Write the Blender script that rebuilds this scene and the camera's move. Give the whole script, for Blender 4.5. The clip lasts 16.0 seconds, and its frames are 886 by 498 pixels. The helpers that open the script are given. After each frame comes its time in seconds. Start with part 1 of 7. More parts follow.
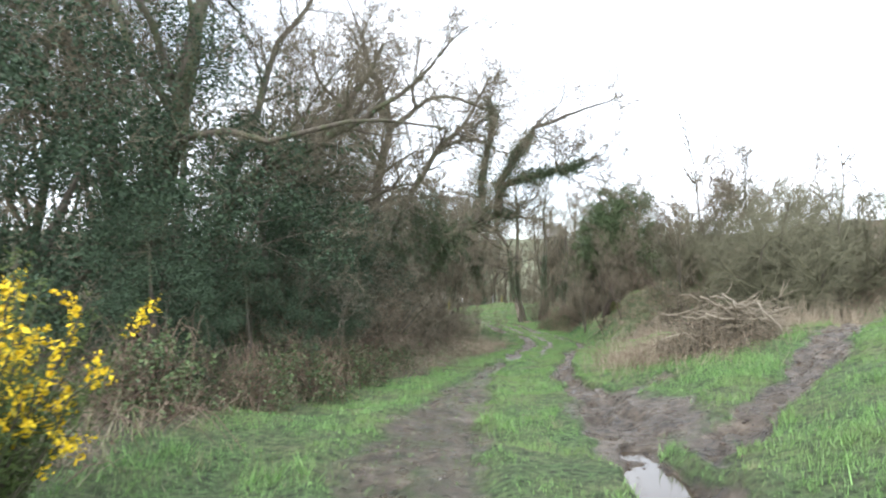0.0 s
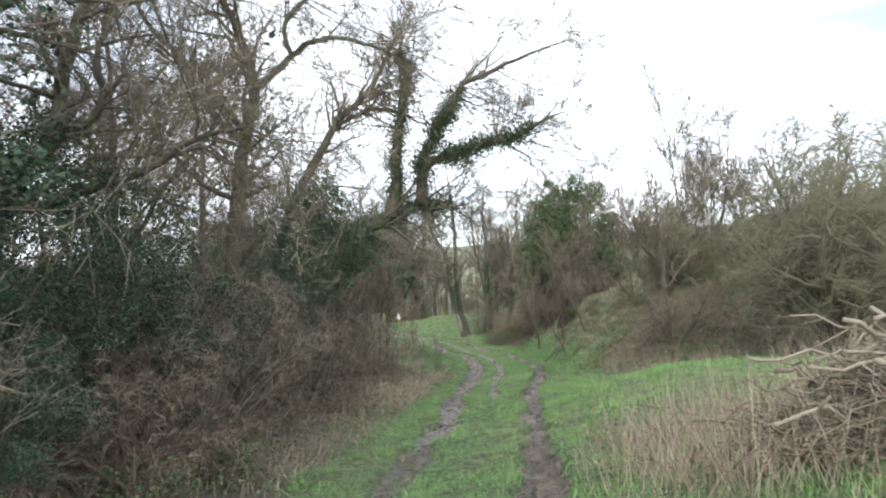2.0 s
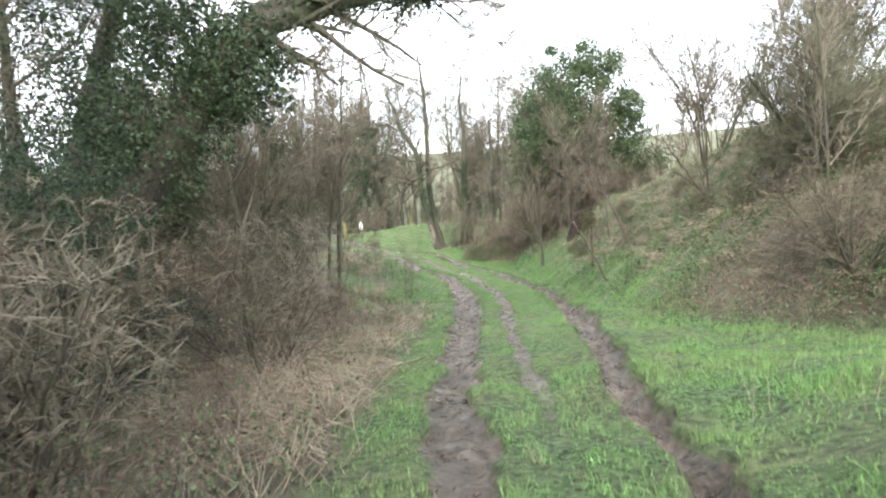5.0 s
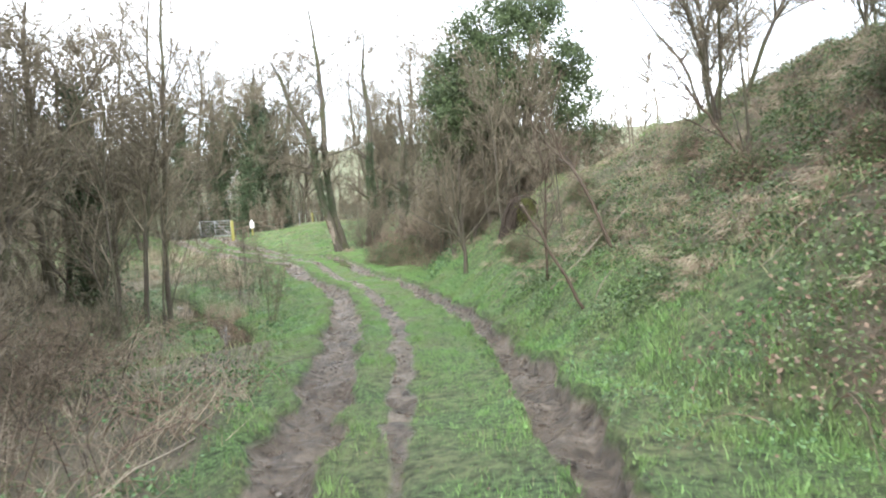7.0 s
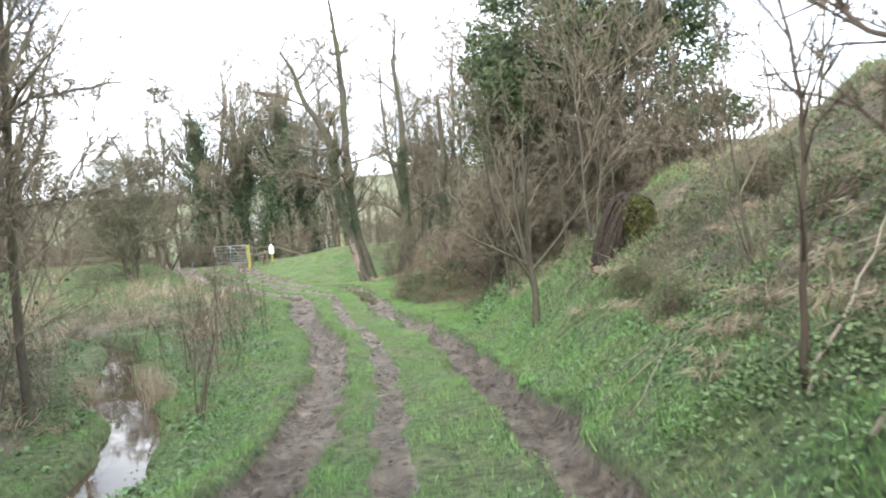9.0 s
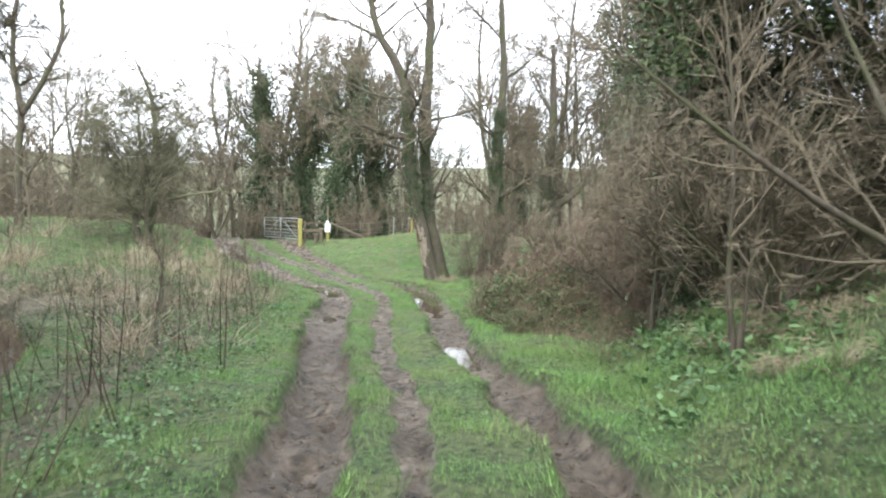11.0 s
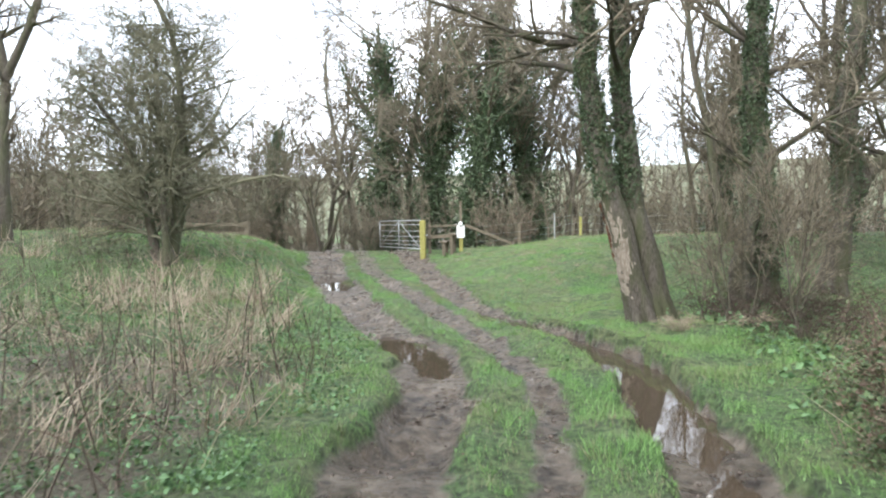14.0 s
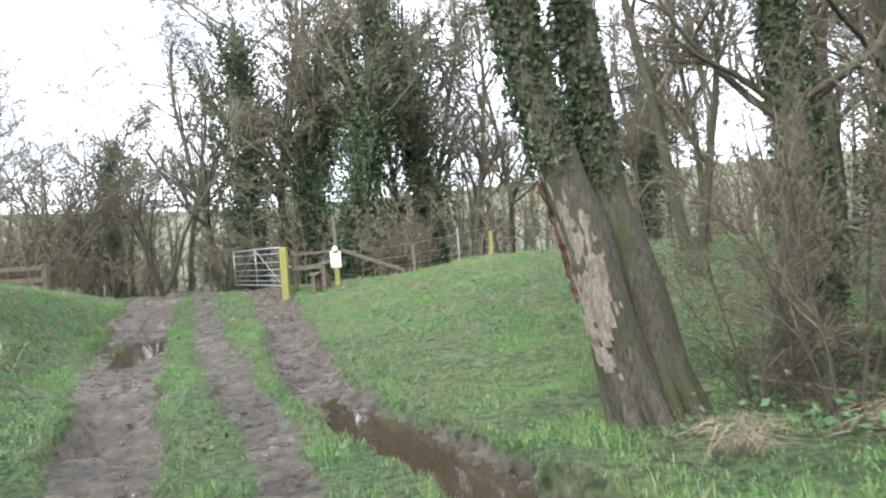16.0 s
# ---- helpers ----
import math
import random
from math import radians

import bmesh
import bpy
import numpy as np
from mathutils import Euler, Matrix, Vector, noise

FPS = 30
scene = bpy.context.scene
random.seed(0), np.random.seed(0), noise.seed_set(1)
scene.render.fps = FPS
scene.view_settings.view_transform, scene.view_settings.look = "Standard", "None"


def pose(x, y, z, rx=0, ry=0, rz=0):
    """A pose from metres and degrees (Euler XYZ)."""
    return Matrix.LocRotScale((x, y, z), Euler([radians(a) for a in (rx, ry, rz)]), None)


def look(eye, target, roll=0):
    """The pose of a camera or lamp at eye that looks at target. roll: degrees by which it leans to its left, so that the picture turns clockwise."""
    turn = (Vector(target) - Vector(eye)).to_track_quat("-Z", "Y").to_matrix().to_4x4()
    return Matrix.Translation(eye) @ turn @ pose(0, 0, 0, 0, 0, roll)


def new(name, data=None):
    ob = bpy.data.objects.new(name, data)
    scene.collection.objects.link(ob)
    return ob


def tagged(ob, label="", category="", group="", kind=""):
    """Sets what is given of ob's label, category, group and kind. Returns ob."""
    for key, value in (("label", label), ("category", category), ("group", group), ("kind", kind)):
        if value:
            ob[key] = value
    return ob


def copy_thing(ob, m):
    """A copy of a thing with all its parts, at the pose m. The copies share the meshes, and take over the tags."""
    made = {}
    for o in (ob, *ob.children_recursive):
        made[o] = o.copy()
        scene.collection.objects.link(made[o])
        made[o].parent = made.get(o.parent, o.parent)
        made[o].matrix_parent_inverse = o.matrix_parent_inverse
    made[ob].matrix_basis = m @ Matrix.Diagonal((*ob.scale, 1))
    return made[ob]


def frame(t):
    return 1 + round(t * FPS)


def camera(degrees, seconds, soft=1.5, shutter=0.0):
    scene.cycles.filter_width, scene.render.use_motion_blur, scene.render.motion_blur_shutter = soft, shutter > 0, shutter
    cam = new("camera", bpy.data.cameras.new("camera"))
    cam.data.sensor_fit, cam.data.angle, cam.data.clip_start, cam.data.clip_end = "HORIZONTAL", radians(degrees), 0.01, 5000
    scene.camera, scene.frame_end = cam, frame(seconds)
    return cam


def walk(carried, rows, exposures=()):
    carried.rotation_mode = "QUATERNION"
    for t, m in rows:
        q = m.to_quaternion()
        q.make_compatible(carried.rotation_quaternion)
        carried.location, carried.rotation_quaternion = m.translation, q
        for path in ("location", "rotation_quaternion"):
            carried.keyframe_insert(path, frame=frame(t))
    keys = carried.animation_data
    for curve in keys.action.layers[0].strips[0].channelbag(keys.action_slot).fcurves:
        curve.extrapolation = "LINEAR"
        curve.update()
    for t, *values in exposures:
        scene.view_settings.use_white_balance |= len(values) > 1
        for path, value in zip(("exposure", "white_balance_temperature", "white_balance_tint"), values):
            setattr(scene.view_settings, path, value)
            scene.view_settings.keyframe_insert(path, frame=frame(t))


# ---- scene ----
# seconds, x, y, z, pitch, roll, yaw
cam = camera(65.01, 16.0, soft=2.1, shutter=0.18)
PATH = [
    (0, 0.000, -0.000, 1.563, 1.95, 0.29, -0.13),
    (0.5, 0.236, 1.628, 1.517, 2.12, 1.57, -3.14),
    (1, 0.438, 3.538, 1.525, 2.14, 2.46, -3.48),
    (1.5, 0.676, 5.162, 1.546, 2.16, 2.38, -3.75),
    (2, 0.931, 6.672, 1.620, 2.68, 3.91, -4.86),
    (2.5, 0.875, 7.911, 1.557, 0.44, 4.74, -1.71),
    (3, 0.946, 9.113, 1.416, -5.05, 1.24, -1.27),
    (3.2, 1.066, 9.651, 1.330, -6.63, 1.11, -2.77),
    (5.3, 1.643, 16.818, 1.007, -4.73, 3.72, -8.00),
    (5.5, 1.811, 17.544, 0.943, -5.05, 3.35, -8.45),
    (6, 2.331, 19.460, 0.774, -5.33, 2.29, -10.70),
    (6.5, 2.905, 21.234, 0.594, -5.28, 2.59, -12.86),
    (7, 3.415, 23.035, 0.448, -5.41, 4.34, -14.22),
    (7.5, 3.835, 24.782, 0.283, -4.77, 5.41, -12.95),
    (8, 4.271, 26.658, 0.142, -4.10, 6.19, -11.43),
    (8.5, 4.743, 28.427, 0.005, -3.52, 6.24, -10.78),
    (9, 5.115, 30.354, -0.108, -3.03, 5.11, -10.34),
    (9.5, 5.420, 32.351, -0.243, -2.91, 4.24, -9.09),
    (10, 5.681, 34.416, -0.423, -4.08, 1.91, -6.87),
    (10.2, 5.754, 35.208, -0.492, -4.34, 0.81, -6.12),
    (12.3, 5.836, 43.533, -0.917, -0.10, -1.04, -1.74),
    (12.5, 5.841, 44.290, -0.983, -1.19, -0.87, -1.25),
    (13, 5.786, 46.161, -1.064, -3.14, 0.32, 1.42),
    (13.5, 5.631, 47.857, -1.070, -3.65, 1.43, 6.47),
    (14, 5.553, 49.521, -1.132, -2.24, 1.08, 8.96),
    (14.5, 5.509, 51.056, -1.145, -1.63, 1.27, 7.70),
    (15, 5.516, 52.637, -1.204, -1.21, 1.16, 4.01),
    (15.5, 5.659, 54.112, -1.269, -0.95, 3.39, 0.31),
    (16, 5.638, 55.754, -1.270, -0.57, 4.54, 1.29),
]
walk(cam, [(t, pose(x, y, z, 90 + pitch, roll, yaw)) for t, x, y, z, pitch, roll, yaw in PATH],
     exposures=[(0, 0.94, 6250, 10), (1, 0.80, 6250, 10), (2.5, 0.84, 6250, 10), (3, 1.04, 6400, 10), (5.5, 1.50, 6400, 10), (10, 1.42, 6400, 10), (12.5, 1.22, 6350, 10), (14, 1.26, 6250, 10), (16, 1.29, 6150, 10)])

# ---------------------------------------------------------------- world, sun
world = bpy.data.worlds.new("overcast_sky")
scene.world = world
world.use_nodes = True
wn, wl = world.node_tree.nodes, world.node_tree.links
wn.clear()
w_out = wn.new("ShaderNodeOutputWorld")
w_bg = wn.new("ShaderNodeBackground")
w_sky = wn.new("ShaderNodeTexSky")
w_sky.sky_type = "NISHITA"
w_sky.sun_disc = False
w_sky.sun_elevation = radians(34)
w_sky.sun_rotation = radians(200)
w_scale = wn.new("ShaderNodeVectorMath")
w_scale.operation = "SCALE"
w_scale.inputs["Scale"].default_value = 0.11
wl.new(w_sky.outputs[0], w_scale.inputs[0])
w_co = wn.new("ShaderNodeTexCoord")
w_map = wn.new("ShaderNodeMapping")
w_map.inputs["Scale"].default_value = (1.0, 1.0, 2.6)
w_noise = wn.new("ShaderNodeTexNoise")
w_noise.inputs["Scale"].default_value = 2.2
w_noise.inputs["Detail"].default_value = 5.0
w_ramp = wn.new("ShaderNodeValToRGB")
w_ramp.color_ramp.elements[0].position, w_ramp.color_ramp.elements[0].color = 0.27, (0.20, 0.20, 0.20, 1)
w_ramp.color_ramp.elements[1].position, w_ramp.color_ramp.elements[1].color = 0.60, (1, 1, 1, 1)
w_mix = wn.new("ShaderNodeMix")
w_mix.data_type = "RGBA"
w_mix.inputs["B"].default_value = (1.50, 1.57, 1.66, 1)
wl.new(w_co.outputs["Generated"], w_map.inputs[0])
wl.new(w_map.outputs[0], w_noise.inputs[0])
wl.new(w_noise.outputs[0], w_ramp.inputs[0])
wl.new(w_ramp.outputs[0], w_mix.inputs["Factor"])
wl.new(w_scale.outputs[0], w_mix.inputs["A"])
wl.new(w_mix.outputs["Result"], w_bg.inputs[0])
w_bg.inputs[1].default_value = 1.0
wl.new(w_bg.outputs[0], w_out.inputs[0])

sun_data = bpy.data.lights.new("sun", "SUN")
sun_data.energy, sun_data.angle, sun_data.color = 1.4, radians(30), (1.0, 0.97, 0.92)
sun = new("sun", sun_data)
sun.matrix_world = look((-20, -40, 40), (0, 20, 0))


# ---------------------------------------------------------------- materials
def material(name, dark, light, scale=8.0, rough=0.85, bump=0.3, detail=6.0, island=0.0, spec=0.3, big=0.0, big_scale=0.6, metal=0.0, big_color=None, stretch=None):
    """Two-scale noise colour between dark and light, island: share of random tone for each loose piece, big: share of a second tint."""
    m = bpy.data.materials.new(name)
    m.use_nodes = True
    n, l = m.node_tree.nodes, m.node_tree.links
    b = n["Principled BSDF"]
    b.inputs["Roughness"].default_value = rough
    b.inputs["Specular IOR Level"].default_value = spec
    b.inputs["Metallic"].default_value = metal
    co = n.new("ShaderNodeTexCoord")
    src = co.outputs["Object"]
    if stretch:
        mp = n.new("ShaderNodeMapping")
        mp.inputs["Scale"].default_value = stretch
        l.new(src, mp.inputs[0])
        src = mp.outputs[0]
    t = n.new("ShaderNodeTexNoise")
    t.inputs["Scale"].default_value, t.inputs["Detail"].default_value = scale, detail
    t.inputs["Roughness"].default_value = 0.65
    l.new(src, t.inputs[0])
    fac = t.outputs[0]
    if island > 0:
        g = n.new("ShaderNodeNewGeometry")
        mx = n.new("ShaderNodeMix")
        mx.inputs[0].default_value = island
        l.new(fac, mx.inputs[2])
        l.new(g.outputs["Random Per Island"], mx.inputs[3])
        fac = mx.outputs[0]
    r = n.new("ShaderNodeValToRGB")
    r.color_ramp.elements[0].position, r.color_ramp.elements[0].color = 0.28 * (1 - island), (*dark, 1)
    r.color_ramp.elements[1].position, r.color_ramp.elements[1].color = 0.72 + 0.28 * island, (*light, 1)
    l.new(fac, r.inputs[0])
    col = r.outputs[0]
    if big > 0:
        t2 = n.new("ShaderNodeTexNoise")
        t2.inputs["Scale"].default_value, t2.inputs["Detail"].default_value = big_scale, 3.0
        l.new(src, t2.inputs[0])
        r2 = n.new("ShaderNodeValToRGB")
        r2.color_ramp.elements[0].position, r2.color_ramp.elements[1].position = 0.42, 0.62
        r2.color_ramp.elements[1].color = (big, big, big, 1)
        l.new(t2.outputs[0], r2.inputs[0])
        m2 = n.new("ShaderNodeMix")
        m2.data_type = "RGBA"
        l.new(r2.outputs[0], m2.inputs["Factor"])
        l.new(col, m2.inputs["A"])
        m2.inputs["B"].default_value = (*(big_color or dark), 1)
        col = m2.outputs["Result"]
    l.new(col, b.inputs["Base Color"])
    if bump > 0:
        bp = n.new("ShaderNodeBump")
        bp.inputs["Strength"].default_value, bp.inputs["Distance"].default_value = bump, 0.02
        l.new(t.outputs[0], bp.inputs["Height"])
        l.new(bp.outputs[0], b.inputs["Normal"])
    return m


BARK = material("grey_bark", (0.048, 0.039, 0.030), (0.155, 0.135, 0.107), 9, 0.9, 0.8, big=0.6, big_scale=1.3, big_color=(0.085, 0.100, 0.045), stretch=(3, 3, 0.8))
OAK_BARK = material("furrowed_bark", (0.026, 0.021, 0.016), (0.165, 0.145, 0.118), 12, 0.92, 1.0, big=0.7, big_scale=1.0, big_color=(0.066, 0.076, 0.032), stretch=(4, 4, 0.9))
BARE_WOOD = material("stripped_wood", (0.13, 0.100, 0.075), (0.42, 0.37, 0.30), 13, 0.88, 0.9, stretch=(4, 4, 1.4), big=0.6, big_scale=5.0, big_color=(0.12, 0.095, 0.07))
TWIG = material("brown_twigs", (0.076, 0.063, 0.045), (0.245, 0.210, 0.150), 6, 0.9, 0.0, island=0.6)
TWIG_RED = material("reddish_twigs", (0.085, 0.064, 0.046), (0.250, 0.200, 0.145), 6, 0.9, 0.0, island=0.6)
TWIG_GREEN = material("lichened_twigs", (0.072, 0.069, 0.042), (0.225, 0.215, 0.145), 6, 0.9, 0.0, island=0.6)
IVY = material("ivy_leaves", (0.024, 0.040, 0.019), (0.100, 0.142, 0.068), 3, 0.52, 0.0, island=0.7, spec=0.35)
HOLLY = material("dark_evergreen_leaves", (0.020, 0.036, 0.021), (0.066, 0.102, 0.056), 3, 0.65, 0.0, island=0.7, spec=0.25)
BRAMBLE = material("bramble_leaves", (0.024, 0.044, 0.018), (0.160, 0.225, 0.092), 2, 0.5, 0.0, island=0.7)
CANE = material("bramble_canes", (0.088, 0.059, 0.046), (0.285, 0.208, 0.153), 4, 0.85, 0.0, island=0.75)
STRAW = material("dead_straw", (0.150, 0.117, 0.080), (0.445, 0.372, 0.270), 3, 0.85, 0.0, island=0.7)
PALE_STALK = material("pale_dead_stalks", (0.240, 0.185, 0.130), (0.560, 0.460, 0.345), 3, 0.85, 0.0, island=0.7)
BRACKEN = material("dead_bracken", (0.082, 0.058, 0.044), (0.258, 0.188, 0.136), 3, 0.9, 0.0, island=0.7)
GRASS = material("grass_blades", (0.055, 0.114, 0.034), (0.285, 0.490, 0.165), 0.5, 0.65, 0.0, island=0.75, big=0.40, big_scale=0.9, big_color=(0.215, 0.255, 0.105))
EVER = material("evergreen_leaves", (0.026, 0.043, 0.018), (0.112, 0.155, 0.064), 3, 0.6, 0.0, island=0.7)
DOCK = material("broad_weed_leaves", (0.036, 0.076, 0.030), (0.160, 0.275, 0.115), 3, 0.55, 0.0, island=0.7)
DARK_STEM = material("dark_dead_stems", (0.035, 0.026, 0.020), (0.130, 0.098, 0.072), 5, 0.9, 0.0, island=0.7)
GORSE = material("gorse_needles", (0.030, 0.050, 0.014), (0.120, 0.165, 0.050), 3, 0.7, 0.0, island=0.7)
GORSE_FLOWER = material("gorse_flowers", (0.62, 0.40, 0.01), (0.90, 0.68, 0.03), 3, 0.6, 0.0, island=0.7)
POST_WOOD = material("treated_post_wood", (0.230, 0.210, 0.060), (0.420, 0.390, 0.130), 14, 0.85, 0.4, stretch=(3, 3, 0.6))
OLD_WOOD = material("weathered_wood", (0.090, 0.072, 0.050), (0.250, 0.210, 0.155), 14, 0.9, 0.5, stretch=(3, 3, 0.6))
GALV = material("galvanised_steel", (0.30, 0.31, 0.31), (0.50, 0.51, 0.50), 20, 0.5, 0.05, metal=0.7)
WHITE = material("white_plastic", (0.74, 0.74, 0.72), (0.84, 0.84, 0.83), 6, 0.5, 0.0)
CUT_WOOD = material("cut_branches", (0.100, 0.084, 0.062), (0.370, 0.318, 0.245), 7, 0.9, 0.5, island=0.6)
PALE_LIMB = material("pale_lichened_wood", (0.070, 0.061, 0.045), (0.200, 0.180, 0.140), 7, 0.9, 0.2)
ROT = material("rotten_red_wood", (0.035, 0.016, 0.010), (0.170, 0.080, 0.045), 11, 0.95, 0.8)
CLOD = material("mud_clods", (0.032, 0.024, 0.018), (0.150, 0.115, 0.090), 9, 0.55, 0.4, island=0.6)
STONE = material("pale_stones", (0.16, 0.14, 0.12), (0.45, 0.42, 0.38), 9, 0.8, 0.3, island=0.7)
FIELD_BLADE = material("rough_grass_blades", (0.095, 0.130, 0.055), (0.350, 0.345, 0.200), 0.5, 0.7, 0.0, island=0.7)


def ground_material():
    m = bpy.data.materials.new("grass_mud_and_litter")
    m.use_nodes = True
    n, l = m.node_tree.nodes, m.node_tree.links
    b = n["Principled BSDF"]
    co = n.new("ShaderNodeTexCoord")

    def noise_tex(scale, detail=5.0, rough=0.6):
        t = n.new("ShaderNodeTexNoise")
        t.inputs["Scale"].default_value, t.inputs["Detail"].default_value, t.inputs["Roughness"].default_value = scale, detail, rough
        l.new(co.outputs["Object"], t.inputs[0])
        return t.outputs[0]

    def ramp(fac, *stops):
        r = n.new("ShaderNodeValToRGB")
        while len(r.color_ramp.elements) < len(stops):
            r.color_ramp.elements.new(0.5)
        for e, (p, c) in zip(r.color_ramp.elements, stops):
            e.position, e.color = p, (*c, 1)
        l.new(fac, r.inputs[0])
        return r.outputs[0]

    def mix(fac, a, c):
        x = n.new("ShaderNodeMix")
        x.data_type = "RGBA"
        l.new(fac, x.inputs["Factor"])
        l.new(a, x.inputs["A"])
        l.new(c, x.inputs["B"])
        return x.outputs["Result"]

    def mask(attr, scale, amount, lo, hi):
        a = n.new("ShaderNodeAttribute")
        a.attribute_name = attr
        t = noise_tex(scale, 6.0, 0.7)
        s = n.new("ShaderNodeMath")
        s.operation = "MULTIPLY_ADD"
        l.new(t, s.inputs[0])
        s.inputs[1].default_value = amount
        l.new(a.outputs["Fac"], s.inputs[2])
        q = n.new("ShaderNodeMapRange")
        q.inputs[1].default_value, q.inputs[2].default_value = lo + amount * 0.5, hi + amount * 0.5
        l.new(s.outputs[0], q.inputs[0])
        return q.outputs[0]

    grass = mix(ramp(noise_tex(0.9, 5), (0.35, (0, 0, 0)), (0.65, (1, 1, 1))), ramp(noise_tex(15, 5, 0.62), (0.38, (0.022, 0.038, 0.014)), (0.62, (0.158, 0.264, 0.090))),
                ramp(noise_tex(8, 6, 0.65), (0.38, (0.040, 0.052, 0.021)), (0.62, (0.225, 0.255, 0.118))))
    litter = mix(noise_tex(0.8, 4), ramp(noise_tex(20, 8, 0.8), (0.36, (0.032, 0.025, 0.020)), (0.64, (0.188, 0.146, 0.110))),
                 ramp(noise_tex(17, 8, 0.8), (0.36, (0.040, 0.048, 0.022)), (0.64, (0.185, 0.180, 0.098))))
    pale = ramp(noise_tex(0.8, 6, 0.65), (0.46, (0, 0, 0)), (0.58, (0.85, 0.85, 0.85)))
    litter = mix(pale, litter, ramp(noise_tex(18, 8, 0.75), (0.34, (0.098, 0.078, 0.054)), (0.66, (0.335, 0.282, 0.205))))
    mud = mix(ramp(noise_tex(1.7, 4), (0.38, (0, 0, 0)), (0.62, (1, 1, 1))), ramp(noise_tex(9, 6, 0.65), (0.36, (0.026, 0.019, 0.014)), (0.66, (0.250, 0.200, 0.152))),
              ramp(noise_tex(6, 6, 0.65), (0.36, (0.080, 0.060, 0.042)), (0.66, (0.390, 0.318, 0.248))))
    m_lit, m_mud = mask("litter", 1.6, 0.7, 0.35, 0.65), mask("mud", 3.5, 0.75, 0.30, 0.62)
    l.new(mix(m_mud, mix(m_lit, grass, litter), mud), b.inputs["Base Color"])
    rr = n.new("ShaderNodeMapRange")
    l.new(m_mud, rr.inputs[0])
    rr.inputs[3].default_value, rr.inputs[4].default_value = 0.9, 0.0
    wet = n.new("ShaderNodeMapRange")
    l.new(noise_tex(2.6, 6, 0.7), wet.inputs[0])
    wet.inputs[1].default_value, wet.inputs[2].default_value = 0.38, 0.66
    wet.inputs[3].default_value, wet.inputs[4].default_value = 0.14, 0.60
    rmax = n.new("ShaderNodeMath")
    rmax.operation = "MAXIMUM"
    l.new(rr.outputs[0], rmax.inputs[0])
    l.new(wet.outputs[0], rmax.inputs[1])
    l.new(rmax.outputs[0], b.inputs["Roughness"])
    b.inputs["Specular IOR Level"].default_value = 0.5
    # lug marks lie across the ruts
    mp = n.new("ShaderNodeMapping")
    mp.inputs["Scale"].default_value = (3.2, 10.0, 4.0)
    mp.inputs["Rotation"].default_value = (0, 0, 0.25)
    l.new(co.outputs["Object"], mp.inputs[0])
    lug = n.new("ShaderNodeTexNoise")
    lug.inputs["Scale"].default_value, lug.inputs["Detail"].default_value = 1.0, 4.0
    l.new(mp.outputs[0], lug.inputs[0])
    lugs = n.new("ShaderNodeMath")
    lugs.operation = "MULTIPLY"
    l.new(lug.outputs[0], lugs.inputs[0])
    l.new(m_mud, lugs.inputs[1])
    bp0 = n.new("ShaderNodeBump")
    bp0.inputs["Strength"].default_value, bp0.inputs["Distance"].default_value = 1.0, 0.16
    l.new(lugs.outputs[0], bp0.inputs["Height"])
    bp = n.new("ShaderNodeBump")
    bp.inputs["Strength"].default_value, bp.inputs["Distance"].default_value = 1.0, 0.10
    l.new(noise_tex(15, 10, 0.8), bp.inputs["Height"])
    l.new(bp0.outputs[0], bp.inputs["Normal"])
    l.new(bp.outputs[0], b.inputs["Normal"])
    return m


def water_material():
    m = bpy.data.materials.new("muddy_water")
    m.use_nodes = True
    n, l = m.node_tree.nodes, m.node_tree.links
    b = n["Principled BSDF"]
    b.inputs["Base Color"].default_value = (0.060, 0.044, 0.030, 1)
    b.inputs["Roughness"].default_value = 0.02
    b.inputs["IOR"].default_value = 1.33
    b.inputs["Specular IOR Level"].default_value = 0.5
    co = n.new("ShaderNodeTexCoord")
    t = n.new("ShaderNodeTexNoise")
    t.inputs["Scale"].default_value = 3.0
    l.new(co.outputs["Object"], t.inputs[0])
    bp = n.new("ShaderNodeBump")
    bp.inputs["Strength"].default_value, bp.inputs["Distance"].default_value = 0.08, 0.02
    l.new(t.outputs[0], bp.inputs["Height"])
    l.new(bp.outputs[0], b.inputs["Normal"])
    return m


GROUND, WATER = ground_material(), water_material()

# ---------------------------------------------------------------- the lie of the land
YS = np.arange(-60, 130, 0.25)


def smooth_line(ys, vs, width=9):
    v = np.interp(YS, ys, vs)
    pad = np.pad(v, width, mode="edge")
    k = np.hanning(2 * width + 1)
    return np.convolve(pad, k / k.sum(), mode="valid")


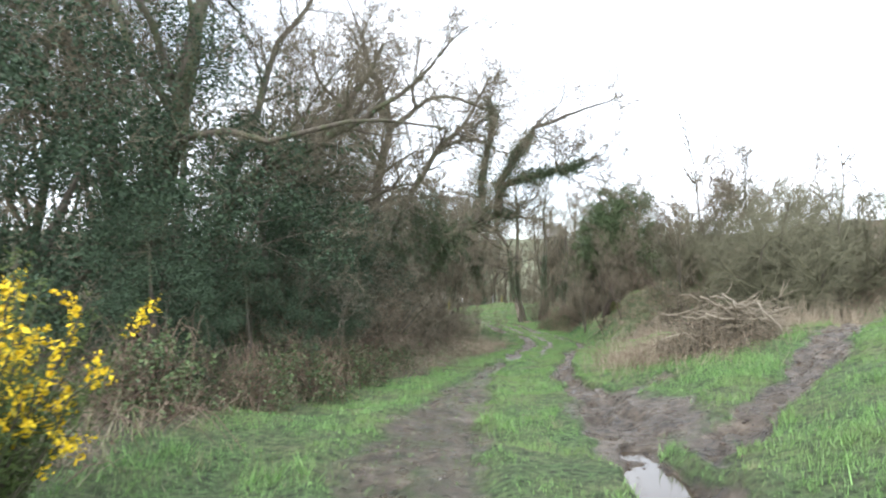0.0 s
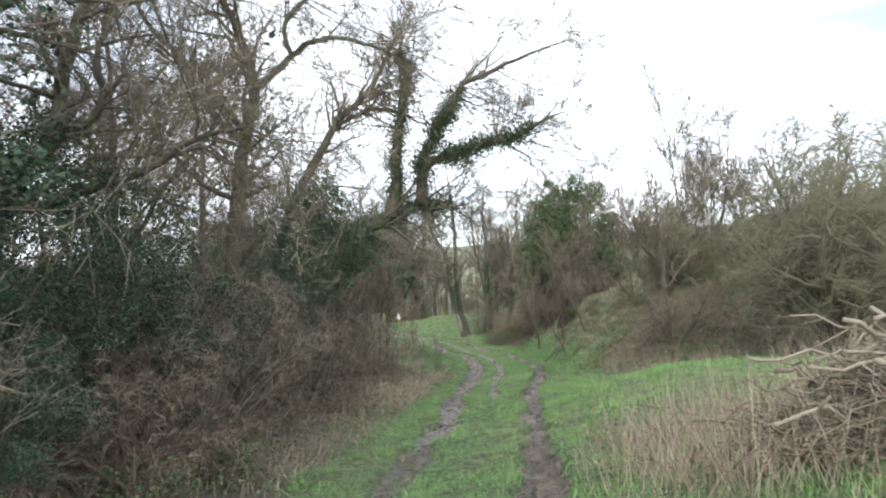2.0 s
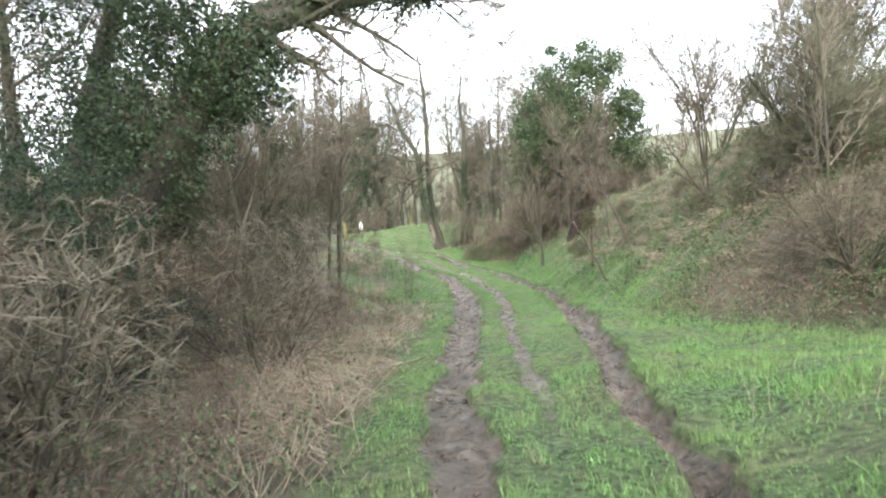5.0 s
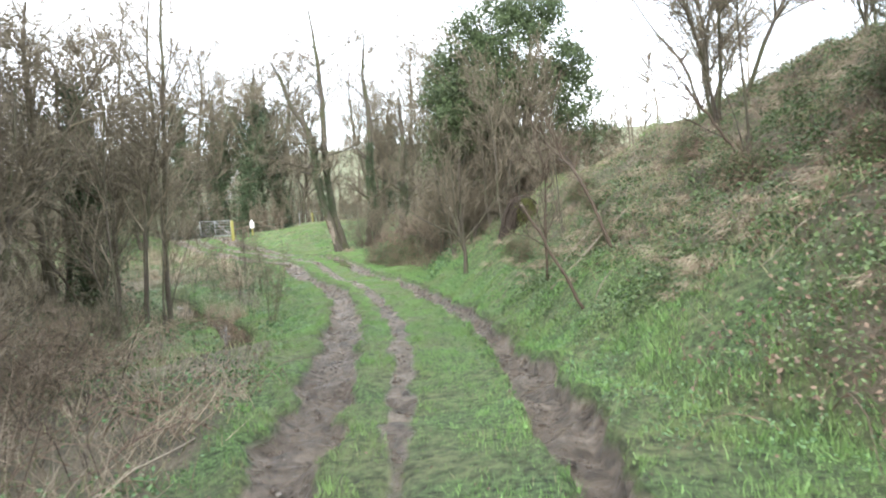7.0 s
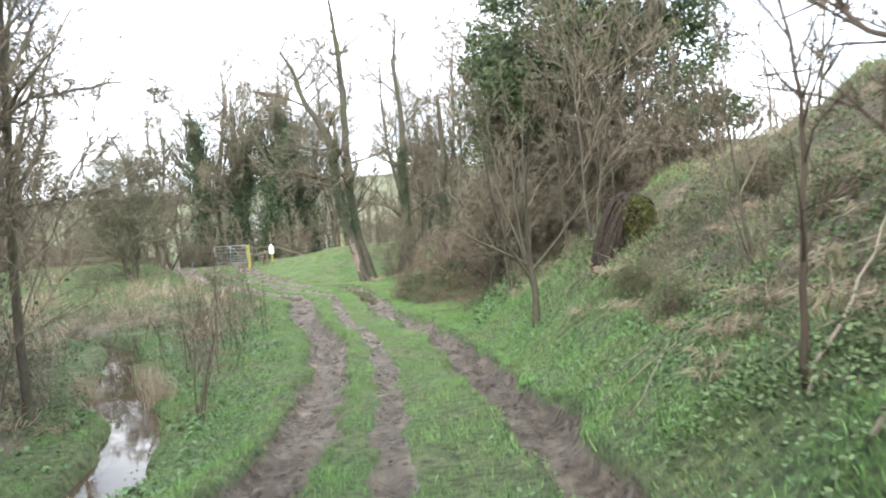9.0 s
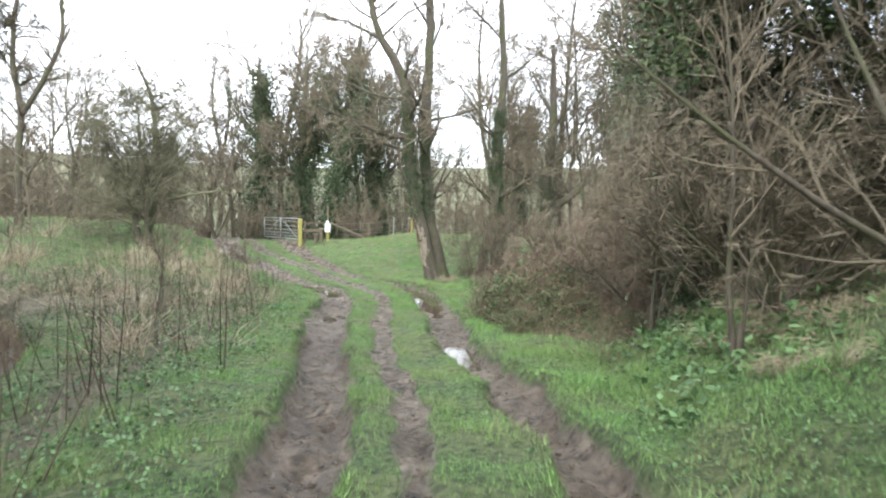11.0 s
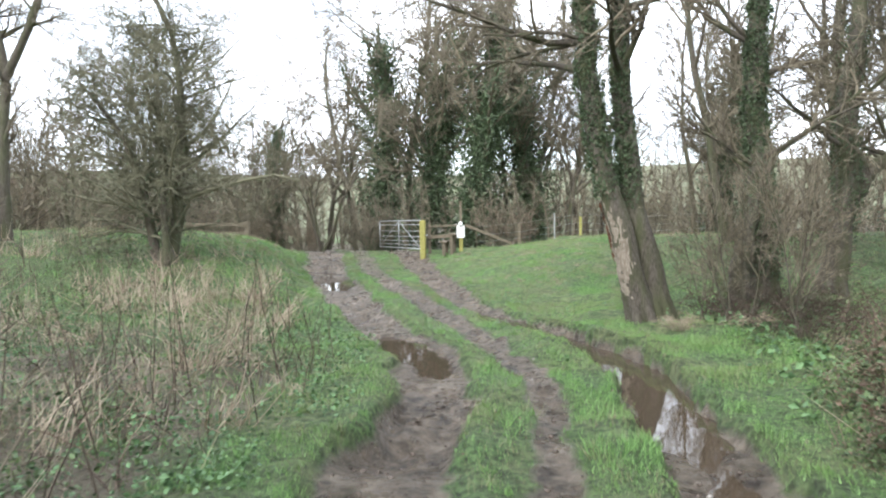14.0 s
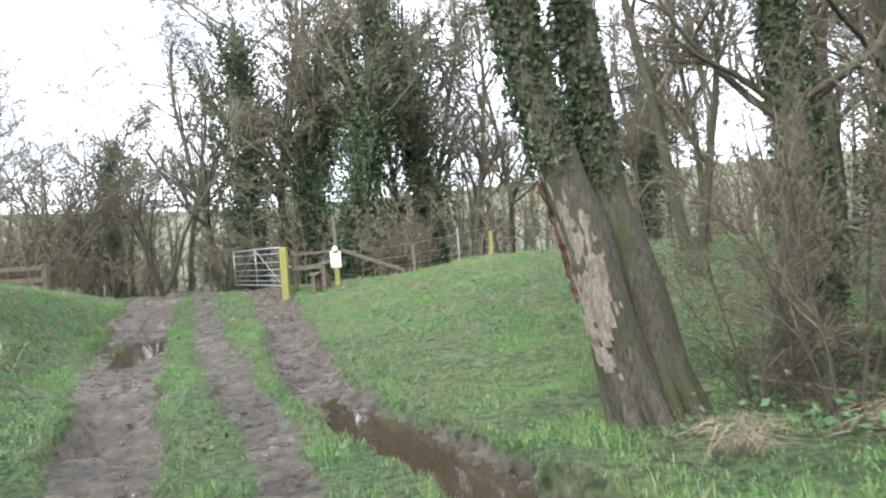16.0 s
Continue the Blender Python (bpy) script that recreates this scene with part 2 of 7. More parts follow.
LINE_L = smooth_line([-40, 3, 6, 8, 10, 12, 14.2, 18, 23, 26.4, 30, 34.6, 37, 41.5, 45, 48.5, 52, 55, 57, 58.6, 61.5, 63, 65.4, 67.4, 71, 75, 84],
                     [-8, -0.4, -0.25, 0.0, 0.2, 0.5, 0.9, 1.75, 2.4, 3.05, 3.7, 4.4, 4.75, 5.1, 5.1, 4.8, 4.4, 4.35, 4.3, 3.9, 2.5, 1.8, 0.7, -0.1, -1.6, -3.0, -6.5], 5)
LINE_M = smooth_line([-40, 3, 8, 15, 22, 26.2, 28.5, 32, 36.5, 41.5, 45, 49.5, 54, 57.3, 62, 67, 72.7, 84],
                     [-7, 0.6, 1.0, 1.75, 3.2, 3.8, 4.25, 5.0, 5.6, 5.95, 6.0, 5.55, 5.55, 5.45, 3.85, 1.55, -0.7, -5], 7)
LINE_R = smooth_line([-40, 3, 6, 7, 9, 12, 14.8, 18.9, 22.4, 25, 29.5, 32.6, 36.6, 40, 43, 46.3, 49.5, 54, 58.3, 60, 61.9, 64, 67, 70.8, 75, 84],
                     [-6, 1.6, 1.75, 1.9, 2.1, 2.15, 2.6, 3.4, 4.1, 4.8, 5.9, 6.5, 7.05, 7.2, 7.3, 7.15, 6.8, 6.8, 6.6, 6.05, 5.05, 3.9, 2.8, 1.8, 0.3, -3.5], 5)
GRADE = smooth_line([-60, -2, 6, 14, 22, 30, 38, 46, 54, 60, 66, 72, 75, 80, 86, 100, 130],
                    [0.4, -0.06, -0.03, -0.41, -1.04, -1.69, -2.22, -2.64, -2.86, -2.93, -2.87, -2.68, -2.35, -2.35, -2.9, -2.8, 0.5], 9)
TOE = smooth_line([-60, 8, 14, 18, 22, 25, 27, 30, 33, 38, 43, 48, 51, 54, 60], [15, 12.5, 11.5, 10.6, 9.2, 7.4, 6.5, 6.6, 6.9, 7.6, 8.0, 8.8, 11, 15, 22], 7)
CREST = smooth_line([-60, 12, 24, 30, 32, 35, 38, 41, 43, 46.5, 50, 54], [3.7, 3.3, 3.3, 3.2, 3.0, 2.4, 1.65, 1.0, 0.4, -0.6, -1.3, -2.4], 5)
STREAM = smooth_line([-60, 30, 34, 36.3, 38.5, 40.2, 42, 43.5, 44.8, 46, 50, 56, 62, 80, 90], [-14, -6, -0.5, 2.3, 2.6, 2.42, 1.92, 1.5, 0.95, 0.7, -0.3, -4, -11, -14, -14], 4)


def along(line, y):
    return np.interp(y, YS, line)


def smoothstep(a, b, v):
    t = np.clip((v - a) / (b - a), 0, 1)
    return t * t * (3 - 2 * t)


def value_noise(x, y, scale, seed):
    """Cheap smooth value noise in 0..1 on arrays."""
    gx, gy = np.asarray(x) / scale, np.asarray(y) / scale
    ix, iy = np.floor(gx).astype(np.int64), np.floor(gy).astype(np.int64)
    fx, fy = gx - ix, gy - iy
    fx, fy = fx * fx * (3 - 2 * fx), fy * fy * (3 - 2 * fy)

    def h(a, b):
        v = (a * 374761393 + b * 668265263 + seed * 2147483647) & 0xFFFFFFFF
        v = ((v ^ (v >> 13)) * 1274126177) & 0xFFFFFFFF
        return ((v ^ (v >> 16)) & 0xFFFF) / 65535.0

    return (h(ix, iy) * (1 - fx) + h(ix + 1, iy) * fx) * (1 - fy) + (h(ix, iy + 1) * (1 - fx) + h(ix + 1, iy + 1) * fx) * fy


def fork_distance(x, y):
    """Distance to the two ruts that turn off into the field by the brush pile."""
    a = np.where((x > 2.2) & (x < 12), np.abs(y - (7.0 + 1.18 * (x - 3))) * 0.65, 9)
    b = np.where((x > 2.3) & (x < 3.5), np.abs(y - (9.8 + 1.0 * (x - 2.5))) * 0.70, 9)
    return a, b


def land(x, y):
    """Height without ruts."""
    x, y = np.asarray(x, float), np.asarray(y, float)
    g = along(GRADE, y)
    r_edge = along(LINE_R, y) + 0.5
    l_edge = along(LINE_L, y) - 0.6
    # gentle rise beside the first metres
    z = g + np.minimum(np.maximum(x - r_edge + 0.2, 0) * np.interp(y, [12, 18], [0.24, 0.29]), np.interp(y, [10, 15], [1.3, 0.6])) * smoothstep(25, 18, y)
    z = z + np.minimum(np.maximum(l_edge - 0.8 - x, 0) * 0.12, 0.7) * smoothstep(27, 14, y)
    # bank beside the track
    rise = np.maximum(x - along(TOE, y), 0) * 0.70
    top = along(CREST, y) + 0.03 * np.maximum(x - 13, 0)
    room = np.maximum(top - z, 0)
    bank = -np.log(np.exp(-1.8 * rise) + np.exp(-1.8 * room)) / 1.8 + np.log(1 + np.exp(-1.8 * room)) / 1.8
    z = z + np.where(rise > 0, bank, 0)
    # stream cut
    d = np.abs(x - along(STREAM, y))
    z = np.where(y < 70, z - 0.58 * np.exp(-(np.maximum(d + (value_noise(x, y, 0.6, 17) - 0.5) * 0.26, 0) / 0.36) ** 4) * smoothstep(33, 38, y) * smoothstep(62, 54, y), z)
    z = z - 0.34 * smoothstep(2.3, 0.5, d) * smoothstep(32, 36, y) * smoothstep(50, 43, y)
    # mounds on both sides of the way up to the gate
    ml = np.where(x < -6, 0, (x + 6) / 4.6)
    z = z + np.maximum(-1.2 - z, 0) * np.exp(-ml ** 2 - ((y - 68.5) / 6.6) ** 2) * smoothstep(0.5, 2.2, along(LINE_L, y) - x)
    mr = np.where(x > 7, 0, (x - 7) / 3.3)
    z = z + np.maximum(-1.82 - z, 0) * np.exp(-mr ** 2 - (np.minimum(y - 72, 0) / 5.0) ** 2 - (np.maximum(y - 76, 0) / 6) ** 2) * smoothstep(0.3, 1.6, x - along(LINE_R, y))
    # rising fields all round
    far = np.maximum(y - 100, 0)
    z = np.where(y > 100, np.maximum(z, -2.8) * 0 - 2.8 + 17.5 * smoothstep(0, 190, far) + 0.02 * x * smoothstep(0, 120, far), z)
    side = np.maximum(-x - 26, 0)
    z = z + 9.0 * smoothstep(0, 160, side)
    tuft = np.clip((x - along(TOE, y)) / 1.5, 0, 1) * np.where(y < 52, 1, 0)
    z = z + (value_noise(x, y, 1.1, 13) - 0.5) * 0.56 * tuft + (value_noise(x, y, 0.45, 14) - 0.5) * 0.32 * tuft
    hummock = np.where(y > 58, 1.0, 0.0) * smoothstep(0.6, 1.4, np.minimum(np.abs(x - along(LINE_L, y)), np.abs(x - along(LINE_R, y))))
    z = z + (value_noise(x, y, 0.8, 15) - 0.5) * 0.16 * hummock
    z = z + (value_noise(x, y, 2.3, 3) - 0.5) * 0.16 + (value_noise(x, y, 0.55, 5) - 0.5) * 0.09
    return z


def rut_depth(x, y):
    """Depth of the wheel ruts and how muddy the place is."""
    slope = np.where(y > 59, 0.9, 1.0)
    wob = (value_noise(x * 0 + 1, y, 0.8, 9) - 0.5) * 0.14
    ragged = (value_noise(x, y, 0.5, 51) - 0.5) * 0.24 + (value_noise(x, y, 0.2, 52) - 0.5) * 0.14
    dl = np.abs(x - along(LINE_L, y) - wob) * slope
    dm = np.abs(x - along(LINE_M, y) + wob) * slope
    dr = np.abs(x - along(LINE_R, y) - wob * 0.7) * slope
    deep_l = np.interp(y, [2, 9, 12, 22, 26, 40, 47, 52, 54, 55.5, 57, 59, 61, 64.5, 65.8, 67, 71, 72.3, 76], [0.03, 0.03, 0.05, 0.06, 0.12, 0.15, 0.27, 0.32, 0.31, 0.28, 0.26, 0.28, 0.27, 0.20, 0.20, 0.30, 0.30, 0.10, 0.03])
    deep_r = np.interp(y, [2, 5, 7, 8.5, 12, 20, 26, 40, 47, 52, 54.5, 56, 62, 64, 67, 76], [0.17, 0.20, 0.16, 0.08, 0.12, 0.14, 0.21, 0.24, 0.30, 0.32, 0.33, 0.35, 0.33, 0.24, 0.18, 0.03])
    wide_l = np.interp(y, [2, 10, 14, 24, 30, 45, 52, 60, 75], [0.8, 0.5, 0.22, 0.26, 0.36, 0.34, 0.44, 0.48, 0.66])
    wide_r = np.interp(y, [2, 8, 12, 20, 28, 40, 50, 60, 75], [0.42, 0.36, 0.22, 0.20, 0.26, 0.31, 0.37, 0.38, 0.52])
    dl, dm, dr = np.maximum(dl + ragged, 0), np.maximum(dm + ragged * 0.6, 0), np.maximum(dr + ragged, 0)
    pl, pr = np.exp(-(dl / wide_l) ** 8), np.exp(-(dr / wide_r) ** 8)
    pm = np.exp(-(dm / np.interp(y, [30, 44, 58, 64, 76], [0.14, 0.18, 0.21, 0.34, 0.40])) ** 4) * np.interp(y, [10, 20, 26, 62, 75], [0.0, 0.35, 1, 1, 0.7])
    fa, fb = fork_distance(x, y)
    fa, fb = np.maximum(fa + ragged * 1.3, 0), np.maximum(fb + ragged * 1.3, 0)
    wide = np.exp(-(np.hypot((x - 2.3) / 0.9, (y - 8.4) / 1.5)) ** 4) * 0.8
    pf = np.maximum(np.exp(-(fa / 0.40) ** 4), 0.7 * np.exp(-(fb / 0.22) ** 4)) * smoothstep(12, 9, x)
    lumps = 0.6 + 0.8 * value_noise(x, y, 0.22, 21)
    depth = np.maximum(np.maximum(pl * deep_l, pr * deep_r), np.maximum(pm * 0.035, pf * 0.12))
    rim = 0.035 * (np.exp(-((dl - wide_l * 1.25) / 0.12) ** 2) + np.exp(-((dr - wide_r * 1.25) / 0.12) ** 2))
    mud_l = np.interp(y, [2, 10, 13, 20, 26], [0.55, 0.6, 0.5, 0.75, 1.0])
    mud = np.maximum(np.maximum(pl * mud_l, pr), np.maximum(np.maximum(pm * 0.8, pf), wide))
    lug = np.sin(y * 26 + 3 * value_noise(x, y, 0.7, 37) + x * 5) * 0.020 * smoothstep(0.3, 0.55, value_noise(x, y, 1.6, 36))
    churn = ((value_noise(x, y, 0.3, 33) - 0.5) * 0.13 + (value_noise(x, y, 0.16, 35) - 0.5) * 0.12 + lug) * mud
    return depth * lumps ** 0.25 - rim * (1 - mud) - churn, mud


def litter_at(x, y):
    """Where dead stalks, brambles and leaf litter cover the ground in place of grass."""
    l_off = along(LINE_L, y) - x
    edge = np.interp(y, [0, 6, 10, 14, 18, 22, 26, 30, 34, 39, 46, 52, 57, 62, 70], [2.6, 2.4, 1.9, 1.2, 1.0, 0.9, 0.9, 0.75, 0.95, 1.9, 2.0, 1.4, 1.5, 2.6, 5.0])
    left = smoothstep(edge - 0.35, edge + 0.5, l_off) * np.interp(y, [58, 64, 74, 79], [1.0, 0.3, 0.3, 0.0]) * smoothstep(-22, -12, x)
    up = x - along(TOE, y)
    right = smoothstep(30, 18, x) * smoothstep(0.7, 2.2, up) * np.interp(y, [15, 20, 24, 30, 36, 44, 47, 50], [0.2, 0.85, 0.85, 0.80, 0.74, 0.5, 0.2, 0.3]) * np.where(y > 58, 0, 1)
    right = np.maximum(right, smoothstep(-0.5, 0.8, up) * np.interp(y, [16, 19, 26, 29], [0, 1, 1, 0]) * smoothstep(22, 14, x))
    wood = smoothstep(79, 82, y) * smoothstep(112, 98, y) * smoothstep(-40, -25, x) * smoothstep(45, 30, x)
    edge_r = np.interp(y, [48, 50, 52, 55, 57, 58.5, 62], [8.4, 7.6, 7.5, 7.6, 8.0, 8.7, 8.7])
    scrub = smoothstep(0, 0.9, x - edge_r) * smoothstep(48.6, 50.4, y) * np.interp(y, [56.5, 58.5, 62, 72, 80], [0.9, 0.4, 0.3, 0.3, 0.0]) * smoothstep(30, 20, x)
    left = left * np.interp(y, [40, 46, 60], [1.0, 0.72, 0.62])
    left = left * (1 - 0.85 * smoothstep(1.7, 0.9, np.abs(x - along(STREAM, y))) * smoothstep(34, 36, y) * smoothstep(54, 48, y))
    hill = 0.5 * smoothstep(104, 118, y)
    return np.clip(np.maximum(np.maximum(np.maximum(left, right), np.maximum(wood, scrub)), hill), 0, 1)


# standing water in the ruts: line, middle, half length, half width, level
POOLS = [(LINE_L, 59.4, 1.4, 0.44, -3.06), (LINE_L, 69.1, 2.5, 0.56, -2.87), (LINE_L, 53.3, 0.5, 0.16, -2.99),
         (LINE_R, 57.6, 3.0, 0.36, -3.09), (LINE_R, 60.4, 1.5, 0.34, -3.09), (LINE_R, 62.3, 1.9, 0.38, -3.09), (LINE_R, 49.2, 1.2, 0.22, -2.93), (LINE_R, 5.5, 1.1, 0.30, -0.20)]


def ground_z(x, y):
    x, y = np.asarray(x, float), np.asarray(y, float)
    z = land(x, y) - rut_depth(x, y)[0]
    beds = []
    for line, mid, half, wide, level in POOLS:
        u = np.abs(x - along(line, y))
        r = np.hypot((y - mid) / half, u / wide) + (value_noise(x, y, 0.45, 53) - 0.5) * 0.55 + (value_noise(x, y, 0.2, 54) - 0.5) * 0.25
        inside = smoothstep(1.08, 0.92, r)
        shore = smoothstep(half * 1.45 + 1.2, half * 1.45 + 0.1, np.abs(y - mid)) * smoothstep(1.3, 0.85, u)
        z = z + shore * np.maximum(level + 0.012 + 0.05 * value_noise(x, y, 0.3, 56) - z, 0)
        beds.append((inside, level - 0.05 - 0.03 * value_noise(x, y, 0.3, 55)))
    for inside, bed in beds:
        z = z + inside * np.minimum(bed - z, 0)
    return z



# ---------------------------------------------------------------- mesh helpers
class Acc:
    """Collects quads and triangles as arrays, for one mesh."""

    def __init__(self):
        self.v, self.q, self.t, self.n = [], [], [], 0

    def add(self, v, quads=None, tris=None):
        if quads is not None and len(quads):
            self.q.append(np.asarray(quads) + self.n)
        if tris is not None and len(tris):
            self.t.append(np.asarray(tris) + self.n)
        self.v.append(np.asarray(v, float))
        self.n += len(v)

    def mesh(self, name, mat, smooth=True):
        me = bpy.data.meshes.new(name)
        v = np.concatenate(self.v) if self.v else np.zeros((0, 3))
        q = np.concatenate(self.q) if self.q else np.zeros((0, 4), int)
        t = np.concatenate(self.t) if self.t else np.zeros((0, 3), int)
        me.vertices.add(len(v))
        me.vertices.foreach_set("co", v.ravel())
        me.loops.add(q.size + t.size)
        me.loops.foreach_set("vertex_index", np.concatenate([q.ravel(), t.ravel()]).astype(np.int32))
        me.polygons.add(len(q) + len(t))
        me.polygons.foreach_set("loop_start", np.concatenate([np.arange(len(q)) * 4, q.size + np.arange(len(t)) * 3]).astype(np.int32))
        me.polygons.foreach_set("use_smooth", np.full(len(q) + len(t), smooth))
        me.update(calc_edges=True)
        me.materials.append(mat)
        return me


def tube(acc, pts, rad, sides=5, cap=False):
    pts, rad = np.asarray(pts, float), np.asarray(rad, float)
    n = len(pts)
    d = np.gradient(pts, axis=0)
    d /= np.linalg.norm(d, axis=1)[:, None] + 1e-9
    ref = np.array([0.0, 0, 1]) if abs(d[:, 2].mean()) < 0.8 else np.array([1.0, 0, 0])
    u = np.cross(d, ref)
    u /= np.linalg.norm(u, axis=1)[:, None] + 1e-9
    w = np.cross(d, u)
    a = np.arange(sides) * 2 * np.pi / sides
    ring = u[:, None, :] * np.cos(a)[None, :, None] + w[:, None, :] * np.sin(a)[None, :, None]
    v = (pts[:, None, :] + ring * rad[:, None, None]).reshape(-1, 3)
    i = np.arange(n - 1)[:, None] * sides
    j = np.arange(sides)[None, :]
    k = (j + 1) % sides
    quads = np.stack([i + j, i + k, i + sides + k, i + sides + j], -1).reshape(-1, 4)
    tris = None
    if cap:
        v = np.concatenate([v, pts[-1:], pts[:1]])
        m = n * sides
        jj, kk = np.arange(sides), (np.arange(sides) + 1) % sides
        tris = np.concatenate([np.stack([(n - 1) * sides + jj, (n - 1) * sides + kk, np.full(sides, m)], -1), np.stack([kk, jj, np.full(sides, m + 1)], -1)])
    acc.add(v, quads, tris)


def spikes(acc, base, tip, rad, bend=0.0, rng=None):
    """Many thin three-sided twigs at once, from base to tip; with bend they have a kink in the middle."""
    base, tip, rad = np.asarray(base), np.asarray(tip), np.asarray(rad)
    n = len(base)
    if n == 0:
        return
    d = tip - base
    ln = np.linalg.norm(d, axis=1)[:, None] + 1e-9
    d = d / ln
    u = np.cross(d, np.where(np.abs(d[:, 2:]) < 0.8, [[0.0, 0, 1]], [[1.0, 0, 0]]))
    u /= np.linalg.norm(u, axis=1)[:, None] + 1e-9
    w = np.cross(d, u)
    m = 7 if bend else 4
    v = np.empty((n, m, 3))
    if bend:
        mid = (base + tip) / 2 + rng.normal(0, 1, (n, 3)) * ln * bend
    for k in range(3):
        a = k * 2.0944
        o = u * math.cos(a) + w * math.sin(a)
        v[:, k] = base + o * rad[:, None]
        if bend:
            v[:, 3 + k] = mid + o * rad[:, None] * 0.7
    v[:, -1] = tip
    b = np.arange(n)[:, None] * m
    if bend:
        acc.add(v.reshape(-1, 3), np.concatenate([b + np.array([[k, (k + 1) % 3, 3 + (k + 1) % 3, 3 + k]]) for k in range(3)]), np.concatenate([b + np.array([[3 + k, 3 + (k + 1) % 3, 6]]) for k in range(3)]))
    else:
        acc.add(v.reshape(-1, 3), None, np.concatenate([b + np.array([[k, (k + 1) % 3, 3]]) for k in range(3)]))


def slivers(acc, base, tip, rad):
    """The finest twigs: one narrow blade each, turned any way."""
    d = tip - base
    u = np.cross(d, np.roll(d, 1, axis=1) + 0.013)
    u /= np.linalg.norm(u, axis=1)[:, None] + 1e-9
    v = np.stack([base - u * rad[:, None], base + u * rad[:, None], tip], 1)
    acc.add(v.reshape(-1, 3), None, np.arange(len(base))[:, None] * 3 + [[0, 1, 2]])


def leaves(acc, pos, size, rng, flat=0.0, normal=None):
    """Bent diamond leaves at pos; flat pulls them level."""
    n = len(pos)
    if n == 0:
        return
    a = rng.normal(0, 1, (n, 3))
    a[:, 2] *= 1 - flat
    a /= np.linalg.norm(a, axis=1)[:, None] + 1e-9
    b = rng.normal(0, 1, (n, 3))
    b[:, 2] *= 1 - flat
    b -= a * (a * b).sum(1)[:, None]
    b /= np.linalg.norm(b, axis=1)[:, None] + 1e-9
    c = np.cross(a, b)
    s = (np.asarray(size) * rng.uniform(0.6, 1.3, n))[:, None]
    v = np.stack([pos - a * s, pos + b * s * 0.62 + c * s * 0.18, pos + a * s, pos - b * s * 0.62 + c * s * 0.18], 1)
    i = np.arange(n)[:, None] * 4
    acc.add(v.reshape(-1, 3), None, np.concatenate([i + [[0, 1, 2]], i + [[0, 2, 3]]]))


def unit(v):
    v = np.asarray(v, float)
    return v / (np.linalg.norm(v) + 1e-9)


def tilt_from(rng, d, angle):
    """A direction at that angle (radians) from d, at a random turn round it."""
    r = rng.normal(0, 1, 3)
    r = unit(r - d * (r @ d))
    return d * math.cos(angle) + r * math.sin(angle)


def grow(rng, wood, fine, p, d, length, rad, level, k, nodes=None):
    """One branch and all that it bears. k: dict of the tree's habit."""
    last = k["levels"] - 1
    n = max(4, int(length / k["seg"])) if level < 2 else (min(4, max(2, int(length / 0.4))) if level == 2 else 2)
    pts, rads = [p], [rad]
    q, dd = np.array(p, float), unit(d)
    for i in range(n):
        dd = unit(dd + rng.normal(0, k["wob"] * (1 + 0.3 * level), 3) + np.array([0, 0, k["up"][min(level, len(k["up"]) - 1)]]))
        q = q + dd * length / n
        pts.append(q)
        rads.append(max(rad * (1 - (1 - k["tip"]) * (i + 1) / n), k["twig"] * 0.8))
    pts = np.array(pts)
    tube(wood if level < k["split"] else fine, pts, rads, 7 if level == 0 and rad > 0.08 else (5 if level < 2 else 3))
    if nodes is not None and level < 2:
        for a, r in zip(pts, rads):
            nodes.append((*a, r, level))
    kids = k["kids"][min(level, len(k["kids"]) - 1)]
    start = k["start"][min(level, len(k["start"]) - 1)]
    ratio = k["ratio"][min(level, len(k["ratio"]) - 1)]
    ts = np.sort(rng.uniform(start, 1.0, kids))
    seg = np.diff(pts, axis=0)
    if level + 1 >= last:
        # the finest twigs, all at once
        f = ts * (len(pts) - 1)
        i = np.minimum(f.astype(int), len(pts) - 2)
        base = pts[i] + seg[i] * (f - i)[:, None]
        dirs = seg[i] / (np.linalg.norm(seg[i], axis=1)[:, None] + 1e-9)
        r = rng.normal(0, 1, (kids, 3))
        r -= dirs * (r * dirs).sum(1)[:, None]
        r /= np.linalg.norm(r, axis=1)[:, None]
        ang = rng.uniform(*k["angle"], kids)[:, None]
        way = dirs * np.cos(ang) + r * np.sin(ang) + np.array([0, 0, k["up"][-1] * 2])
        ln = length * ratio * rng.uniform(0.5, 1.2, kids) * (1.15 - 0.5 * ts)
        slivers(fine, base, base + way * ln[:, None], np.full(kids, k["twig"] * 1.25))
        return
    for t in ts:
        f = t * (len(pts) - 1)
        i = min(int(f), len(pts) - 2)
        at = pts[i] + seg[i] * (f - i)
        way = tilt_from(rng, unit(seg[i]), rng.uniform(*k["angle"]))
        way = unit(way + np.array([0, 0, k["lift"]]))
        r = max(min(np.interp(f, range(len(rads)), rads) * rng.uniform(0.45, 0.75) * k["thin"], rad), k["twig"])
        grow(rng, wood, fine, at, way, length * ratio * rng.uniform(0.7, 1.25) * (1.2 - 0.55 * t), r, level + 1, k, nodes)


def habit(**over):
    k = dict(levels=5, seg=0.6, wob=0.07, up=(0.02, 0.03, 0.02, 0.0), tip=0.3, split=2, kids=(12, 7, 6, 6), start=(0.35, 0.25, 0.2, 0.1),
             ratio=(0.38, 0.5, 0.5, 0.55), angle=(0.5, 1.1), lift=0.1, twig=0.004, thin=1.0)
    k.update(over)
    return k


def part(name, me, parent, label=""):
    ob = new(name, me)
    ob.parent = parent
    if label:
        ob["label"] = label
    return ob


